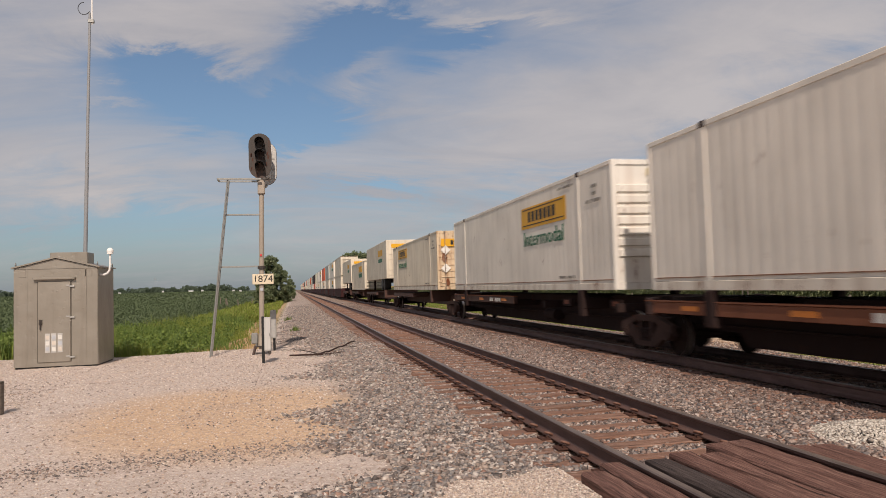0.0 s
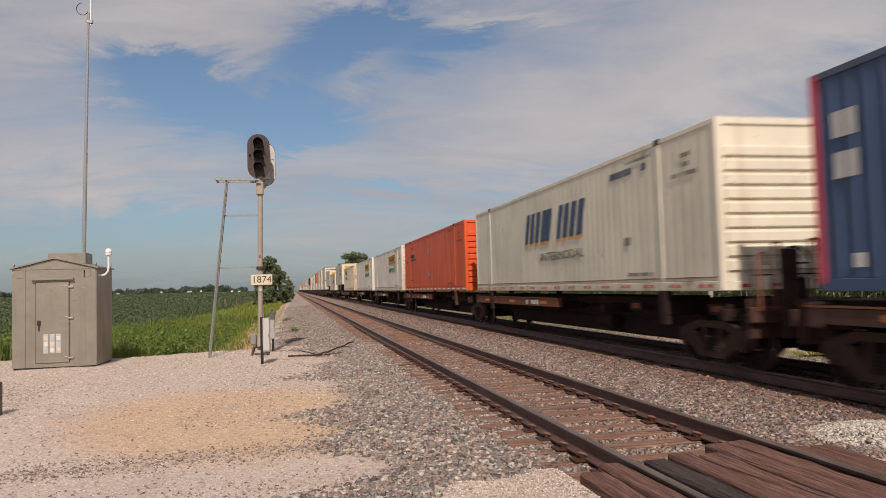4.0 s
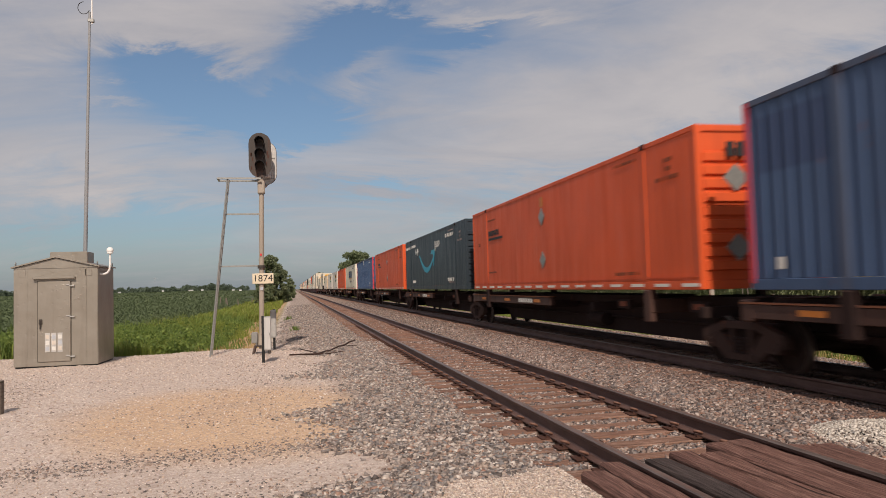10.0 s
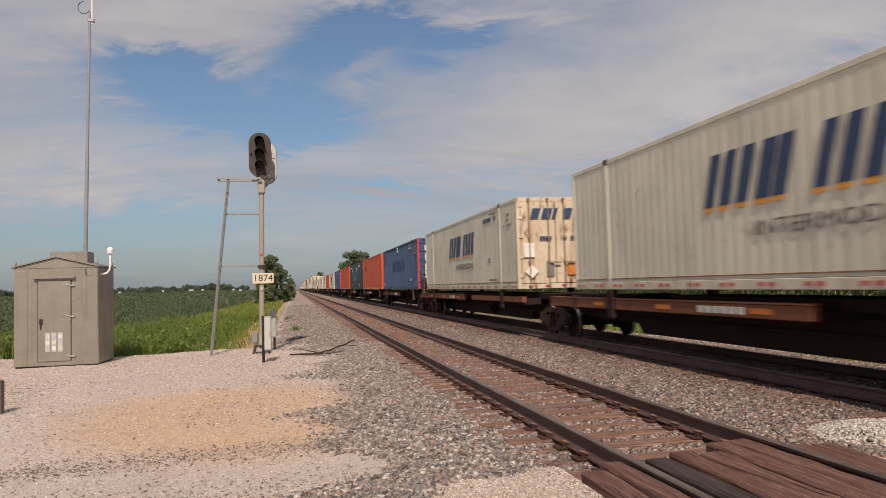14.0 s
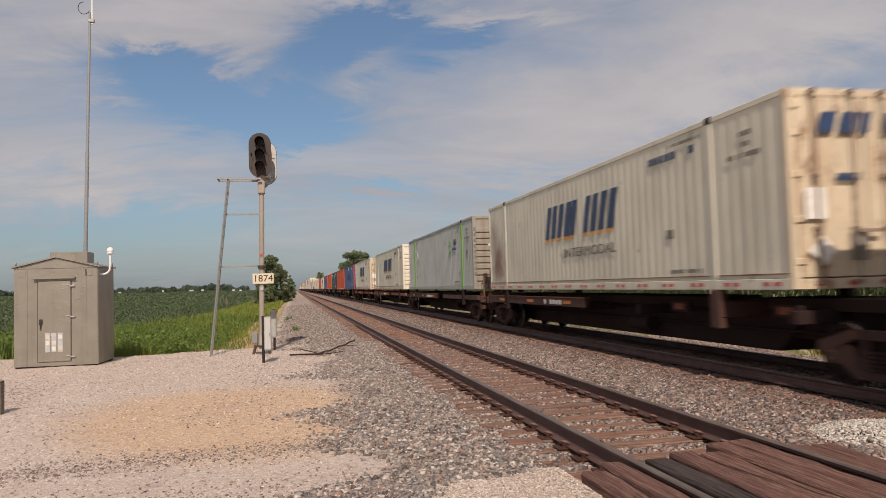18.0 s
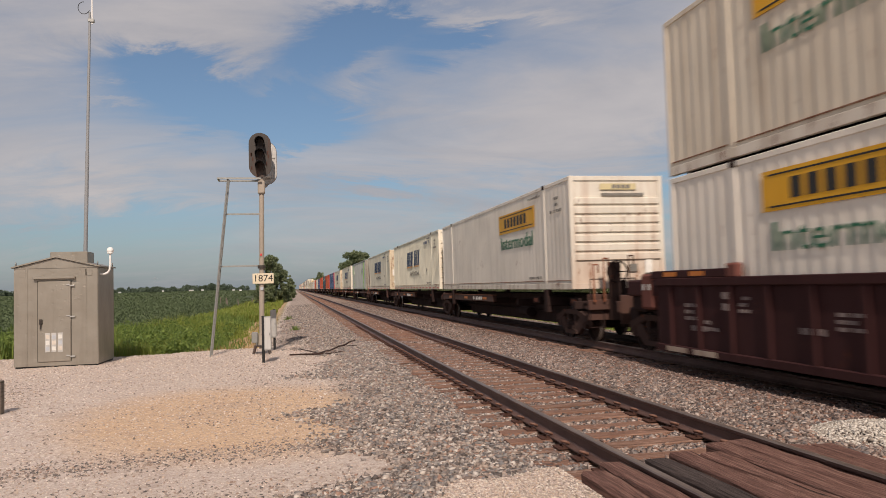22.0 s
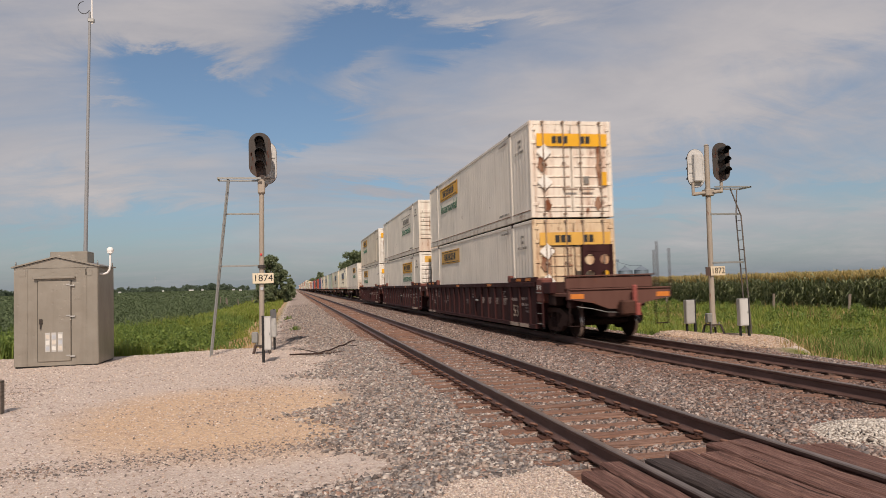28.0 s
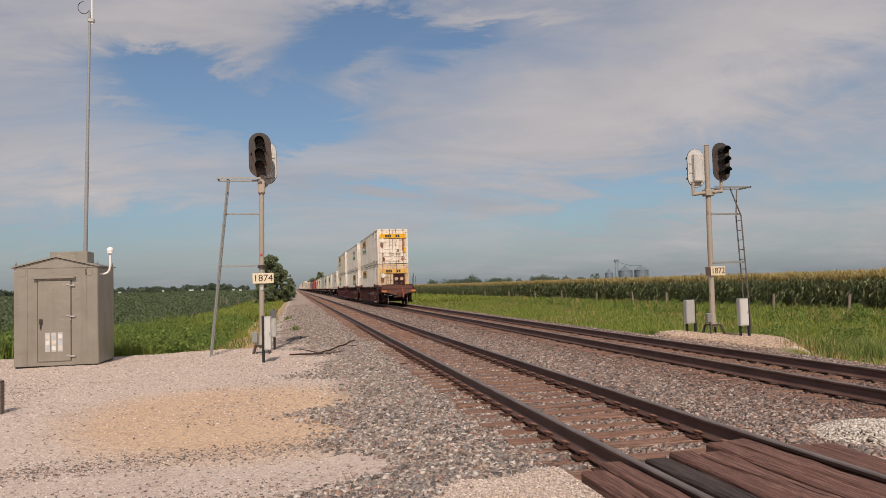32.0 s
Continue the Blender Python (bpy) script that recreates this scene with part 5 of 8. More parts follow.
for dy in (0.0,):
    rod(bm, (-0.075, dy, WHEEL_R), (0.075, dy, WHEEL_R), 0.115, 14)
    for k in range(3):
        a = k * 2.094
        rod(bm, (-0.095, dy + 0.06 * math.cos(a), WHEEL_R + 0.06 * math.sin(a)), (0.095, dy + 0.06 * math.cos(a), WHEEL_R + 0.06 * math.sin(a)), 0.016, 6)
BEARINGS = keep_mesh(bm, "axle_bearing", BOGIE_MAT)
BOLSTER = keep_mesh(one_box(-0.95, 0.95, -0.20, 0.20, 0.45, 0.72, 0.03), "bolster", STEEL_DARK)
bm = bmesh.new()
for s in (-1, 1):
    prism(bm, [(s * 0.38, 0.28), (s * 0.44, 0.28), (s * 0.46, 0.60), (s * 0.40, 0.60)], -0.85, 0.85, "x")
BRAKES = keep_mesh(bm, "brake_beam", STEEL_DARK)


def bogie(parent, y, spins=True):
    b = place(new("bogie"), parent, pose(0, y, 0))
    for s in (-1, 1):
        place(new("side_frame", SIDEFRAME), b, pose(s * 1.0, 0, 0))
        for dy in (-0.13, 0.0, 0.13):
            place(new("spring", SPRINGS), b, pose(s * 1.06, dy, 0))
        for dy in (-0.89, 0.89):
            place(new("axle_bearing", BEARINGS), b, pose(s * 1.0, dy, 0))
    place(new("bolster", BOLSTER), b)
    place(new("brake_beam", BRAKES), b)
    for dy in (-0.89, 0.89):
        w = place(new("wheelset", WHEELSET), b, pose(0, dy, WHEEL_R))
        if spins:
            WHEELSETS.append((w, dy))
    return b


def stripe(parent, y0, y1, z0, z1, mat=None, x=-1.262):
    part("reflective_mark", one_box(x - 0.006, x, y0, y1, z0, z1), mat or LABEL_ORANGE, parent)


def spine_car(near, far, seed, gap0=1.5, gap1=1.5):
    """One platform of a spine car under one box; origin below the box's near end, at rail height. near, far: 'pair' for a coupled end, else shared bogie."""
    rng = random.Random(seed)
    c = thing("spine_car", rng.choice(["rusty brown spine railcar with a narrow centre beam", "dirty brown skeleton railcar with open sides"]), "railcar", group="railcars of the train")
    y0, y1 = -gap0 / 2, LONG + gap1 / 2
    bm = bmesh.new()
    prism(bm, [(-0.30, 0.98), (0.30, 0.98), (0.30, 0.86), (0.26, 0.50), (-0.26, 0.50), (-0.30, 0.86)], y0, y1, "y")
    part("centre_beam", bm, STEEL_DARK, c)
    for a, b in ((y0 + 0.2, 1.75), (3.3, LONG - 3.3), (LONG - 1.75, y1 - 0.2)):
        part("spine_deck", one_box(-0.55, 0.55, a, b, 0.97, 1.16, 0.01), STEEL_DARK, c)
    bm = bmesh.new()
    prism(bm, [(1.0, 0.86), (15.15, 0.86), (14.5, 0.27), (1.65, 0.27)], -0.36, 0.36, "x")
    part("belly_beam", bm, STEEL_DARK, c)
    sill = SILL_TAN if seed in (41, 42, 43, 49, 50) else SILL_BROWN
    for s in (-1, 1):
        x0, x1 = sorted((s * 1.26, s * 1.12))
        reach = LONG + (2.0 if seed in (49, 50) else 0.35)
        part("side_sill", one_box(x0, x1, 7.75, reach, 0.86, 1.08, 0.01), sill, c)
        if seed in (49, 50, 51):
            part("side_sill", one_box(x0, x1, -0.25, 6.4, 0.89, 1.07, 0.01), sill, c)
        else:
            for y in (0.55, 3.6):
                hang = part("side_plate", one_box(min(s * 0.95, s * 1.05), max(s * 0.95, s * 1.05), y - 0.3, y + 0.3, 0.88, 1.08, 0.01), STEEL_DARK, c)
                part("reflective_mark", one_box(min(s * 1.051, s * 1.057), max(s * 1.051, s * 1.057), y - 0.16, y + 0.16, 0.93, 1.04), MARK_DULL, hang)
        # top edge in the lighter sill paint, so its sunlit look is coloured in
        part("side_lip", one_box(x0 - 0.02, x1 + 0.02, 7.75, reach, 1.085, 1.11), SILL_TAN, c)
        for y in (1.98, LONG - 1.98):
            bm = one_box(min(s * 0.28, s * 1.30), max(s * 0.28, s * 1.30), y - 0.16, y + 0.16, 0.84, 1.12, 0.02)
            box(bm, min(s * 1.16, s * 1.32), max(s * 1.16, s * 1.32), y - 0.14, y + 0.14, 0.66, 1.302, 0.02)
            part("pedestal_arm", bm, SILL_BROWN if rng.random() < 0.15 else STEEL_DARK, c)
        for y in (0.2, 5.0, 8.0, 10.5, LONG - 0.2):
            part("cross_arm", one_box(min(s * 0.28, s * 1.2), max(s * 0.28, s * 1.2), y - 0.09, y + 0.09, 0.80, 1.0, 0.01), STEEL_DARK, c)
        part("end_bracket", one_box(x0 - 0.01, x1 + 0.01, LONG + 0.05, LONG + 0.36, 0.80, 1.16, 0.03), SILL_BROWN, c)
    for y in (8.6, 11.6, 14.6):
        stripe(c, y, y + 0.55, 0.93, 1.02)
    marks(bars(10.6, 9.2, 0.91, 1.03, 6, seed), PALE, c)
    c.children[-1].location.x = 0.025
    part("brake_cylinder", one_rod((-0.55, 5.6, 0.55), (-0.55, 6.5, 0.55), 0.16, 14), STEEL_DARK, c)
    part("air_tank", one_rod((0.55, 8.4, 0.55), (0.55, 9.6, 0.55), 0.2, 14), STEEL_DARK, c)
    part("brake_pipe", one_rod((-0.42, y0 + 0.3, 0.62), (-0.42, y1 - 0.3, 0.62), 0.025, 6), STEEL_DARK, c)
    if near == "pair":
        bogie(c, 0.75)
        end_gear(c, y0 + 0.55, -1)
        hand_brake(c, y0 + 0.40)
    if far == "pair":
        bogie(c, LONG - 0.75)
        end_gear(c, y1 - 0.55, 1)
    elif far == "shared":
        bogie(c, y1)
    return c


def hand_brake(c, y):
    """Upright stand with a round hand wheel and grab posts at a platform's end."""
    part("brake_stand", one_box(-0.72, -0.44, y - 0.06, y + 0.06, 0.55, 1.95, 0.01), BOGIE_MAT, c)
    part("brake_chain_case", one_box(-0.40, -0.30, y - 0.05, y + 0.05, 0.40, 1.5, 0.01), STEEL_DARK, c)
    ring = [(-0.55 + 0.26 * math.cos(a), y - 0.10, 1.72 + 0.26 * math.sin(a)) for a in np.linspace(0, 6.283, 19)[:-1]]
    wheel = part("brake_wheel", tube(ring, 0.02, 6, True), STEEL_DARK, c, "round hand brake wheel")
    for k in range(3):
        a = k * 2.094
        part("spoke", one_rod((-0.55, y - 0.10, 1.72), (-0.55 + 0.26 * math.cos(a), y - 0.10, 1.72 + 0.26 * math.sin(a)), 0.012, 6), STEEL_DARK, wheel)
    for x, top in ((-1.12, 1.9), (-0.86, 2.05), (-0.2, 2.1)):
        part("grab_post", tube([(x, y, 1.0), (x, y, top), (x + 0.12, y, top), (x + 0.12, y, top - 0.2)], 0.024, 6), SILL_TAN, c)


def end_gear(c, y, out):
    """Coupler, hose and step irons at a car's end."""
    bm = one_box(-0.09, 0.09, min(y, y + out * 0.55), max(y, y + out * 0.55), 0.72, 0.90, 0.02)
    box(bm, -0.16, 0.16, min(y + out * 0.30, y + out * 0.58), max(y + out * 0.30, y + out * 0.58), 0.66, 0.96, 0.04)
    part("coupler", bm, STEEL_DARK, c)
    part("cut_lever", tube([(-1.15, y + out * 0.05, 0.92), (-0.5, y + out * 0.12, 0.92), (-0.3, y + out * 0.2, 0.80), (-0.12, y + out * 0.3, 0.86)], 0.016, 6), BOGIE_MAT, c)
    part("brake_valve", one_box(-1.05, -0.70, min(y - out * 0.1, y - out * 0.5), max(y - out * 0.1, y - out * 0.5), 0.62, 0.92, 0.03), STEEL_DARK, c)
    part("end_shield", one_box(-1.22, -0.55, min(y - out * 0.06, y - out * 0.02), max(y - out * 0.06, y - out * 0.02), 0.55, 1.18, 0.01), SILL_BROWN, c)
    part("air_hose", tube([(0.35, y, 0.72), (0.36, y + out * 0.18, 0.60), (0.33, y + out * 0.34, 0.42), (0.22, y + out * 0.52, 0.40), (0.1, y + out * 0.62, 0.52)], 0.028, 6), HOSE, c)
    part("end_sill", one_box(-1.25, 1.25, min(y, y + out * 0.10), max(y, y + out * 0.10), 0.80, 1.05, 0.015), SILL_BROWN, c)
    for s in (-1, 1):
        x = s * 1.18
        part("step_iron", tube([(x, y, 0.95), (x, y, 0.38), (x - s * 0.36, y, 0.38), (x - s * 0.36, y, 0.95)], 0.018, 6), STEEL_DARK, c)
        part("grab_iron", tube([(x, y + out * 0.02, 0.98), (x, y + out * 0.06, 1.55), (x - s * 0.36, y + out * 0.06, 1.55), (x - s * 0.36, y + out * 0.02, 0.98)], 0.016, 6), STEEL_DARK, c)


def guide_rack(c, yc, x0=-0.12):
    """Plate with four round holes that stands across the platform; x0: its left edge."""
    bm = bmesh.new()
    n = 16
    X0, X1, Z0, Z1 = x0, x0 + 0.92, 1.40, 2.55
    ya, yb = yc - 0.025, yc + 0.025
    for cx in (X0 + 0.24, X0 + 0.70):
        for cz in (Z0 + 0.26, Z0 + 0.72):
            ring = [(cx + 0.15 * math.cos(2 * math.pi * i / n), cz + 0.15 * math.sin(2 * math.pi * i / n)) for i in range(n)]
            sq = []
            for i in range(n):
                a = 2 * math.pi * i / n
                k = 0.23 / max(abs(math.cos(a)), abs(math.sin(a)))
                sq.append((cx + k * math.cos(a), cz + k * math.sin(a)))
            for i in range(n):
                j = (i + 1) % n
                prism(bm, [ring[i], sq[i], sq[j], ring[j]], ya, yb, "y")
    box(bm, X0, X1, ya - 0.01, yb + 0.01, Z0 + 0.95, Z1)
    box(bm, X0, X1, ya - 0.01, yb + 0.01, 1.0, Z0 + 0.03)
    box(bm, X0, X0 + 0.06, yc - 0.1, yc + 0.1, 1.0, Z1)
    box(bm, X1 - 0.06, X1, yc - 0.1, yc + 0.1, 1.0, Z1)
    part("guide_rack", bm, WELL_RED, c, "maroon plate with four round holes")


def well_car(near, far, last=False):
    """One well of a three-well double-stack car; origin below the boxes' near end, at rail height."""
    c = thing("well_car", "maroon double-stack well railcar with ribbed sides", "railcar", group="railcars of the train")
    e0, e1 = -0.45, LONG + 0.45
    for s in (-1, 1):
        x0, x1 = sorted((s * 1.40, s * 1.34))
        bm = one_box(x0, x1, e0, e1, 0.22, 1.40)
        wall = part("side_wall", bm, WELL_RED, c)
        x0, x1 = sorted((s * 1.46, s * 1.31))
        part("top_chord", one_box(x0, x1, e0, e1, 1.38, 1.52, 0.012), WELL_RED, c)
        part("bottom_chord", one_box(x0, x1, e0, e1, 0.17, 0.30, 0.012), WELL_RED, c)
        for i in range(18):
            y = 0.1 + i * 0.94
            x0, x1 = sorted((s * 1.455, s * 1.39))
            part("stake", one_box(x0, x1, y - 0.045, y + 0.045, 0.29, 1.39, 0.008), WELL_RED, wall)
        # raised end structure over the bogie
        for y, o in ((e0, -1), (e1, 1)):
            a, b = sorted((y, y + o * 1.25))
            x0, x1 = sorted((s * 1.42, s * 1.05))
            wall_end = part("end_wall", one_box(x0, x1, a, b, 1.18, 1.50, 0.03), WELL_RED, c)
            q0, q1 = sorted((y + o * 0.12, y + o * 0.62))
            x2, x3 = sorted((s * 1.44, s * 1.10))
            part("casting", one_box(x2, x3, q0, q1, 0.92, 1.62, 0.05), WELL_FADED, wall_end, "faded reddish end casting")
            x2, x3 = sorted((s * 1.441, s * 1.447))
            for k in (0.22, 0.44):
                p0, p1 = sorted((y + o * k, y + o * (k + 0.08)))
                part("stencil", one_box(x2, x3, p0, p1, 1.30, 1.42), PALE, wall_end)
            q0, q1 = sorted((y + o * 0.70, y + o * 1.25))
            x2, x3 = sorted((s * 1.30, s * 1.0))
            part("end_web", one_box(x2, x3, q0, q1, 0.86, 1.20, 0.04), STEEL_DARK, wall_end)
    part("well_floor", one_box(-1.33, 1.33, e0, e1, 0.30, 0.42), STEEL_DARK, c)
    for y, o in ((e0, -1), (e1, 1)):
        a, b = sorted((y, y + o * 1.3))
        part("end_platform", one_box(-0.98, 0.98, a, b, 0.98, 1.12, 0.02), WELL_RED, c)
        a, b = sorted((y, y - o * 0.06))
        part("bulkhead", one_box(-1.33, 1.33, a, b, 0.42, 1.40), WELL_RED, c)
    x = -1.470
    for y in (4.2, 9.2):
        stripe(c, y, y + 0.5, 1.41, 1.49, x=x + 0.006)
    for i in range(4):
        y = 6.0 - i * 0.94 - 0.25
        bm = bmesh.new()
        prism(bm, [(y, 0.80), (y - 0.05, 1.02), (y - 0.15, 1.02), (y - 0.10, 0.80)], -1.408, -1.398, "x")
        prism(bm, [(y - 0.18, 0.80), (y - 0.23, 1.02), (y - 0.33, 1.02), (y - 0.28, 0.80)], -1.408, -1.398, "x")
        part("device", bm, FADED, c, "faded pale block")
    part("lettering", lettering("53", 0.52, Matrix.Translation((-1.403, 1.55, 0.62)) @ ON_LEFT, 0.50), PLATE_OLD, c, "pale number")
    for y, z, w, n in ((1.95, 0.95, 0.6, 5), (0.9, 0.98, 0.55, 4), (0.9, 0.80, 0.55, 5), (12.6, 0.7, 0.5, 4), (15.4, 0.6, 0.5, 3), (10.7, 0.72, 0.35, 1)):
        bm = bars(y, y - w, z, z + 0.09, n, int(y * 10))
        bmesh.ops.translate(bm, vec=(-0.108, 0, 0), verts=bm.verts[:])
        marks(bm, FADED, c)
    # stencilled panels, small plates and a hanging chain on the side
    for y, z, w, h, rows in ((15.6, 0.78, 0.42, 0.34, 3), (15.0, 0.62, 0.44, 0.22, 2), (14.0, 0.95, 0.30, 0.30, 3), (11.9, 0.78, 0.80, 0.28, 3), (8.15, 0.72, 0.42, 0.22, 4), (7.2, 0.98, 0.5, 0.2, 2), (2.9, 0.98, 0.5, 0.30, 4), (0.5, 0.62, 0.45, 0.3, 3)):
        for r in range(rows):
            bm = bars(y, y - w * (1.0 if r % 2 == 0 else 0.7), z + h * r / rows, z + h * (r + 0.55) / rows, 3, int(y * 7) + r)
            bmesh.ops.translate(bm, vec=(-0.108, 0, 0), verts=bm.verts[:])
            marks(bm, FADED, c)
    for k in (0, 1):
        part("stencil_plate", one_box(-1.463, -1.456, 14.22, 14.36, 0.98 + k * 0.18, 1.09 + k * 0.18), FADED, c)
    part("chain", tube([(-1.43, 7.1, 1.30), (-1.44, 6.7, 1.02), (-1.44, 6.3, 0.90), (-1.44, 5.9, 1.02), (-1.43, 5.5, 1.30)], 0.018, 6), STEEL_DARK, c)
    part("chain_hook", one_rod((-1.45, 6.45, 0.90), (-1.45, 6.15, 0.90), 0.035, 8), GALV, c)
    for y in (14.6, 15.5):
        part("reflective_mark", one_box(-1.468, -1.46, y, y + 0.7, 0.19, 0.28), PLATE_OLD, c)
    guide_rack(c, -0.83, -0.12 if last else -0.80)
    for x in (-1.15, -0.75, -0.55):
        part("grab_post", tube([(x, -1.1, 1.1), (x, -1.1, 2.45), (x + 0.12, -1.1, 2.45), (x + 0.12, -1.1, 1.1)], 0.016, 6), DUSTY_END, c)
    if far == "shared":
        bogie(c, LONG + 1.78)
        guide_rack(c, LONG + 0.90, -0.45)
    else:
        bogie(c, LONG + 1.3)
        end_gear(c, LONG + 2.5, 1)
        part("end_deck", one_box(-0.9, 0.9, LONG + 1.6, LONG + 2.5, 0.95, 1.08, 0.02), WELL_RED, c)
        guide_rack(c, LONG + 0.85, -0.12)
    for y, o in ((e0, -1), (e1, 1)):
        for sgn in (-1, 1):
            x0, x1 = sorted((sgn * 1.45, sgn * 1.36))
            a, b = sorted((y + o * 0.15, y - o * 2.6))
            chord = part("raised_chord", one_box(x0, x1, a, b, 1.52, 1.66, 0.012), WELL_RED, c)
            q0, q1 = sorted((y - o * 2.35, y - o * 2.65))
            x2, x3 = sorted((sgn * 1.46, sgn * 1.33))
            part("chord_end", one_box(x2, x3, q0, q1, 1.50, 1.74, 0.03), WELL_FADED, chord)
            for k in (0.35, 1.25):
                a, b = sorted((y - o * k, y - o * (k + 0.45)))
                part("reflective_mark", one_box(min(sgn * 1.451, sgn * 1.456), max(sgn * 1.451, sgn * 1.456), a, b, 1.55, 1.63), LABEL_ORANGE, chord)
    for k in range(4):
        part("ladder_rung", one_rod((-1.44, -0.62, 0.34 + k * 0.29), (-1.44, -1.05, 0.34 + k * 0.29), 0.014, 6), GALV, c)
    part("ladder_side", one_box(-1.45, -1.41, -1.09, -1.04, 0.25, 1.5), WELL_RED, c)
    for k in (0.15, 1.15):
        part("stencil_plate", one_box(-1.469, -1.461, k, k + 0.85, 0.18, 0.29), PLATE_OLD, c, "pale stencilled plate")
    if last:
        bogie(c, -0.98)
        part("end_deck", one_box(-1.30, 1.30, -2.85, -1.3, 1.10, 1.20, 0.02), DUSTY_END, c)
        bm = bmesh.new()
        prism(bm, [(-1.42, 1.27), (1.42, 1.27), (1.42, 1.05), (0.75, 0.94), (0.32, 0.78), (-0.32, 0.78), (-0.75, 0.94), (-1.42, 1.05)], -3.0, -2.85, "y")
        part("end_sill", bm, DUSTY_END, c)
        part("sill_lip", one_box(-1.38, 1.38, -3.04, -2.80, 1.275, 1.31, 0.006), DUSTY_END, c)
        part("upper_rail", one_box(-1.26, 1.20, -2.45, -2.30, 1.30, 1.62, 0.02), DUSTY_END, c)
        part("rail_cap", one_box(-1.28, 1.22, -2.50, -2.25, 1.625, 1.66, 0.006), DUSTY_END, c)
        for x in (-1.2, 0.0, 1.1):
            part("rail_knee", one_box(x - 0.05, x + 0.05, -2.30, -1.35, 1.20, 1.5, 0.01), DUSTY_END, c)
        part("draft_sill", one_box(-0.30, 0.30, -2.9, -0.2, 0.55, 1.0, 0.03), STEEL_DARK, c)
        bm = one_box(-0.10, 0.10, -3.45, -2.9, 0.72, 0.90, 0.02)
        box(bm, -0.18, 0.18, -3.5, -3.2, 0.62, 1.0, 0.05)
        part("coupler", bm, STEEL_RUST, c)
        part("end_marker", one_box(0.22, 0.33, -3.30, -3.18, 0.92, 1.38, 0.03), FLAG_RED, c, "red end-of-train marker")
        part("marker_foot", one_box(0.25, 0.38, -3.36, -3.18, 0.60, 0.92, 0.02), FLAG_RED, c)
        part("air_hose", tube([(0.30, -3.0, 0.70), (0.36, -3.2, 0.48), (0.36, -3.3, 0.44), (0.33, -3.28, 0.62)], 0.028, 6), HOSE, c)
        part("chain", tube([(-1.2, -3.02, 0.86), (-0.8, -3.03, 0.80), (-0.4, -3.04, 0.70), (0.1, -3.05, 0.68)], 0.012, 6), GALV, c)
        for x0, yy, top in ((1.30, -2.55, 2.52), (1.40, -3.0, 2.30), (1.18, -2.6, 2.28)):
            part("grab_post", one_rod((x0, yy, 1.05), (x0, yy, top), 0.018, 8), BOGIE_MAT, c)
        for s in (-1, 1):
            xx = s * 1.36
            part("step_iron", tube([(xx, -2.9, 1.0), (xx, -2.9, 0.36), (xx - s * 0.34, -2.9, 0.36), (xx - s * 0.34, -2.9, 1.0)], 0.02, 6), STEEL_DARK, c)
            part("sill_mark", one_box(s * 1.18 - 0.18, s * 1.18 + 0.18, -3.006, -3.0, 1.06, 1.18), LABEL_ORANGE, c)
            bm = one_box(s * 0.95 - 0.10, s * 0.95 + 0.10, -2.3, -1.9, 0.80, 1.10, 0.02)
            part("jacking_pad", bm, WELL_RED, c)
    return c


# ---------------------------------------------------------------- the train, from the box beside the camera at the start to the last car
FLOOR_Z, WELL_Z = 1.305, 0.46
MOVERS = []         # (thing, way at the start, height)


def run(ob, s, z=0.0):
    MOVERS.append((ob, s, z))
    return ob


HEADS = [31.05, 13.21, -4.41, -22.47, -40.89, -59.48, -76.98, -94.48, -112.03, -130.86, -151.78, -170.61, -189.24, -207.82, -225.01, -246.20, -265.86, -285.59]
START = [h - LONG for h in HEADS]       # near end of each box at the start

white_near = white_carrier("shipping_container", "white corrugated container with yellow banner on a spine railcar", False, False, True, False, 0.30, 0.005)
run(white_near, START[0], FLOOR_Z)
run(white_carrier("shipping_container", "white container with yellow banner and rust-stained ribbed end on railcar", False, False, True, False, 0.30, 0.005, JB_BURNT, end_banner=True, streaks=((-0.62, 0.75, 2.05, 0.10), (-1.02, 0.18, 0.70, 0.05))), START[1], FLOOR_Z)
run(white_carrier("shipping_container", "white grooved container with yellow banner on a spine railcar", False, False, True, False, 0.29, 0.007, JB_BURNT), START[14], FLOOR_Z)
orange = orange_carrier("shipping_container", "bright orange container with grey placard diamonds on a railcar")
run(orange, START[2], FLOOR_Z)
for i in (5, 7):
    run(copy_thing(orange, Matrix()), START[i], FLOOR_Z)
cream_end = cream_carrier("shipping_container", "cream container with navy device and ribbed end on railcar", False, 0.30, 0.006)
run(cream_end, START[3], FLOOR_Z)
run(copy_thing(cream_end, Matrix()), START[10], FLOOR_Z)
cream_door = cream_carrier("shipping_container", "cream container with navy device and rust-streaked doors on railcar", True, 0.30, 0.008)
run(cream_door, START[9], FLOOR_Z)
run(cream_carrier("shipping_container", "cream container with navy device and brown rust patches on railcar", True, 0.30, 0.008, CREAM_RUST), START[12], FLOOR_Z)
run(cream_carrier("shipping_container", "cream deeply corrugated container with navy device on railcar", False, 0.30, 0.022), START[13], FLOOR_Z)
run(blue_carrier("shipping_container", "faded blue corrugated container with red door edges on railcar", False), START[4], FLOOR_Z)
run(blue_carrier("shipping_container", "blue corrugated container with dark repainted patch on railcar", True), START[8], FLOOR_Z)
run(green_carrier("shipping_container", "dark green container with teal curved arrow on railcar"), START[6], FLOOR_Z)
run(grey_carrier("shipping_container", "grey container with two lime green bands on railcar"), START[11], FLOOR_Z)
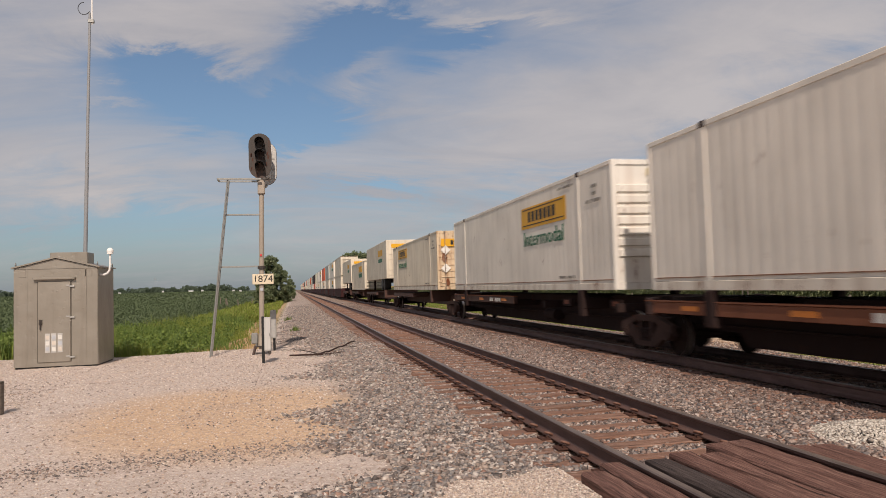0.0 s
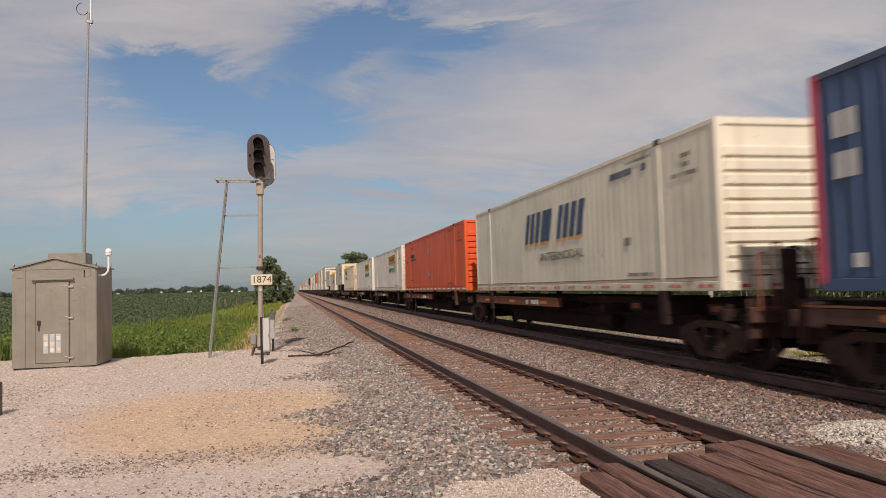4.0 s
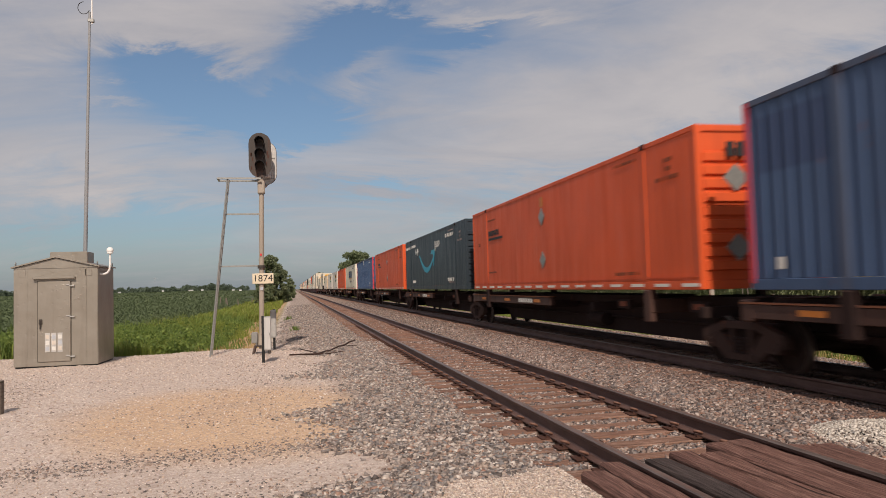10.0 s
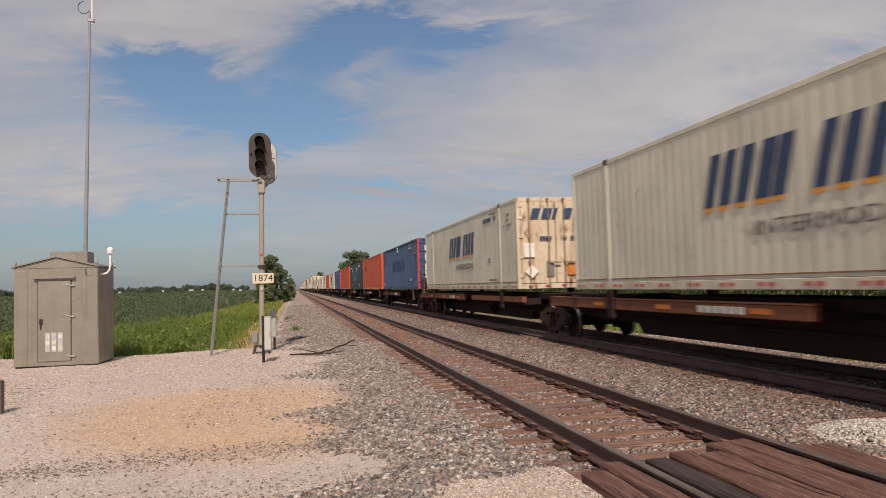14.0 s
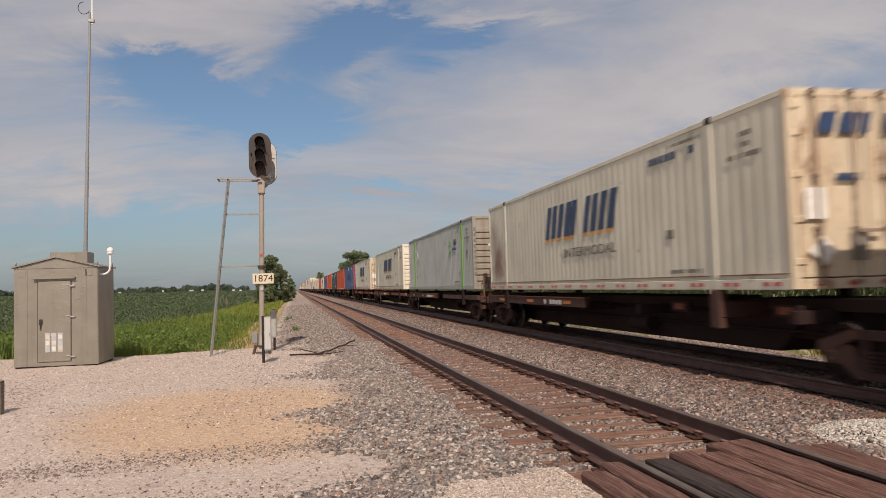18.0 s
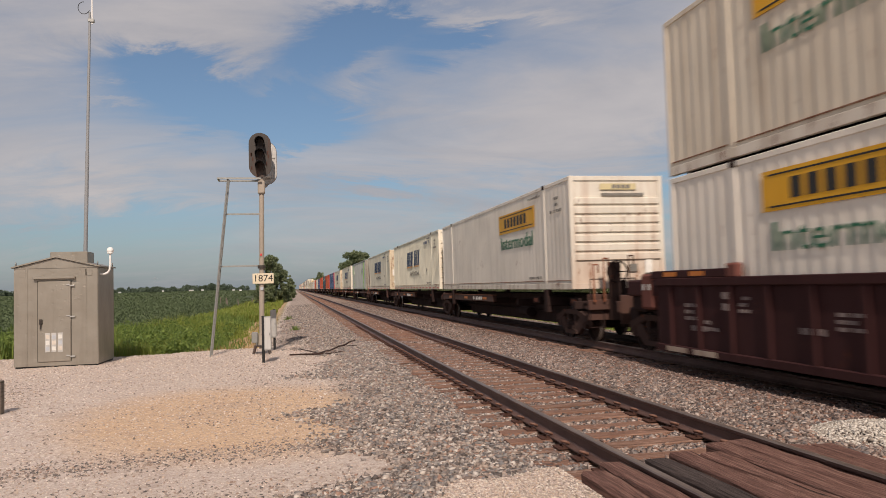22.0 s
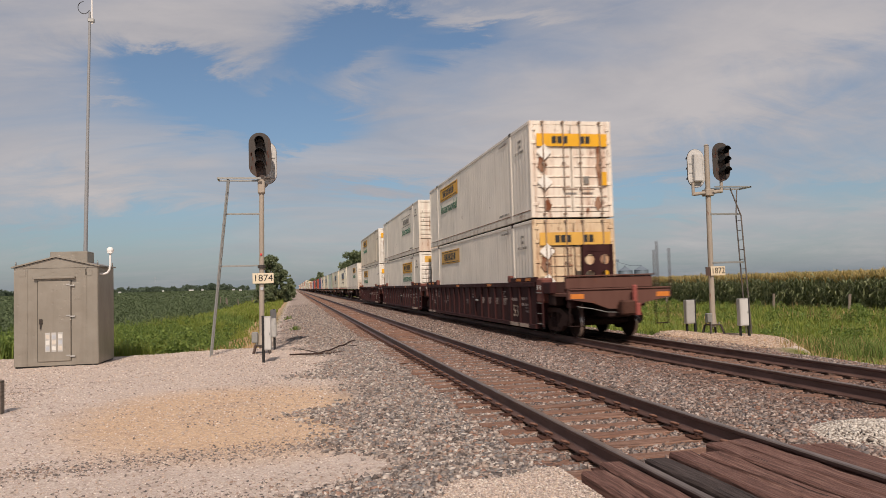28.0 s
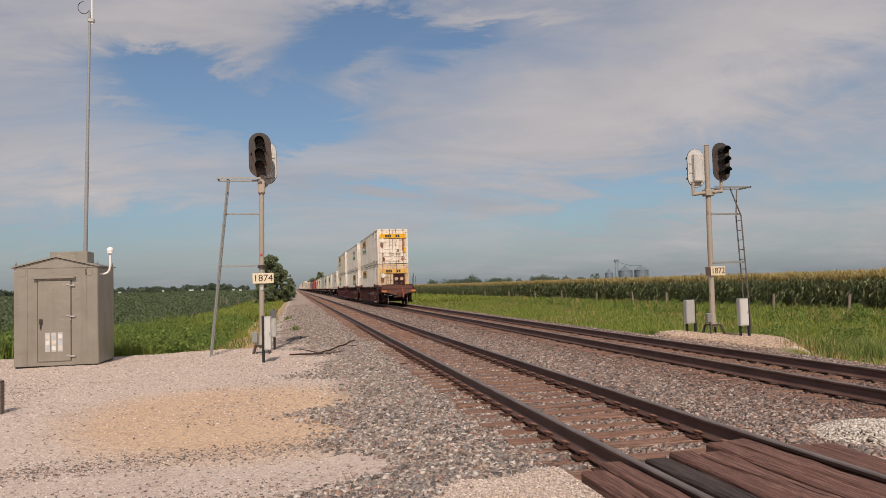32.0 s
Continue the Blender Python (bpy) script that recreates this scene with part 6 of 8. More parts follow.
# double stacks at the train's end
stack_door = white_carrier("shipping_container", "white container with yellow banners and closed doors in well car", True, True, True, False, 0.28, 0.010)
run(stack_door, START[15], WELL_Z)
run(white_carrier("shipping_container", "dusty off-white container with yellow banners stacked on another container", True, True, True, False, 0.28, 0.010, None, False, JB_TAN), START[15], WELL_Z + TALL + 0.05)
last_door = white_carrier("shipping_container", "white container with yellow banners and rust-stained doors in well car", True, True, True, True, 0.28, 0.010)
run(last_door, START[17], WELL_Z + TALL + 0.05)
run(white_carrier("shipping_container", "dingy white container with faded banner and tan-stained doors in well car", True, True, True, True, 0.28, 0.010, JB_LOWER, True), START[17], WELL_Z)
run(white_carrier("shipping_container", "white container with yellow banner and ribbed end in well car", False, False, True, False, 0.28, 0.010, end_banner=True), START[16], WELL_Z)
run(white_carrier("shipping_container", "white container with faded grey banner stacked on another container", False, False, False, True, 0.28, 0.010, JB_BURNT, streaks=((-0.66, 1.1, 1.9, 0.03),)), START[16], WELL_Z + TALL + 0.05)

ENDS = {3: "near", 4: "far", 8: "near", 9: "far", 11: "near", 12: "far", 14: "near"}
for i in range(15):
    gap_near = START[i] - HEADS[i + 1]
    gap_far = START[i - 1] - HEADS[i] if i else 3.95
    run(spine_car("pair" if ENDS.get(i) == "near" else "open", "pair" if ENDS.get(i) == "far" else "shared", 40 + i, min(gap_near, 2.7) if i == 14 else gap_near, gap_far), START[i])
run(well_car("shared", "pair"), START[15])
run(well_car("shared", "shared"), START[16])
run(well_car("end", "shared", True), START[17])

# ---------------------------------------------------------------- the train ahead
far_mesh = {}


def far_box(paint, banner):
    """A box far ahead: walls with posts, ribbed near end."""
    key = (paint.name, banner)
    if key not in far_mesh:
        bm = one_box(-HALF + 0.01, HALF - 0.01, 0.04, LONG, 0.02, TALL - 0.02, 0.01)
        for y in (0.06, 1.98, 14.17, 16.09):
            box(bm, -HALF - 0.004, HALF + 0.004, y - 0.06, y + 0.06, 0.0, TALL)
        for z in (0.0, TALL - 0.12):
            box(bm, -HALF - 0.004, HALF + 0.004, 0.0, LONG, z, z + 0.12)
        for i in range(7):
            box(bm, -HALF + 0.2, HALF - 0.2, 0.0, 0.05, 0.3 + i * 0.33, 0.42 + i * 0.33)
        far_mesh[key] = keep_mesh(bm, "body", paint)
    c = thing("shipping_container", "%s container far ahead on the train" % {"orange_container": "orange", "grey_container": "grey", "cream_container": "cream", "dark_green_container": "dark green", "worn_white_container": "white", "dusty_tan_white_container": "dusty white", "blue_container": "blue", "maroon_well_car": "dark red"}[paint.name],
              "shipping container", group="containers on the train")
    place(new("body", far_mesh[key]), c)
    if banner:
        for nm, z0, z1, mat in (("banner", 1.85, 2.45, YELLOW), ("lettering_band", 1.3, 1.7, LETTER_GREEN)):
            k2 = nm
            if k2 not in far_mesh:
                far_mesh[k2] = keep_mesh(one_box(-HALF - 0.016, -HALF, 2.9, 6.4, z0, z1), nm, mat)
            place(new(nm, far_mesh[k2]), c)
        if "end_banner" not in far_mesh:
            far_mesh["end_banner"] = keep_mesh(one_box(-0.9, 1.0, -0.012, 0.0, TALL - 0.7, TALL - 0.4), "end_banner", YELLOW)
        place(new("end_banner", far_mesh["end_banner"]), c)
    return c


def far_car(deep):
    c = thing("well_car" if deep else "spine_car", "railcar far ahead under its containers", "railcar", group="railcars of the train")
    if "well" not in far_mesh:
        bm = one_box(-1.42, 1.42, -0.6, LONG + 0.6, 0.2, 1.5, 0.02)
        box(bm, -0.9, 0.9, -1.6, LONG + 1.6, 0.9, 1.1)
        far_mesh["well"] = keep_mesh(bm, "well", WELL_RED)
        bm = one_box(-0.3, 0.3, -0.8, LONG + 0.8, 0.5, 1.0, 0.02)
        box(bm, -1.26, 1.26, 8, LONG + 0.3, 0.88, 1.1)
        box(bm, -1.3, 1.3, 1.8, 2.2, 0.7, 1.28)
        far_mesh["spine"] = keep_mesh(bm, "centre_beam", SILL_BROWN)
    place(new("well" if deep else "centre_beam", far_mesh["well" if deep else "spine"]), c)
    bogie(c, LONG + (1.75 if deep else 0.75), False)
    return c


def trailer(label):
    """A road trailer riding on a spine car; origin at its near end's foot on the deck."""
    c = thing("semi_trailer", label, "trailer", group="trailers on the train")
    bm = one_box(-HALF, HALF, 0.0, 15.0, 0.85, 3.80, 0.03)
    for i in range(6):
        box(bm, -HALF + 0.2, HALF - 0.2, -0.03, 0.02, 1.1 + i * 0.4, 1.2 + i * 0.4)
    part("body", bm, JB_TAN, c)
    slab("banner", 5.5, 2.5, 2.7, 3.2, YELLOW, c)
    slab("lettering_band", 5.3, 2.7, 2.2, 2.5, LETTER_GREEN, c)
    end_slab("banner", -0.9, 1.0, 3.2, 3.5, YELLOW, c, 0.05)
    for y in (2.0, 3.3):
        for s in (-1, 1):
            bm = bmesh.new()
            lathe(bm, [(s * 0.75, 0.5), (s * 1.25, 0.5)], 20)
            bmesh.ops.translate(bm, vec=(0, y, 0.5), verts=bm.verts[:])
            part("wheel", bm, RUBBER, c)
    for s in (-1, 1):
        part("landing_leg", one_box(s * 0.9 - 0.08, s * 0.9 + 0.08, 11.6, 11.8, 0.0, 0.86), STEEL_DARK, c)
    part("bogie_frame", one_box(-0.5, 0.5, 1.2, 4.2, 0.55, 0.86), STEEL_DARK, c)
    return c


run(white_carrier("shipping_container", "dingy white container with faded banner and rust-run doors on railcar", True, True, True, True, 0.28, 0.010, JB_LOWER, False, JB_TAN), 35.0, FLOOR_Z)     # the nearest box ahead
run(far_car(False), 35.0)
tr = trailer("white road trailer with yellow banner, riding on a spine railcar")
run(tr, 55.0, 1.30)
run(far_car(False), 54.6)
run(far_box(JB_TAN, True), 72.6, FLOOR_Z)
run(far_car(False), 72.6)
run(copy_thing(tr, Matrix()), 90.2, 1.30)
run(far_car(False), 90.0)
TOPS = [JB_TAN, JB_WHITE, GREY, ORANGE, JB_WHITE, JB_WHITE, CREAM, WELL_RED, GREEN, JB_WHITE, ORANGE, JB_WHITE]
BELOW = [JB_TAN, JB_WHITE, JB_TAN, JB_WHITE, CREAM, JB_WHITE, JB_WHITE, ORANGE, JB_WHITE, GREY, JB_WHITE, JB_WHITE]
for i in range(34):
    s = 109.5 + i * 19.8
    run(far_box(TOPS[i % 12], TOPS[i % 12] is JB_WHITE and i % 3 != 2), s, WELL_Z + TALL + 0.05)
    run(far_box(BELOW[i % 12], BELOW[i % 12] is JB_WHITE), s, WELL_Z)
    run(far_car(True), s)


# ---------------------------------------------------------------- equipment cabinet on the pad
LABEL_TAN = plain("tan_print", lin(196, 186, 174), 0.6)
GAP_GREY = plain("shaded_door_joint", lin(84, 78, 70), 0.7)
NOTICE_GREY = plain("faded_notice", lin(176, 174, 170), 0.5)
LABEL_BLUE = plain("pale_blue_print", lin(172, 176, 182), 0.6)


def equipment_cabinet():
    x0, x1, y0, y1, zb, zt = -6.86, -4.90, 19.95, 21.60, -0.26, 2.24
    c = thing("equipment_cabinet", "beige sheet-metal trackside equipment cabinet on pale gravel", "equipment cabinet")
    mid = (x0 + x1) / 2
    bm = bmesh.new()
    prism(bm, [(x0, zb + 0.035), (x1, zb + 0.035), (x1, zt), (mid, zt + 0.24), (x0, zt)], y0, y1, "y")
    bmesh.ops.bevel(bm, geom=[e for e in bm.edges if abs(e.verts[0].co.z - e.verts[1].co.z) > 2], offset=0.015, segments=2, affect="EDGES")
    part("body", bm, CABINET_MAT, c)
    for s, xa in ((-1, x0), (1, x1)):
        bm = bmesh.new()
        e = 0.05 * s
        prism(bm, [(mid, zt + 0.255), (xa + e, zt - 0.005), (xa + e, zt + 0.03), (mid, zt + 0.29)], y0 - 0.05, y1 + 0.05, "y")
        part("roof_sheet", bm, CABINET_MAT, c)
    part("roof_vent", one_box(mid - 0.28, mid + 0.62, y0 + 0.45, y0 + 1.1, zt + 0.12, zt + 0.42, 0.015), CABINET_MAT, c)
    for x in (x0 + 0.03, x1 - 0.02):
        for y in (y0 + 0.05, y1 - 0.05):
            pts = [(x, y + 0.03 * math.sin(a), zt + 0.09 + 0.055 * math.cos(a)) for a in np.linspace(0, 6.28, 12)[:-1]]
            part("lifting_eye", tube(pts, 0.012, 6, True), GALV, c)
    # front: frame lines, panels, door
    f = y0 - 0.001
    part("frame_strip", one_box(x0 + 0.02, x1 - 0.02, f - 0.012, f, zt - 0.015, zt + 0.01), CABINET_MAT, c)
    for x in (x0 + 0.20, x1 - 0.22):
        part("corner_plate", one_box(x - 0.08, x + 0.08, f - 0.008, f, zt - 0.22, zt - 0.05, 0.002), CABINET_MAT, c)
    for x in (x0 + 0.30, x1 - 0.28):
        part("seam", one_box(x - 0.012, x + 0.012, f - 0.008, f, zb + 0.05, zt - 0.02), CABINET_MAT, c)
    dx0, dx1, dz0, dz1 = -6.30, -5.54, -0.12, 1.90
    door = part("door", one_box(dx0, dx1, f - 0.028, f, dz0, dz1, 0.008), CABINET_MAT, c)
    rng = random.Random(2)
    for i in range(26):
        x, z = rng.uniform(dx0 + 0.05, dx1 + 0.35), rng.uniform(0.5, dz1 - 0.1)
        bm = bmesh.new()
        bmesh.ops.create_uvsphere(bm, u_segments=8, v_segments=5, radius=0.02, matrix=Matrix.Translation((x, f - (0.028 if x < dx1 else 0.0), z)) @ Matrix.Diagonal((1.2, 0.25, 0.7, 1)))
        part("dent", bm, CABINET_MAT, door)
    part("door_gap", one_box(dx0 - 0.02, dx0 - 0.004, f - 0.004, f, dz0, dz1), GAP_GREY, c)
    part("door_gap", one_box(dx1 + 0.004, dx1 + 0.02, f - 0.004, f, dz0, dz1), GAP_GREY, c)
    part("rain_hood", one_box(dx0 - 0.10, dx1 + 0.12, f - 0.10, f, dz1 + 0.05, dz1 + 0.105, 0.01), CABINET_MAT, c)
    for z in (0.0, 1.0, 1.78):
        bm = one_box(dx1 - 0.10, dx1 - 0.01, f - 0.045, f - 0.026, z, z + 0.032, 0.006)
        box(bm, dx1 - 0.02, dx1 + 0.10, f - 0.045, f - 0.002, z - 0.028, z + 0.010, 0.006)
        part("hinge", bm, ALU, door)
    bm = one_box(dx0 + 0.03, dx0 + 0.11, f - 0.055, f - 0.028, 0.82, 0.95, 0.01)
    box(bm, dx0 + 0.055, dx0 + 0.085, f - 0.075, f - 0.05, 0.70, 0.92, 0.008)
    part("door_handle", bm, BLACK_SIGNAL, door)
    for i in range(3):
        x = dx0 + 0.17 + i * 0.145
        sheet = part("notice", one_box(x, x + 0.115, f - 0.033, f - 0.029, 0.12, 0.60), NOTICE_GREY, door, "faded grey printed notice")
        for k in range(3):
            part("print_block", one_box(x + 0.015, x + 0.10, f - 0.036, f - 0.033, 0.16 + k * 0.145, 0.26 + k * 0.145), (LABEL_BLUE, PALE, LABEL_TAN)[(i + k) % 3], sheet)
    # black inset block added as the shadowed gap under the body
    part("skirt", one_box(x0 + 0.03, x1 - 0.03, y0 + 0.03, y1 - 0.03, zb - 0.05, zb + 0.04), BLACK_DEEP, c)
    # side door outline
    part("side_seam", one_box(x1, x1 + 0.006, y0 + 0.03, y1 - 0.03, zt - 0.05, zt - 0.03), CABINET_MAT, c)
    # bent conduit with a white dome
    arm = part("antenna_arm", tube([(x1 - 0.02, y0 + 0.2, 2.06), (x1 + 0.10, y0 + 0.2, 2.05), (x1 + 0.18, y0 + 0.2, 2.08), (x1 + 0.235, y0 + 0.2, 2.16), (x1 + 0.25, y0 + 0.2, 2.30), (x1 + 0.25, y0 + 0.2, 2.60)], 0.028, 10), WHITE_PAINT, c, "bent white conduit")
    bm = bmesh.new()
    bmesh.ops.create_uvsphere(bm, u_segments=16, v_segments=10, radius=0.085, matrix=Matrix.Translation((x1 + 0.25, y0 + 0.2, 2.66)))
    rod(bm, (x1 + 0.25, y0 + 0.2, 2.58), (x1 + 0.25, y0 + 0.2, 2.65), 0.075, 14)
    part("dome", bm, WHITE_PAINT, arm, "white antenna dome")


equipment_cabinet()


MAST_GREY = plain("dull_grey_mast", lin(140, 142, 144), 0.55, 0.2, 0.03, 2.0)


def radio_mast():
    c = thing("radio_mast", "tall thin galvanised radio mast behind the cabinet", "antenna mast")
    a, b = Vector((-5.90, 22.4, -0.5)), Vector((-5.68, 22.4, 9.75))
    k = 0.6
    part("pole", one_rod(a, a.lerp(b, k), 0.062, 12, 0.052), MAST_GREY, c)
    part("pole", one_rod(a.lerp(b, k - 0.01), b, 0.046, 12, 0.034), MAST_GREY, c)
    part("antenna", one_rod(b - Vector((-0.06, 0, 0.35)), b + Vector((0.06, 0, 1.5)), 0.02, 8), WHITE_PAINT, c)
    part("clamp", one_box(b.x - 0.05, b.x + 0.12, b.y - 0.05, b.y + 0.05, b.z - 0.3, b.z - 0.2, 0.01), GALV, c)
    cx, cz = b.x - 0.16, b.z + 0.12
    pts = [(cx + 0.16 * math.cos(t), b.y, cz + 0.18 * math.sin(t)) for t in np.linspace(1.6, 5.9, 16)]
    part("cable_loop", tube(pts, 0.010, 6), BLACK_DEEP, c)


radio_mast()


# ---------------------------------------------------------------- signals
DULL_WHITE = painted("dull_white_paint", lin(186, 184, 180), grime=0.4, rough=0.6)


def stadium(bm, w, h, y0, y1, n=12):
    """A board with round ends, in the xz plane, centred on the origin."""
    r = w / 2
    pts = [(r * math.cos(a), h / 2 - r + r * math.sin(a)) for a in np.linspace(0, math.pi, n)]
    pts += [(r * math.cos(a), -h / 2 + r + r * math.sin(a)) for a in np.linspace(math.pi, 2 * math.pi, n)]
    prism(bm, pts, y0, y1, "y")


def signal_head(parent, m):
    """A three-lamp head that looks along -y; m places its middle."""
    bm = bmesh.new()
    stadium(bm, 0.62, 1.28, -0.012, 0.012)
    head = part("backboard", bm, BLACK_SIGNAL, parent, "weathered black backboard with peeling paint", m)
    bm = bmesh.new()
    stadium(bm, 0.60, 1.26, 0.014, 0.020)
    part("back_face", bm, DULL_WHITE, head, "white painted back")
    bm = one_box(-0.15, 0.15, 0.02, 0.20, -0.46, 0.46, 0.03)
    part("lamp_case", bm, DULL_WHITE, head, "white lamp case")
    for z in (-0.30, 0.0, 0.30):
        part("case_bar", one_box(-0.26, 0.26, 0.02, 0.035, z - 0.16, z - 0.145), GALV, head)
    for z in (-0.34, 0.0, 0.34):
        bm = bmesh.new()
        n, r = 20, 0.135
        for i in range(n):
            a0, a1 = radians(-40 + 260 * i / n), radians(-40 + 260 * (i + 1) / n)
            d0, d1 = (0.40 if 0.15 < (i / n) < 0.85 else 0.26), (0.40 if 0.15 < ((i + 1) / n) < 0.85 else 0.26)
            q = []
            for a, d in ((a0, d0), (a1, d1)):
                for rr in (r, r - 0.008):
                    q.append(((rr * math.cos(a), -0.01, z + rr * math.sin(a)), (rr * math.cos(a), -d, z + rr * math.sin(a))))
            v = [bm.verts.new(p) for pair in q for p in pair]
            for f in ((0, 1, 5, 4), (2, 6, 7, 3), (1, 3, 7, 5)):
                bm.faces.new([v[k] for k in f])
        bmesh.ops.remove_doubles(bm, verts=bm.verts[:], dist=0.0005)
        part("visor", bm, BLACK_DEEP, head, "black lamp hood")
        part("lens", one_rod((0, -0.02, z), (0, -0.012, z), 0.118, 20), LENS, head, "dark unlit lens")
        bm = bmesh.new()
        lathe(bm, [(0.0, 0.155), (0.012, 0.155), (0.014, 0.125)], 24)
        bmesh.ops.rotate(bm, matrix=Matrix.Rotation(radians(-90), 3, "Z"), verts=bm.verts[:])
        bmesh.ops.translate(bm, vec=(0, -0.012, z), verts=bm.verts[:])
        part("lens_ring", bm, BLACK_SIGNAL, head)
    rng = random.Random(int(m.translation.x * 10))
    for i in range(7):
        x, z = rng.choice((-1, 1)) * rng.uniform(0.17, 0.26), rng.uniform(-0.45, 0.45)
        part("rust_scar", one_box(x - 0.02, x + 0.02, -0.0145, -0.012, z - 0.05, z + 0.05), STEEL_RUST, head)
    return head


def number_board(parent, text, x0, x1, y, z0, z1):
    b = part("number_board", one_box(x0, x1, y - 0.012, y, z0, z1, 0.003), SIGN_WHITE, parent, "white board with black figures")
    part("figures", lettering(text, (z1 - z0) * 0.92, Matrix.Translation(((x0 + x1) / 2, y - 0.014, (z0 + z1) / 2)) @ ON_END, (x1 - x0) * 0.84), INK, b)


def relay_box(parent, x, y, z0, z1, w, post_z, lit):
    b = part("relay_box", one_box(x - w, x + w, y - 0.09, y + 0.09, z0, z1, 0.012), ALU, parent, "small aluminium relay box")
    # lit: a whiter lid paint imitates the sunlit front
    part("box_lid", one_box(x - w + 0.015, x + w - 0.015, y - 0.10, y - 0.088, z0 + 0.03, z1 - 0.03, 0.004), DULL_WHITE if lit else ALU, b)
    part("box_lock", one_box(x + w - 0.05, x + w - 0.025, y - 0.115, y - 0.10, (z0 + z1) / 2 - 0.04, (z0 + z1) / 2 + 0.02), GALV, b)
    return b


def mast_foot(parent, x, y, z):
    """Stool of angle legs with a bolted flange and a split collar."""
    part("flange", one_box(x - 0.19, x + 0.19, y - 0.19, y + 0.19, z + 0.26, z + 0.30, 0.006), BLACK_SIGNAL, parent)
    for sx in (-1, 1):
        for sy in (-1, 1):
            part("foot_leg", one_rod((x + sx * 0.17, y + sy * 0.17, z + 0.27), (x + sx * 0.28, y + sy * 0.28, z - 0.15), 0.035, 6), BLACK_SIGNAL, parent)
            part("bolt", one_rod((x + sx * 0.14, y + sy * 0.14, z + 0.30), (x + sx * 0.14, y + sy * 0.14, z + 0.37), 0.022, 6), GALV, parent)
    part("junction_case", one_box(x - 0.27, x - 0.10, y - 0.16, y + 0.02, z + 0.36, z + 0.66, 0.02), GALV, parent)
    part("collar", one_rod((x, y, z + 0.30), (x, y, z + 0.62), 0.12, 14, 0.095), MAST_MAT, parent)


LADDER_DARK = plain("weathered_ladder_steel", lin(104, 96, 90), 0.7, 0.3, 0.2, 10.0)


def signal_near():
    c = thing("railway_signal", "three-lamp railway signal on a tan steel mast with ladder", "railway signal", group="signals beside the tracks")
    x, y, z = -0.90, 21.2, -0.32
    part("mast", one_rod((x - 0.02, y, z + 0.2), (x + 0.05, y, 4.70), 0.072, 16, 0.068), MAST_MAT, c)
    mast_foot(c, x - 0.02, y, z)
    part("cap_bracket", one_box(x - 0.06, x + 0.14, y - 0.12, y + 0.12, 4.25, 4.62, 0.03), MAST_MAT, c)
    signal_head(c, pose(x + 0.02, y - 0.10, 5.35))
    signal_head(c, pose(x + 0.16, y + 0.55, 5.23, 0, 0, 180))
    part("back_arm", one_rod((x + 0.04, y, 4.40), (x + 0.16, y + 0.55, 4.58), 0.045, 10), MAST_MAT, c)
    # ladder and its stays
    for d in (-0.20, 0.20):
        part("ladder_stile", one_rod((-2.30, y + d, -0.35), (-1.76, y + d, 4.68), 0.024, 8), GALV, c)
    for i in range(15):
        t = 0.06 + i * 0.062
        part("ladder_rung", one_rod((-2.30 + 0.54 * t, y - 0.2, -0.35 + 5.03 * t), (-2.30 + 0.54 * t, y + 0.2, -0.35 + 5.03 * t), 0.011, 6), GALV, c)
    for zz, xl in ((2.21, -2.02), (3.68, -1.86)):
        part("stay", one_box(xl, x + 0.02, y - 0.03, y + 0.03, zz - 0.022, zz + 0.022, 0.004), GALV, c)
    for d in (-0.24, 0.24):
        part("platform_rail", one_box(-2.03, x + 0.05, y + d - 0.02, y + d + 0.02, 4.64, 4.69, 0.004), GALV, c)
    part("platform_end", one_box(-2.05, -2.01, y - 0.26, y + 0.26, 4.64, 4.69, 0.004), GALV, c)
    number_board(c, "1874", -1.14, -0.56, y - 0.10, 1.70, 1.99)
    part("sticker", one_box(x - 0.02, x + 0.035, y - 0.092, y - 0.082, 2.49, 2.55), RED_STICKER, c)
    part("tag_plate", one_box(x - 0.03, x + 0.05, y - 0.094, y - 0.084, 1.52, 1.60), LABEL_BLUE, c)
    part("band", one_rod((x + 0.01, y, 2.13), (x + 0.01, y, 2.22), 0.11, 14), BLACK_SIGNAL, c)


signal_near()


def box_post(x, y, z0, z1, w, ground, name_label, lit=True, post_dx=-0.10):
    c = thing("relay_post", name_label, "relay box")
    part("post", one_box(x + post_dx - 0.035, x + post_dx + 0.035, y - 0.02, y + 0.05, ground, z1 + 0.02, 0.006), BLACK_DEEP, c)
    if w > 0.12:
        part("post", one_box(x - 0.10, x - 0.04, y + 0.02, y + 0.08, ground, z0 + 0.02, 0.006), BLACK_DEEP, c)
    relay_box(c, x, y, z0, z1, w, ground, lit)


box_post(-0.66, 18.6, 0.03, 0.86, 0.085, -0.34, "slim white relay box on a dark steel post", True, -0.11)
box_post(-0.62, 22.3, 0.10, 0.92, 0.085, -0.36, "slim grey relay box on a steel post", False, 0.02)


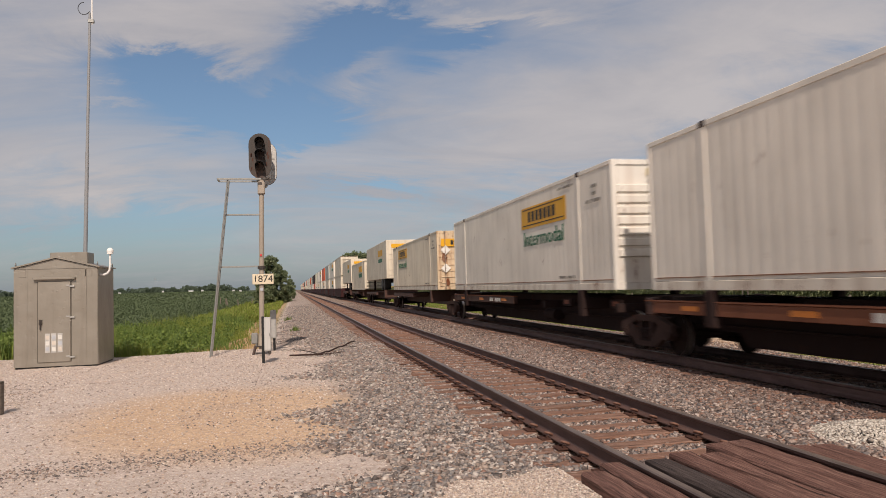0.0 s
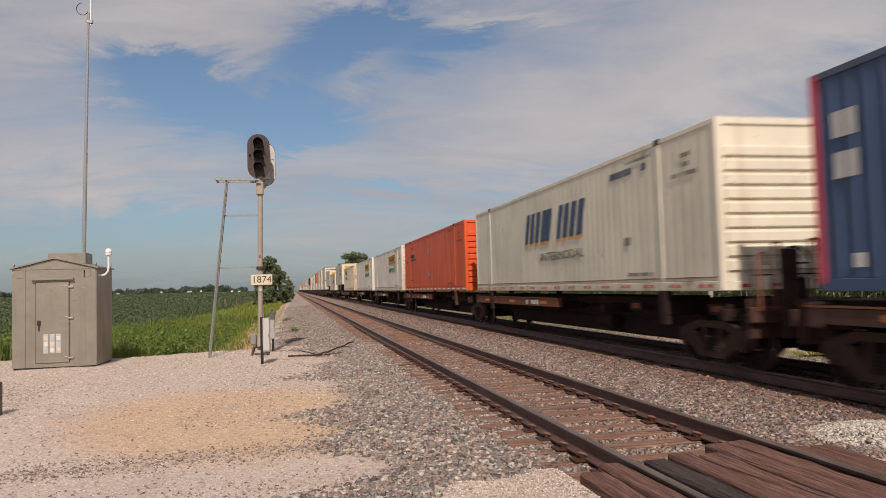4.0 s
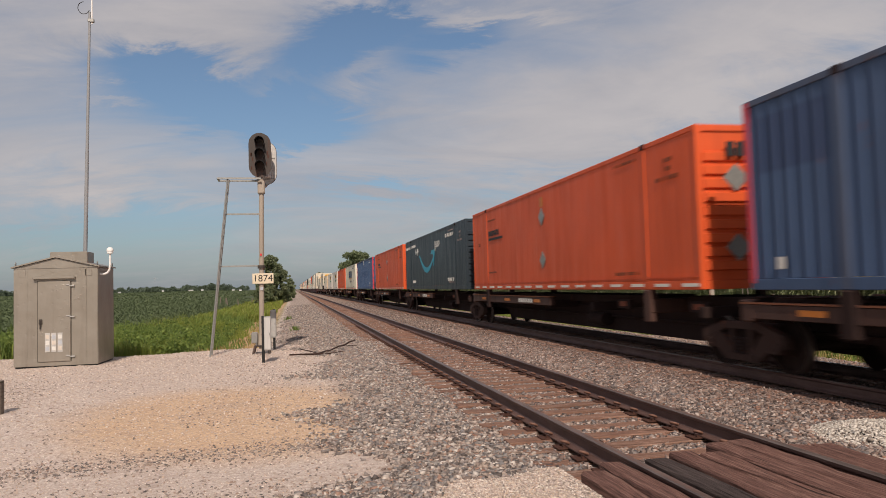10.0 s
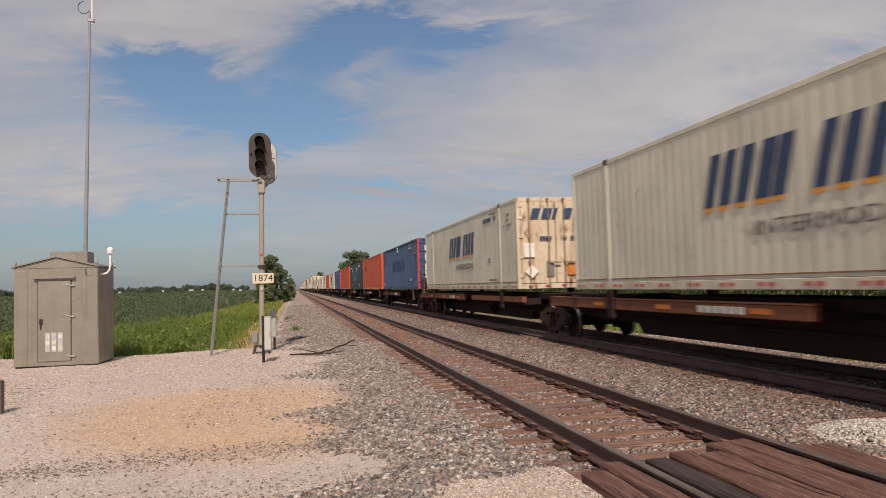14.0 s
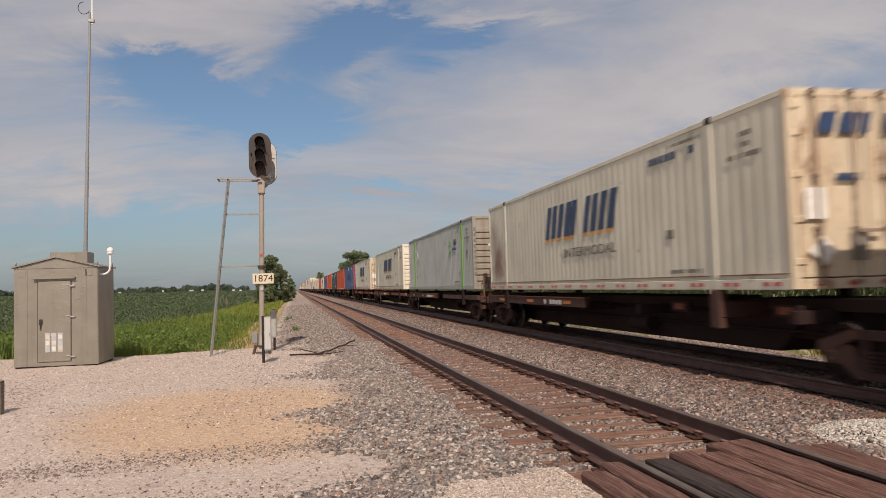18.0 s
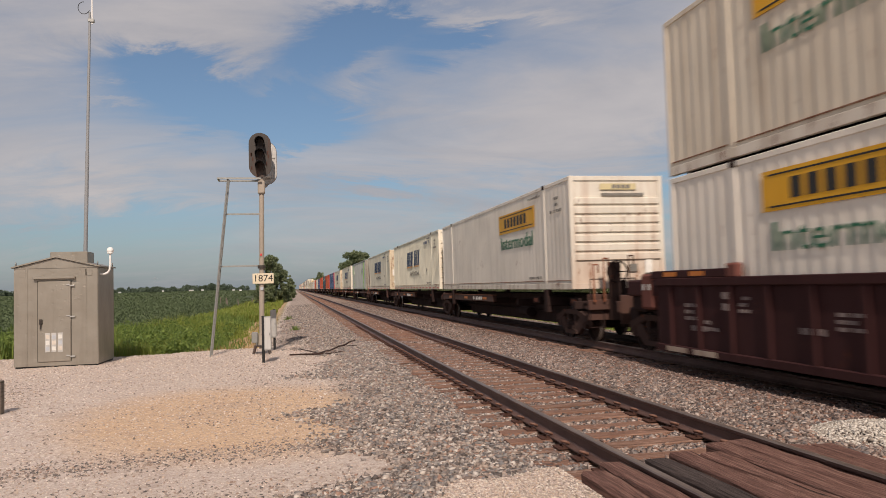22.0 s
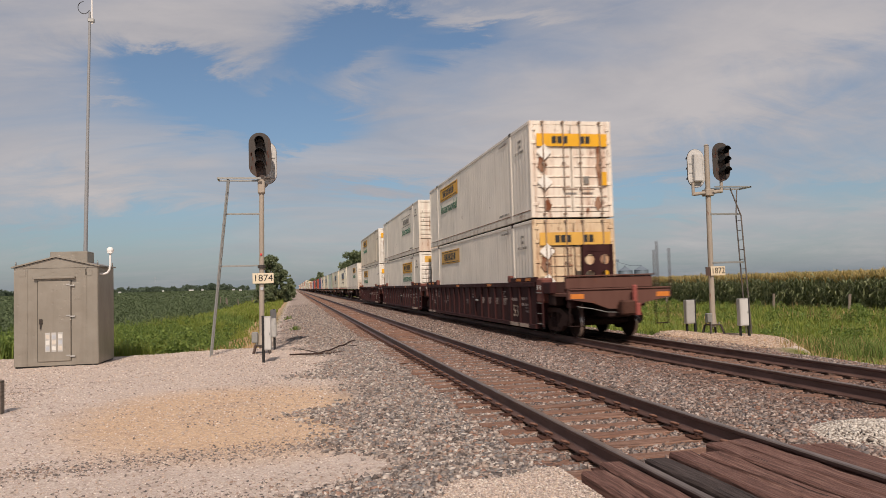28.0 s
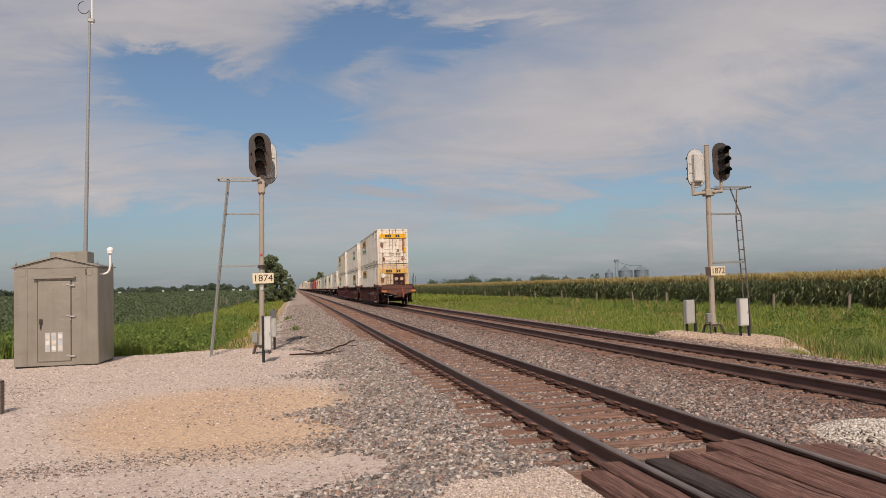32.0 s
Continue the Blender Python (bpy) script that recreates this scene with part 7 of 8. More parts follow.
def signal_far():
    c = thing("railway_signal", "twin-headed railway signal on a tan mast on pale gravel", "railway signal", group="signals beside the tracks")
    x, y, z = 13.42, 21.6, -0.32
    part("mast", one_rod((x - 0.03, y, z + 0.2), (x + 0.03, y, 5.86), 0.092, 16, 0.078), MAST_MAT, c)
    part("mast_cap", one_rod((x + 0.03, y, 5.86), (x + 0.03, y, 5.90), 0.09, 16, 0.05), MAST_MAT, c)
    mast_foot(c, x - 0.03, y, z)
    part("cross_arm", one_rod((x - 0.55, y - 0.05, 4.24), (x + 0.50, y - 0.05, 4.34), 0.06, 12), MAST_MAT, c)
    part("arm_clamp", one_box(x - 0.14, x + 0.16, y - 0.15, y + 0.13, 4.18, 4.40, 0.02), MAST_MAT, c)
    part("head_stem", one_rod((x - 0.55, y - 0.05, 4.20), (x - 0.55, y - 0.05, 4.62), 0.05, 12), MAST_MAT, c)
    part("head_stem", one_rod((x + 0.48, y - 0.05, 4.30), (x + 0.48, y - 0.05, 4.72), 0.05, 12), MAST_MAT, c)
    signal_head(c, pose(x - 0.36, y + 0.05, 5.11, 0, 0, 180))
    signal_head(c, pose(x + 0.47, y - 0.12, 5.30))
    for d in (-0.14, 0.14):
        part("ladder_stile", one_rod((14.66, y - 0.05 + d, -0.4), (14.48, y - 0.05 + d, 3.50), 0.022, 8), LADDER_DARK, c)
        part("ladder_stile", one_rod((14.48, y - 0.05 + d, 3.50), (14.48 + (0.12 if d > 0 else -0.40), y - 0.05 + d * 1.5, 4.40), 0.022, 8), LADDER_DARK, c)
    for i in range(12):
        t = 0.06 + i * 0.082
        part("ladder_rung", one_rod((14.66 - 0.18 * t, y - 0.19, -0.4 + 3.9 * t), (14.66 - 0.18 * t, y + 0.09, -0.4 + 3.9 * t), 0.011, 6), LADDER_DARK, c)
    for zz, xl in ((1.98, 14.56), (3.58, 14.50)):
        part("stay", one_box(x, xl, y - 0.09, y - 0.02, zz - 0.03, zz + 0.03, 0.004), GALV, c)
    for d in (-0.30, 0.30):
        part("platform_rail", one_box(x + 0.05, 14.78, y - 0.05 + d - 0.02, y - 0.05 + d + 0.02, 4.42, 4.47, 0.004), GALV, c)
    part("platform_end", one_box(14.74, 14.80, y - 0.37, y + 0.27, 4.42, 4.47, 0.004), GALV, c)
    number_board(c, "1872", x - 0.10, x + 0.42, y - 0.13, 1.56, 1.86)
    part("side_plate", one_box(x - 0.27, x - 0.12, y - 0.12, y - 0.10, 1.56, 1.84), BLACK_SIGNAL, c)


signal_far()
box_post(12.62, 21.7, 0.02, 0.79, 0.155, -0.40, "grey relay box on dark posts beside the signal", False, 0.20)
box_post(13.62, 20.3, -0.02, 0.82, 0.15, -0.42, "white relay box on dark posts beside the signal", True, 0.20)


# ---------------------------------------------------------------- small things on the ground
def low_post():
    c = thing("wooden_post", "short grey wooden post standing in the gravel", "post")
    bm = one_box(-4.60, -4.43, 12.35, 12.52, -0.35, 0.24, 0.012)
    part("stump", bm, POST_WOOD, c)


low_post()


def dead_branch():
    c = thing("dead_branch", "brown dead forked branch lying on the gravel", "branch")
    g = -0.27
    part("limb", tube([(-0.15, 19.75, g + 0.06), (0.25, 19.80, g + 0.05), (0.60, 19.72, g + 0.05), (1.00, 19.85, g + 0.04), (1.25, 20.1, g + 0.05)], 0.024, 7), STICK_MAT, c)
    part("limb", tube([(0.58, 19.74, g + 0.05), (0.82, 20.1, g + 0.09), (0.92, 20.45, g + 0.06), (1.22, 20.8, g + 0.15), (1.36, 21.15, g + 0.13), (1.58, 21.4, g + 0.22), (1.72, 21.7, g + 0.22)], 0.021, 7), STICK_MAT, c)
    part("twig", tube([(0.62, 19.9, g + 0.05), (0.35, 20.4, g + 0.09), (0.15, 20.6, g + 0.12)], 0.014, 6), STICK_MAT, c)
    part("twig", tube([(1.35, 21.1, g + 0.16), (1.55, 21.2, g + 0.12), (1.75, 21.25, g + 0.10)], 0.010, 6), STICK_MAT, c)


dead_branch()

rng = random.Random(9)
bm = bmesh.new()
rod(bm, (0, 0, -0.3), (0, 0, 1.25), 0.085, 9, 0.075)
for v in bm.verts:
    v.co.x += rng.uniform(-0.012, 0.012)
FENCE_POST = keep_mesh(bm, "post", POST_WOOD)
for x, y in ((29.0, 33.8), (28.6, 39.5), (28.6, 52.5), (28.3, 57.5), (28.6, 66), (28.6, 75), (28.6, 84), (28.5, 95), (28.6, 108), (28.6, 122)):
    p = thing("fence_post", "weathered grey wooden fence post in tall grass", "fence post", pose(x, y, float(ground_z(x, y)), rng.uniform(-5, 5), rng.uniform(-7, 7)), "fence posts by the corn")
    place(new("stake", FENCE_POST), p)
for x, y in ((-11.8, 124), (-10.4, 118), (-9.6, 112), (-7.6, 106), (-6.6, 118)):
    p = thing("fence_post", "weathered grey wooden fence post in tall grass", "fence post", pose(x, y, float(ground_z(x, y)), rng.uniform(-5, 5), rng.uniform(-12, 12)), "fence posts by the ditch")
    place(new("stake", FENCE_POST), p)


# ---------------------------------------------------------------- plants
GRASS = leaf_mix("grass_blades", [lin(108, 126, 54), lin(138, 152, 68), lin(122, 138, 60), lin(158, 160, 88), lin(112, 126, 56), lin(144, 144, 76)], 0.6, 0.4)
WEED = leaf_mix("weed_leaves", [lin(84, 104, 54), lin(116, 136, 68), lin(94, 116, 58), lin(136, 154, 80), lin(86, 106, 56)], 0.6, 0.35)
DRY = leaf_mix("dry_grass", [lin(160, 132, 92), lin(186, 158, 116), lin(132, 118, 70), lin(170, 146, 100)], 0.8, 0.2)
SOY = leaf_mix("soybean_leaves", [lin(78, 92, 64), lin(100, 114, 80), lin(86, 100, 70), lin(112, 124, 90)], 0.6, 0.3)
CORN_LEAF = leaf_mix("corn_leaves", [lin(86, 98, 66), lin(134, 142, 102), lin(104, 116, 80), lin(166, 170, 130), lin(94, 106, 72)], 0.45, 0.35)
TASSEL = leaf_mix("corn_tassels", [lin(190, 164, 112), lin(212, 188, 134), lin(170, 152, 100), lin(200, 176, 120), lin(176, 166, 108)], 0.8, 0.45)
# both tree greens are greyed and lightened: distance haze mixed into the colour
TREE_LEAF = leaf_mix("tree_leaves", [lin(112, 124, 92), lin(136, 146, 112), lin(122, 134, 100), lin(148, 158, 124), lin(114, 126, 94)], 0.6, 0.55)
HAZED_LEAF = leaf_mix("hazed_tree_leaves", [lin(72, 86, 72), lin(90, 104, 86), lin(80, 94, 78), lin(98, 110, 94)], 0.8, 0.2)
BARK = plain("tree_bark", lin(96, 82, 70), 0.9, 0, 0.25, 6.0)
# dark green that stands in for the shade among the stalks
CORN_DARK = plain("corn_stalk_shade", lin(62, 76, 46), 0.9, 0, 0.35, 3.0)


def blades(name, xy, tall, wide, lean, material, label, category, rng, z=None, join=True):
    """Narrow bent leaves that rise from the points."""
    n = len(xy)
    a = rng.uniform(0, 2 * np.pi, n)
    side = np.stack([np.cos(a), np.sin(a), np.zeros(n)], 1) * wide[:, None] / 2
    b = a + np.pi / 2 + rng.normal(0, 0.5, n)
    fall = np.stack([np.cos(b), np.sin(b), np.zeros(n)], 1) * (lean * tall)[:, None]
    base = np.stack([xy[:, 0], xy[:, 1], ground_z(xy[:, 0], xy[:, 1]) if z is None else z], 1)
    up = np.stack([np.zeros(n), np.zeros(n), tall], 1)
    mid = base + up * 0.6 + fall * 0.35
    tip = base + up * (1 - 0.35 * lean)[:, None] + fall
    v = np.stack([base - side, base + side, mid - side * 0.8, mid + side * 0.8, tip], 1).reshape(-1, 3)
    o = (np.arange(n) * 5)[:, None, None]
    f = (np.array([[0, 1, 3], [0, 3, 2], [2, 3, 4]])[None] + o).reshape(-1, 3)
    me = big_mesh(name, v, f)
    me.materials.append(material)
    return tagged(new(name, me), label, category, kind="stuff") if join else me


R2 = np.random.default_rng(21)


def field(n, x0, x1, y0, y1, power=1.5):
    return np.stack([R2.uniform(x0, x1, n), y0 + (y1 - y0) * R2.uniform(0, 1, n) ** power], 1)


# left verge: tall weeds behind the pad, grass running down to the track bed further on
p = field(105000, -15, -1.2, 23.0, 58, 1.9)
p = p[(p[:, 0] > -15 + 7.5 * smooth_step(30, 55, p[:, 1]) + R2.normal(0, 0.6, len(p)))]
edge = 23.6 + 0.5 * np.sin(p[:, 0] * 1.3) + 0.4 * np.sin(p[:, 0] * 3.1)
right = -1.6 - 0.5 * np.sin(p[:, 1] * 0.5) - 1.3 * smooth_step(29, 24, p[:, 1])
p = p[(p[:, 1] > edge + R2.normal(0, 0.2, len(p))) & (p[:, 0] < right + R2.normal(0, 0.3, len(p)))]
bare = np.abs(p[:, 0] + 2.15 + 0.35 * np.sin(p[:, 1] * 0.6)) < 0.85 + 0.3 * np.sin(p[:, 1] * 0.9 + 1)
p = p[~bare | (R2.uniform(0, 1, len(p)) < 0.10)]
patch = 0.6 + 0.35 * np.sin(p[:, 0] * 0.7 + 1) * np.sin(p[:, 1] * 0.4) + 0.30 * np.sin(p[:, 0] * 2.3 + p[:, 1]) * np.sin(p[:, 1] * 1.9 - p[:, 0])
tallness = np.clip(0.25 + 0.75 * patch, 0.2, 1.25) * R2.uniform(0.4, 1.3, len(p)) * (0.45 + 0.55 * smooth_step(-2, -5.5, p[:, 0]))
lum = np.sin(p[:, 0] * 0.5 + 0.3 * p[:, 1]) + R2.normal(0, 0.5, len(p))
for sel, mat, wide, nm, lb in ((lum > 0.1, WEED, (0.014, 0.045), "weeds", "tall green weeds behind the gravel pad"), (lum <= 0.1, GRASS, (0.008, 0.024), "tall_grass", "bright green tall grass by the ditch")):
    q = p[sel]
    blades(nm, q, tallness[sel], R2.uniform(*wide, len(q)), R2.uniform(0.1, 0.8, len(q)), mat, lb, "grass", R2)
p = field(5000, -4.5, -1.0, 23.2, 60, 1.3)
p = p[np.abs(p[:, 0] + 2.0 + 0.5 * np.sin(p[:, 1] * 0.6)) < R2.uniform(0, 0.75, len(p))]
blades("dry_grass", p, R2.uniform(0.06, 0.28, len(p)), R2.uniform(0.01, 0.03, len(p)), R2.uniform(0.2, 1, len(p)), DRY, "dry straw-coloured grass on the bank", "grass", R2)
p = field(16000, -7.5, -1.6, 58, 190, 1.5)
p = p[p[:, 0] < -1.8 + 0.4 * np.sin(p[:, 1] * 0.3)]
blades("tall_grass", p, R2.uniform(0.4, 0.9, len(p)), R2.uniform(0.05, 0.12, len(p)), R2.uniform(0.1, 0.7, len(p)), GRASS, "bright green grass along the track bed", "grass", R2)
# soybean canopy
p = np.stack([-8.5 - 115 * R2.uniform(0, 1, 210000) ** 1.6, 26 + 170 * R2.uniform(0, 1, 210000) ** 1.6], 1)
p = p[p[:, 0] < -15 + 6.5 * smooth_step(30, 55, p[:, 1])]
rows = np.round(p[:, 0] / 0.76) * 0.76
p[:, 0] = rows + R2.normal(0, 0.15, len(p))
d = np.hypot(p[:, 0], p[:, 1])
blades("soybean_plants", p, R2.uniform(0.30, 0.50, len(p)), np.clip(d * 0.0012, 0.05, 0.2), R2.uniform(0.6, 1.4, len(p)), SOY, "rows of dark green soybean plants", "crop", R2)
p = np.stack([-15 - 330 * R2.uniform(0, 1, 40000), 185 + 390 * R2.uniform(0, 1, 40000) ** 1.3], 1)
blades("soybean_plants", p, R2.uniform(0.22, 0.42, len(p)), R2.uniform(0.3, 0.7, len(p)), R2.uniform(0.6, 1.4, len(p)), SOY, "far rows of dark green soybean plants", "crop", R2)
# right verge
p = field(150000, 11.2, 30.5, 11, 95, 1.5)
q = np.minimum(((p[:, 0] - 12.7) / 2.0) ** 2 + ((p[:, 1] - 20.2) / 2.7) ** 2, ((p[:, 0] - 11.8) / 1.3) ** 2 + ((p[:, 1] - 17.3) / 2.5) ** 2)
p = p[(q > 1 + R2.normal(0, 0.15, len(p))) & (p[:, 0] > 11.4 + R2.normal(0, 0.15, len(p)))]
near_corn = smooth_step(22, 28, p[:, 0])
tall = R2.uniform(0.12, 0.32, len(p)) + near_corn * R2.uniform(0, 0.55, len(p))
mixv = R2.uniform(0, 1, len(p)) + 0.25 * np.sin(p[:, 0] * 0.9) * np.sin(p[:, 1] * 0.35)
for sel, mat, nm, lb in ((mixv < 0.62, GRASS, "tall_grass", "bright green grass between the track and the corn"), ((mixv >= 0.62) & (mixv < 0.985), WEED, "weeds", "green weeds between the track and the corn"), (mixv >= 0.985, DRY, "dry_grass", "dry seed heads in the grass verge")):
    s = p[sel]
    blades(nm, s, tall[sel] * (1.2 if mat is DRY else 1.0), R2.uniform(0.007, 0.020, len(s)) * (1 + np.hypot(s[:, 0], s[:, 1]) / 45), R2.uniform(0.1, 0.8, len(s)), mat, lb, "grass", R2)
p = field(26000, 11.2, 30, 92, 420, 1.8)
blades("tall_grass", p, R2.uniform(0.25, 0.7, len(p)), R2.uniform(0.08, 0.25, len(p)), R2.uniform(0.1, 0.7, len(p)), GRASS, "bright green grass between the track and the corn", "grass", R2)
# a few tufts on the ballast
for x, y, s in ((0.05, 33.0, 0.22), (-0.4, 46, 0.25)):
    q = np.stack([x + R2.normal(0, s * 0.5, 90), y + R2.normal(0, s * 0.5, 90)], 1)
    blades("weed_tuft", q, R2.uniform(0.3, 1.0, 90) * s * 1.4, R2.uniform(0.01, 0.03, 90), R2.uniform(0.3, 1.2, 90), WEED, "small green weed tuft in the ballast", "weed", R2)


def corn_rows():
    """Stalks with arching blades and a tassel, in rows that run along the track."""
    spots = []
    for k in range(5):
        spots.append(np.stack([np.full(420, 30.2 + 0.76 * k), 25 + np.arange(420) * 0.19], 1))
    for k in range(3):
        spots.append(np.stack([np.full(420, 30.2 + 0.76 * k), 104.8 + np.arange(420) * 0.36], 1))
    for k in range(2):
        spots.append(np.stack([np.full(420, 30.2 + 0.9 * k), 256 + np.arange(420) * 0.8], 1))
    p = np.concatenate(spots)
    p += R2.normal(0, 0.07, p.shape)
    far = np.hypot(p[:, 0], p[:, 1])
    thick = 1 + np.clip(far - 60, 0, 300) / 90
    n = len(p)
    h = R2.normal(2.50, 0.12, n)
    g = ground_z(p[:, 0], p[:, 1])
    vs, fs, o = [], [], 0
    for j in range(10):
        z0 = g + h * (0.10 + 0.075 * j + R2.uniform(-0.02, 0.02, n))
        a = R2.uniform(0, 2 * np.pi, n)
        out = np.stack([np.cos(a), np.sin(a), np.zeros(n)], 1)
        side = np.stack([-np.sin(a), np.cos(a), np.zeros(n)], 1) * (0.045 * thick)[:, None]
        L = R2.uniform(0.45, 0.8, n)
        rows5 = []
        for u, zz, w in ((0.0, 0.0, 0.6), (0.3, 0.28, 1.0), (0.62, 0.34, 0.9), (1.0, 0.02, 0.15)):
            c = np.stack([p[:, 0], p[:, 1], z0], 1) + out * (L * u)[:, None]
            c[:, 2] += L * zz * R2.uniform(0.7, 1.3, n)
            rows5 += [c - side * w, c + side * w]
        v = np.stack(rows5, 1)
        f = np.array([[0, 1, 3], [0, 3, 2], [2, 3, 5], [2, 5, 4], [4, 5, 7], [4, 7, 6]])
        vs.append(v.reshape(-1, 3))
        fs.append((f[None] + (np.arange(n) * 8)[:, None, None]).reshape(-1, 3) + o)
        o += n * 8
    # stalks
    r = 0.014 * thick
    ring = []
    for zz in (0.0, 0.95):
        for ang in (0, 2.1, 4.2):
            ring.append(np.stack([p[:, 0] + r * np.cos(ang), p[:, 1] + r * np.sin(ang), g + h * zz], 1))
    vs.append(np.stack(ring, 1).reshape(-1, 3))
    f = np.array([[0, 1, 4], [0, 4, 3], [1, 2, 5], [1, 5, 4], [2, 0, 3], [2, 3, 5]])
    fs.append((f[None] + (np.arange(n) * 6)[:, None, None]).reshape(-1, 3) + o)
    me = big_mesh("corn_plants", np.concatenate(vs), np.concatenate(fs))
    me.materials.append(CORN_LEAF)
    tagged(new("corn_plants", me), "tall dense green corn plants in rows", "crop", kind="stuff")
    # tassels
    k = 26
    q = np.repeat(p, k, 0)
    z = np.repeat(g + h * 0.80, k)
    blades("corn_tassels", q, R2.uniform(0.22, 0.62, len(q)), np.repeat(0.028 * thick, k), R2.uniform(0.1, 0.9, len(q)), TASSEL, "tan tassels on top of the corn", "crop", R2, z)
    # tassels of the rows behind
    q = np.stack([33.4 + 26 * R2.uniform(0, 1, 44000) ** 1.3, 27 + 330 * R2.uniform(0, 1, 44000) ** 1.7], 1)
    z = ground_z(q[:, 0], q[:, 1]) + 2.18
    blades("corn_tassels", q, R2.uniform(0.25, 0.5, len(q)), 0.03 + np.hypot(q[:, 0], q[:, 1]) / 2500, R2.uniform(0.1, 0.9, len(q)), TASSEL, "tan tassels over the corn field", "crop", R2, z)
    # the field behind the first rows: one sheet, its inner shade put into the dark colour
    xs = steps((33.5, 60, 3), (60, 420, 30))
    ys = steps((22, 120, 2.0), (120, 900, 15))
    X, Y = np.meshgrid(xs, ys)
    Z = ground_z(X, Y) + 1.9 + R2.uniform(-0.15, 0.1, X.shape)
    v = np.stack([X.ravel(), Y.ravel(), Z.ravel()], 1)
    nx, ny = len(xs), len(ys)
    ii = (np.arange(ny - 1)[:, None] * nx + np.arange(nx - 1)[None, :]).ravel()
    f = [np.stack([ii, ii + 1, ii + nx + 1, ii + nx], 1)]
    front = np.arange(ny) * nx
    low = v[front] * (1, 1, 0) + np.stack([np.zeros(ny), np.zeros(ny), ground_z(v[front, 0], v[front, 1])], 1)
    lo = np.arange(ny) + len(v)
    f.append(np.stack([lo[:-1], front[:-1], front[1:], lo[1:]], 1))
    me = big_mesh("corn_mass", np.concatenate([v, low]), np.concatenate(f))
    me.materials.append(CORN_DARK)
    tagged(new("corn_mass", me), "dark sheet painted as the shade inside the dense corn field", "crop", kind="stuff")


corn_rows()


def crown_leaves(blobs, n, size, rng):
    """Leaf cards gathered in uneven clumps."""
    w = np.array([b[3] ** 2 for b in blobs])
    pick = rng.choice(len(blobs), n, p=w / w.sum())
    b = np.array(blobs)[pick]
    d = rng.normal(size=(n, 3))
    d /= np.linalg.norm(d, axis=1)[:, None]
    c = b[:, :3] + d * (b[:, 3] * rng.uniform(0.35, 1.12, n))[:, None] * (1, 1, 0.85)
    R = turns(n, rng)
    s = size * rng.uniform(0.6, 1.3, n)
    quad = np.array([(-1, -0.5, 0), (0.2, -0.7, 0.15), (1, 0.1, 0), (-0.1, 0.7, 0.1)])
    v = np.einsum("nij,kj->nki", R, quad) * s[:, None, None] + c[:, None, :]
    f = np.arange(n * 4).reshape(n, 4)
    return v.reshape(-1, 3), f


def tree(label, x, y, tall, spread, n, size, seed, trunk=0.25, low=0.25, mat=None, z=None):
    rng = np.random.default_rng(seed)
    g = float(ground_z(x, y)) if z is None else z
    t = thing("tree", label, "tree", pose(x, y, g))
    bm = tube([(0, 0, -0.3), (0.1, 0.05, tall * 0.25), (-0.1, 0, tall * 0.5), (0.1, 0.1, tall * 0.8)], trunk, 8)
    for v in bm.verts:
        k = max(0.25, 1 - v.co.z / tall)
        v.co.x *= k
        v.co.y *= k
    part("trunk", bm, BARK, t)
    blobs = []
    for i in range(90):
        a, u = rng.uniform(0, 6.283), rng.uniform(0, 1)
        zc = tall * (low + (0.93 - low) * u)
        rr = spread * (0.55 + 0.5 * math.sin(math.pi * min(1, u * 0.9 + 0.1))) * rng.uniform(0.1, 0.95)
        br = spread * rng.uniform(0.12, 0.28) * (1.1 - 0.4 * u)
        blobs.append((rr * math.cos(a), rr * math.sin(a), zc, br))
        if i % 6 == 0:
            part("limb", one_rod((0, 0, tall * (0.2 + 0.4 * u)), (rr * math.cos(a), rr * math.sin(a), zc), trunk * 0.32, 6, trunk * 0.1), BARK, t)
    blobs.append((0, 0, tall - spread * 0.35, spread * 0.38))
    v, f = crown_leaves(blobs, n, size, rng)
    me = big_mesh("crown", v, f)
    me.materials.append(mat or TREE_LEAF)
    part("crown", me, TREE_LEAF, t)


tree("leafy dark green roadside tree at the field's edge", -3.7, 118, 8.0, 2.3, 16000, 0.15, 1, 0.25, 0.08)
tree("leafy dark green bush tree beside the track bed", -1.9, 121, 5.6, 1.9, 10000, 0.15, 2, 0.15, 0.06)
tree("low dark green bush beside the track bed", -0.6, 126, 3.8, 1.0, 3000, 0.14, 3, 0.1, 0.1)
tree("low dark green bush beside the track bed", -4.9, 112, 3.0, 1.1, 3000, 0.14, 4, 0.1, 0.1)
tree("broad green tree beyond the corn", 17.6, 205, 12.6, 6.2, 17000, 0.26, 5, 0.3, 0.12)
tree("small green tree beyond the corn", 14.6, 214, 9.5, 2.6, 4500, 0.24, 6, 0.2)
tree("far green tree beside the line", 13.5, 395, 11.0, 3.0, 1200, 0.6, 7)
tree("far green tree beside the line", 19.0, 385, 8.5, 4.4, 1500, 0.6, 8)
tree("far green tree beside the line", 10.5, 420, 7.5, 3.4, 1200, 0.6, 9)


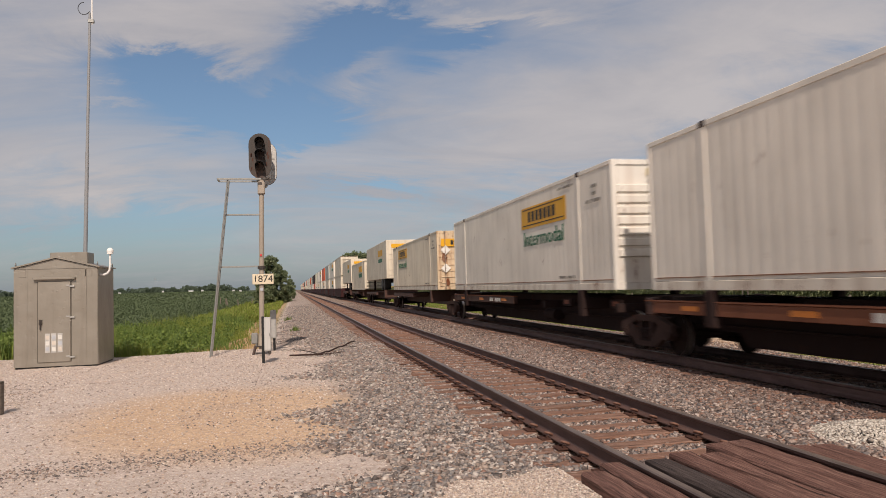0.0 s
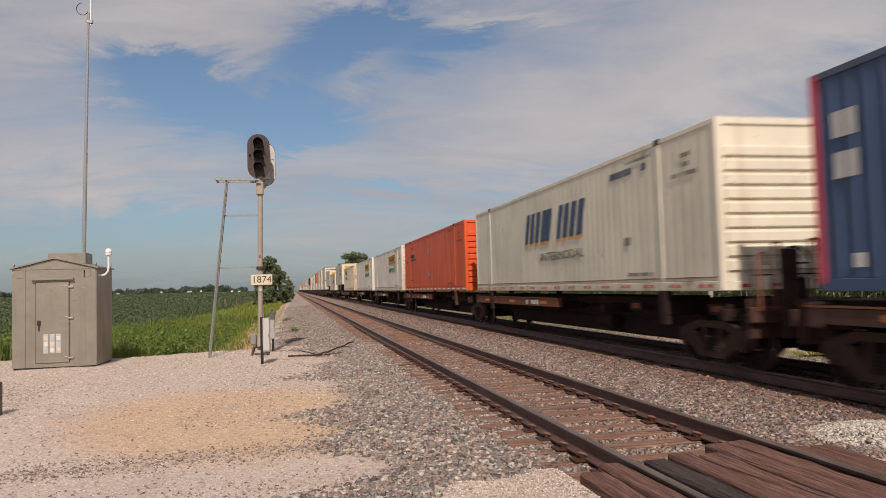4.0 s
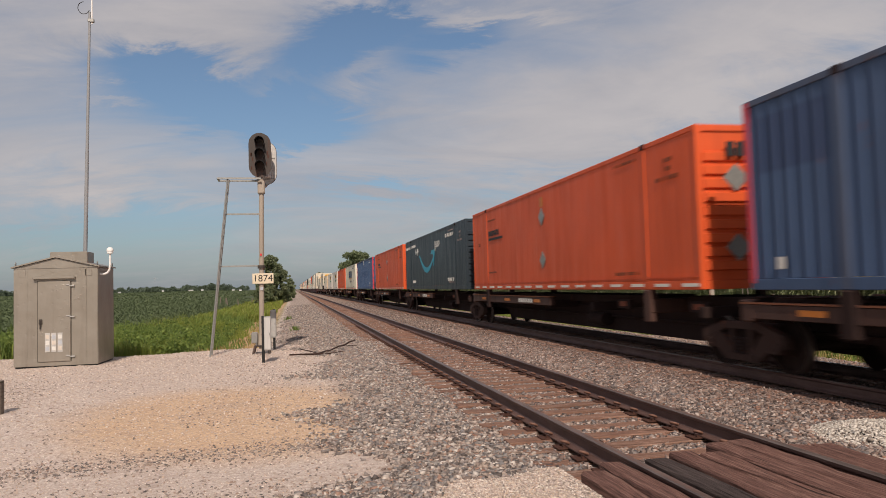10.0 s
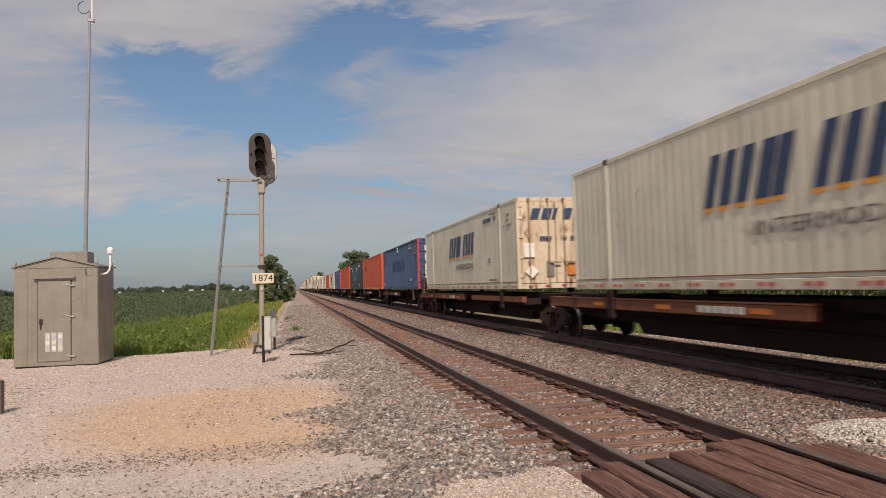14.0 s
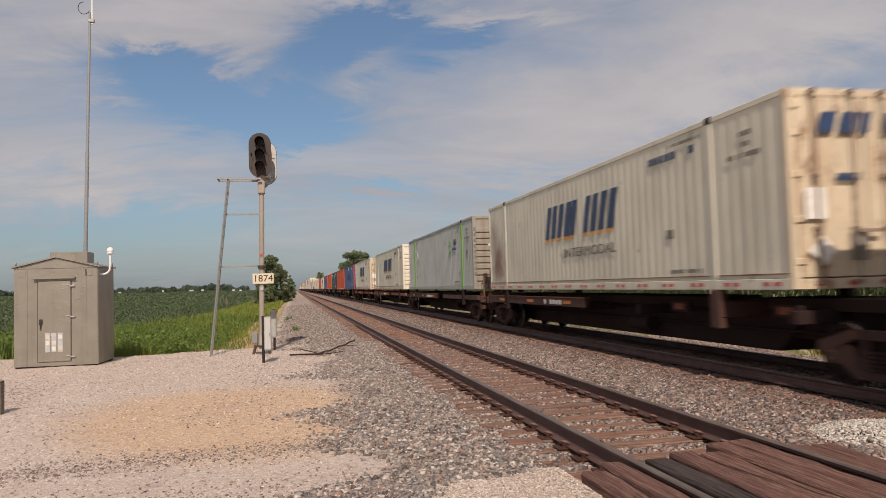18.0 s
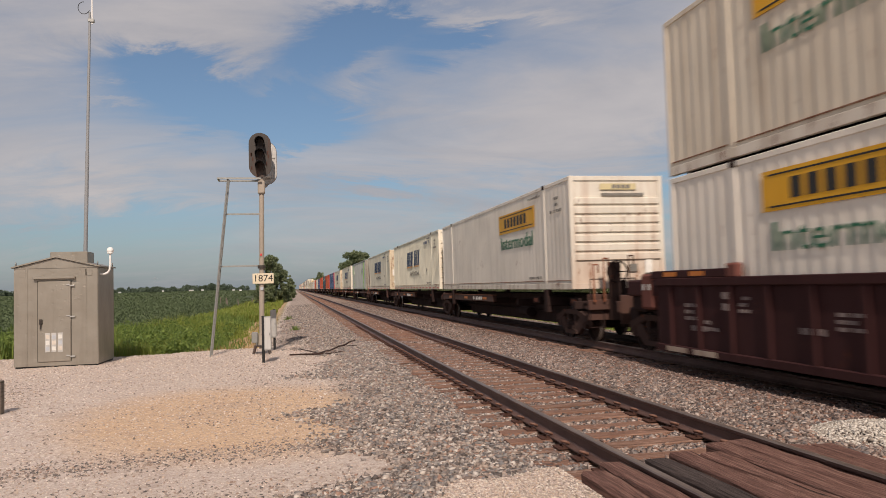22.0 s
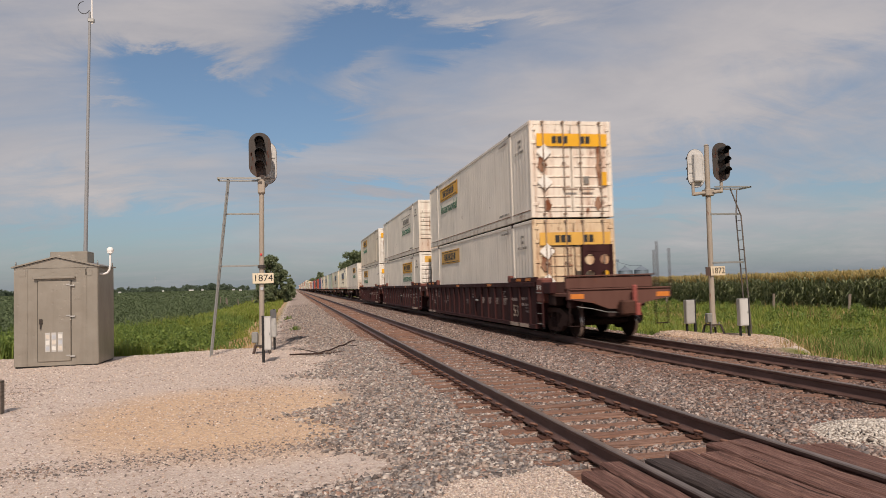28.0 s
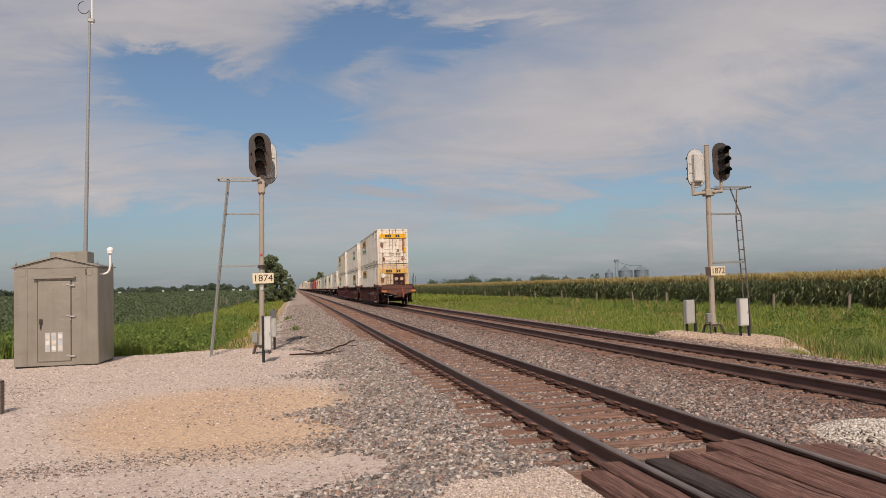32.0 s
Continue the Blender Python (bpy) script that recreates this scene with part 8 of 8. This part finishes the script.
def far_woods(name, xs, y0, spread, tops, seed, base, label, wide=1.0):
    rng = np.random.default_rng(seed)
    blobs = []
    for x in xs:
        y = y0 + rng.uniform(-spread, spread)
        h = tops(x) * rng.choice([0.45, 0.7, 0.9, 1.05, 1.35]) * rng.uniform(0.85, 1.15)
        w = rng.uniform(1.6, 3.6) * wide
        for k in range(4):
            blobs.append((x + rng.normal(0, w * 0.4), y + rng.normal(0, 2), base(x) + h * (0.25 + 0.2 * k), w * (1.0 - 0.14 * k)))
    v, f = crown_leaves(blobs, len(blobs) * 80, 0.55, rng)
    me = big_mesh(name, v, f)
    me.materials.append(HAZED_LEAF)
    tagged(new(name, me), label, "woods", kind="stuff")


RW = np.random.default_rng(33)
far_woods("far_woods", RW.uniform(-300, -36, 260), 600, 30, lambda x: 2.4 + 0.8 * math.sin(x * 0.08) + (1.2 if -110 < x < -60 else 0), 1, lambda x: 2.0, "hazy line of trees beyond the soybean field")
far_woods("far_woods", RW.uniform(132, 300, 46), 720, 40, lambda x: 4.4 + 1.3 * math.sin(x * 0.11), 2, lambda x: 1.0, "hazy line of trees beyond the corn field", 1.7)


# ---------------------------------------------------------------- grain bins on the horizon
# pale steel colour with the distance haze painted in
HAZY_STEEL = plain("hazy_lattice_steel", lin(160, 168, 176), 0.6, 0.1, 0.05, 0.3)
BIN_MAT = plain("hazy_bin_steel", lin(116, 128, 138), 0.5, 0.3, 0.06, 0.3)


def grain_bin(x, y, r, h, roof, label, group="grain bins"):
    c = thing("grain_bin", label, "grain bin", pose(x, y, 0), group)
    bm = bmesh.new()
    n = 28
    prev = None
    prof = [(r, 0.0)]
    k = int(h / 1.2)
    for i in range(k):
        z = h * i / k
        prof += [(r * 1.008, z + 0.4), (r, z + 1.1)]
    for rr, z in prof + [(r, h)]:
        ring = [bm.verts.new((rr * math.cos(2 * math.pi * i / n), rr * math.sin(2 * math.pi * i / n), z)) for i in range(n)]
        if prev:
            for i in range(n):
                bm.faces.new((prev[i], prev[(i + 1) % n], ring[(i + 1) % n], ring[i]))
        prev = ring
    part("bin_wall", bm, BIN_MAT, c)
    bm = bmesh.new()
    bmesh.ops.create_cone(bm, cap_ends=True, segments=n, radius1=r * 1.06, radius2=0.6, depth=roof, matrix=Matrix.Translation((0, 0, h + roof / 2)))
    part("bin_roof", bm, BIN_MAT, c)
    part("roof_cap", one_rod((0, 0, h + roof), (0, 0, h + roof + 0.8), 0.7, 10), BIN_MAT, c)


grain_bin(336.5, 700, 7.2, 10.3, 4.4, "grey steel grain bin with conical roof beyond the corn")
grain_bin(354.5, 700, 7.2, 10.6, 4.4, "grey steel grain bin with conical roof beyond the corn")
grain_bin(318.5, 700, 4.0, 8.6, 2.8, "smaller grey steel grain bin beyond the corn")
leg = thing("grain_elevator", "thin steel grain elevator leg beside the bins", "grain elevator", pose(327, 700, 0))
for x in (-1.6, 1.6):
    part("tower_post", one_rod((x, 0, 0), (x, 0, 20.5), 0.28, 6), BIN_MAT, leg)
for i in range(9):
    part("tower_brace", one_rod((-1.6, 0, 2 + i * 2.1), (1.6, 0, 4 + i * 2.1), 0.14, 5), BIN_MAT, leg)
part("leg_head", one_box(-2.2, 2.4, -1, 1, 19.5, 22.2, 0.2), BIN_MAT, leg)
part("spout", one_rod((1.6, 0, 19.5), (17, 0, 15.2), 0.22, 6), BIN_MAT, leg)
part("spout", one_rod((17, 0, 15.6), (28, 0, 15.6), 0.25, 6), BIN_MAT, leg)


SHED_WHITE = plain("far_white_siding", lin(214, 214, 208), 0.6, 0, 0.05, 0.5)
SHED_ROOF = plain("far_grey_roofing", lin(150, 152, 154), 0.6, 0, 0.08, 0.5)


def farm_shed(x, y, w, d, h, label):
    c = thing("farm_shed", label, "shed", pose(x, y, float(ground_z(x, y)) + 0.1), "farm sheds on the horizon")
    bm = bmesh.new()
    prism(bm, [(-w / 2, 0), (w / 2, 0), (w / 2, h), (-w / 2, h)], -d / 2, d / 2, "y")
    part("wall", bm, SHED_WHITE, c)
    bm = bmesh.new()
    prism(bm, [(-d / 2 - 0.1, h), (d / 2 + 0.1, h), (0, h + d * 0.22)], -w / 2 - 0.1, w / 2 + 0.1, "x")
    part("roof", bm, SHED_ROOF, c)


for x, w, h in ((-148, 3, 1.2), (-131, 4.5, 1.0), (-123, 2.4, 0.9), (-93.5, 1.6, 1.6), (-74, 4.5, 1.2), (-66, 2, 1.5), (-44, 2.2, 1.3), (-39, 2.5, 1.1)):
    farm_shed(x, 560, w * 0.7, 2, h * 0.55, "small white farm shed before the far trees")


# ---------------------------------------------------------------- leafy weeds behind the pad
def weed_bushes(n, x0, x1, y0, y1, seed, label, low=0.25, high=1.0):
    rng = np.random.default_rng(seed)
    blobs = []
    for i in range(n):
        x, y = rng.uniform(x0, x1), y0 + (y1 - y0) * rng.uniform(0, 1) ** 1.5
        g = float(ground_z(x, y))
        h, w = rng.uniform(low, high), rng.uniform(0.14, 0.40)
        for k in range(3):
            blobs.append((x + rng.normal(0, w * 0.5), y + rng.normal(0, w * 0.5), g + h * (0.25 + 0.3 * k), w * (1 - 0.2 * k)))
    v, f = crown_leaves(blobs, len(blobs) * 54, 0.045, rng)
    me = big_mesh("leafy_weeds", v, f)
    me.materials.append(WEED)
    tagged(new("leafy_weeds", me), label, "weeds", kind="stuff")


weed_bushes(430, -13.5, -3.0, 24.0, 46, 5, "broad-leaved green weeds among tall grass")
weed_bushes(170, -11.5, -3.4, 24.0, 31, 8, "bushy green weeds at the edge of the pad", 0.45, 1.25)
p = np.stack([R2.normal(13.0, 0.7, 900), R2.normal(14.6, 0.9, 900)], 1)
p = p[p[:, 0] > 11.5]
blades("dry_grass", p, R2.uniform(0.12, 0.5, len(p)), R2.uniform(0.008, 0.02, len(p)), R2.uniform(0.2, 1, len(p)), DRY, "dry brown weeds at the foot of the mound", "grass", R2)
p = np.stack([R2.normal(15.3, 0.9, 5200), R2.normal(17.2, 1.6, 5200)], 1)
p = p[(p[:, 0] > 13.9) & ((((p[:, 0] - 12.9) / 2.0) ** 2 + ((p[:, 1] - 20.2) / 2.8) ** 2) > 1)]
for sel, mat, lb in ((slice(0, None, 5), DRY, "brownish seeding weeds beside the gravel mound"), (slice(1, None, 1), WEED, "olive weeds beside the gravel mound")):
    blades("seeding_weeds", p[sel], R2.uniform(0.15, 0.75, len(p[sel])), R2.uniform(0.008, 0.02, len(p[sel])), R2.uniform(0.1, 0.9, len(p[sel])), mat, lb, "weeds", R2)
weed_bushes(24, 15.5, 22.0, 13, 27, 6, "broad-leaved weeds beside the gravel mound")
weed_bushes(110, 22, 29.5, 28, 80, 7, "tall weeds along the edge of the corn")

pylon = thing("power_pylon", "thin grey lattice power pylon beyond the field", "pylon", pose(-113, 640, 2.0))
for sx in (-1, 1):
    part("pylon_leg", one_rod((sx * 1.6, 0, 0), (sx * 0.25, 0, 13), 0.08, 5), HAZY_STEEL, pylon)
for i in range(5):
    w = 1.6 - 1.35 * i / 5
    part("pylon_brace", one_rod((-w, 0, i * 2.6), (w - 0.27, 0, (i + 1) * 2.6), 0.05, 5), HAZY_STEEL, pylon)
for z in (9.5, 11.5):
    part("pylon_arm", one_rod((-2.2, 0, z), (2.2, 0, z), 0.07, 5), HAZY_STEEL, pylon)


# ---------------------------------------------------------------- movement
def way_at(t):
    """How far the train has gone at t seconds, between the rows of RUN."""
    i = min(int(t / 2), len(RUN) - 2)
    p = [RUN[max(0, min(len(RUN) - 1, k))] for k in (i - 1, i, i + 1, i + 2)]
    if i == 0:
        p[0] = 2 * p[1] - p[2]
    if i == len(RUN) - 2:
        p[3] = 2 * p[2] - p[1]
    u = t / 2 - i
    return p[1] + 0.5 * u * (p[2] - p[0] + u * (2 * p[0] - 5 * p[1] + 4 * p[2] - p[3] + u * (3 * (p[1] - p[2]) + p[3] - p[0])))


def motions():
    for ob, s, z in MOVERS:
        walk(ob, [(2.0 * i, pose(TRACK_2, s + d, z)) for i, d in enumerate(RUN)])
    spin = [(k / 30, -math.degrees(way_at(k / 30) / WHEEL_R)) for k in range(961)]
    for ob, dy in WHEELSETS:
        walk(ob, [(t, pose(0, dy, WHEEL_R, a % 360)) for t, a in spin])


motions()
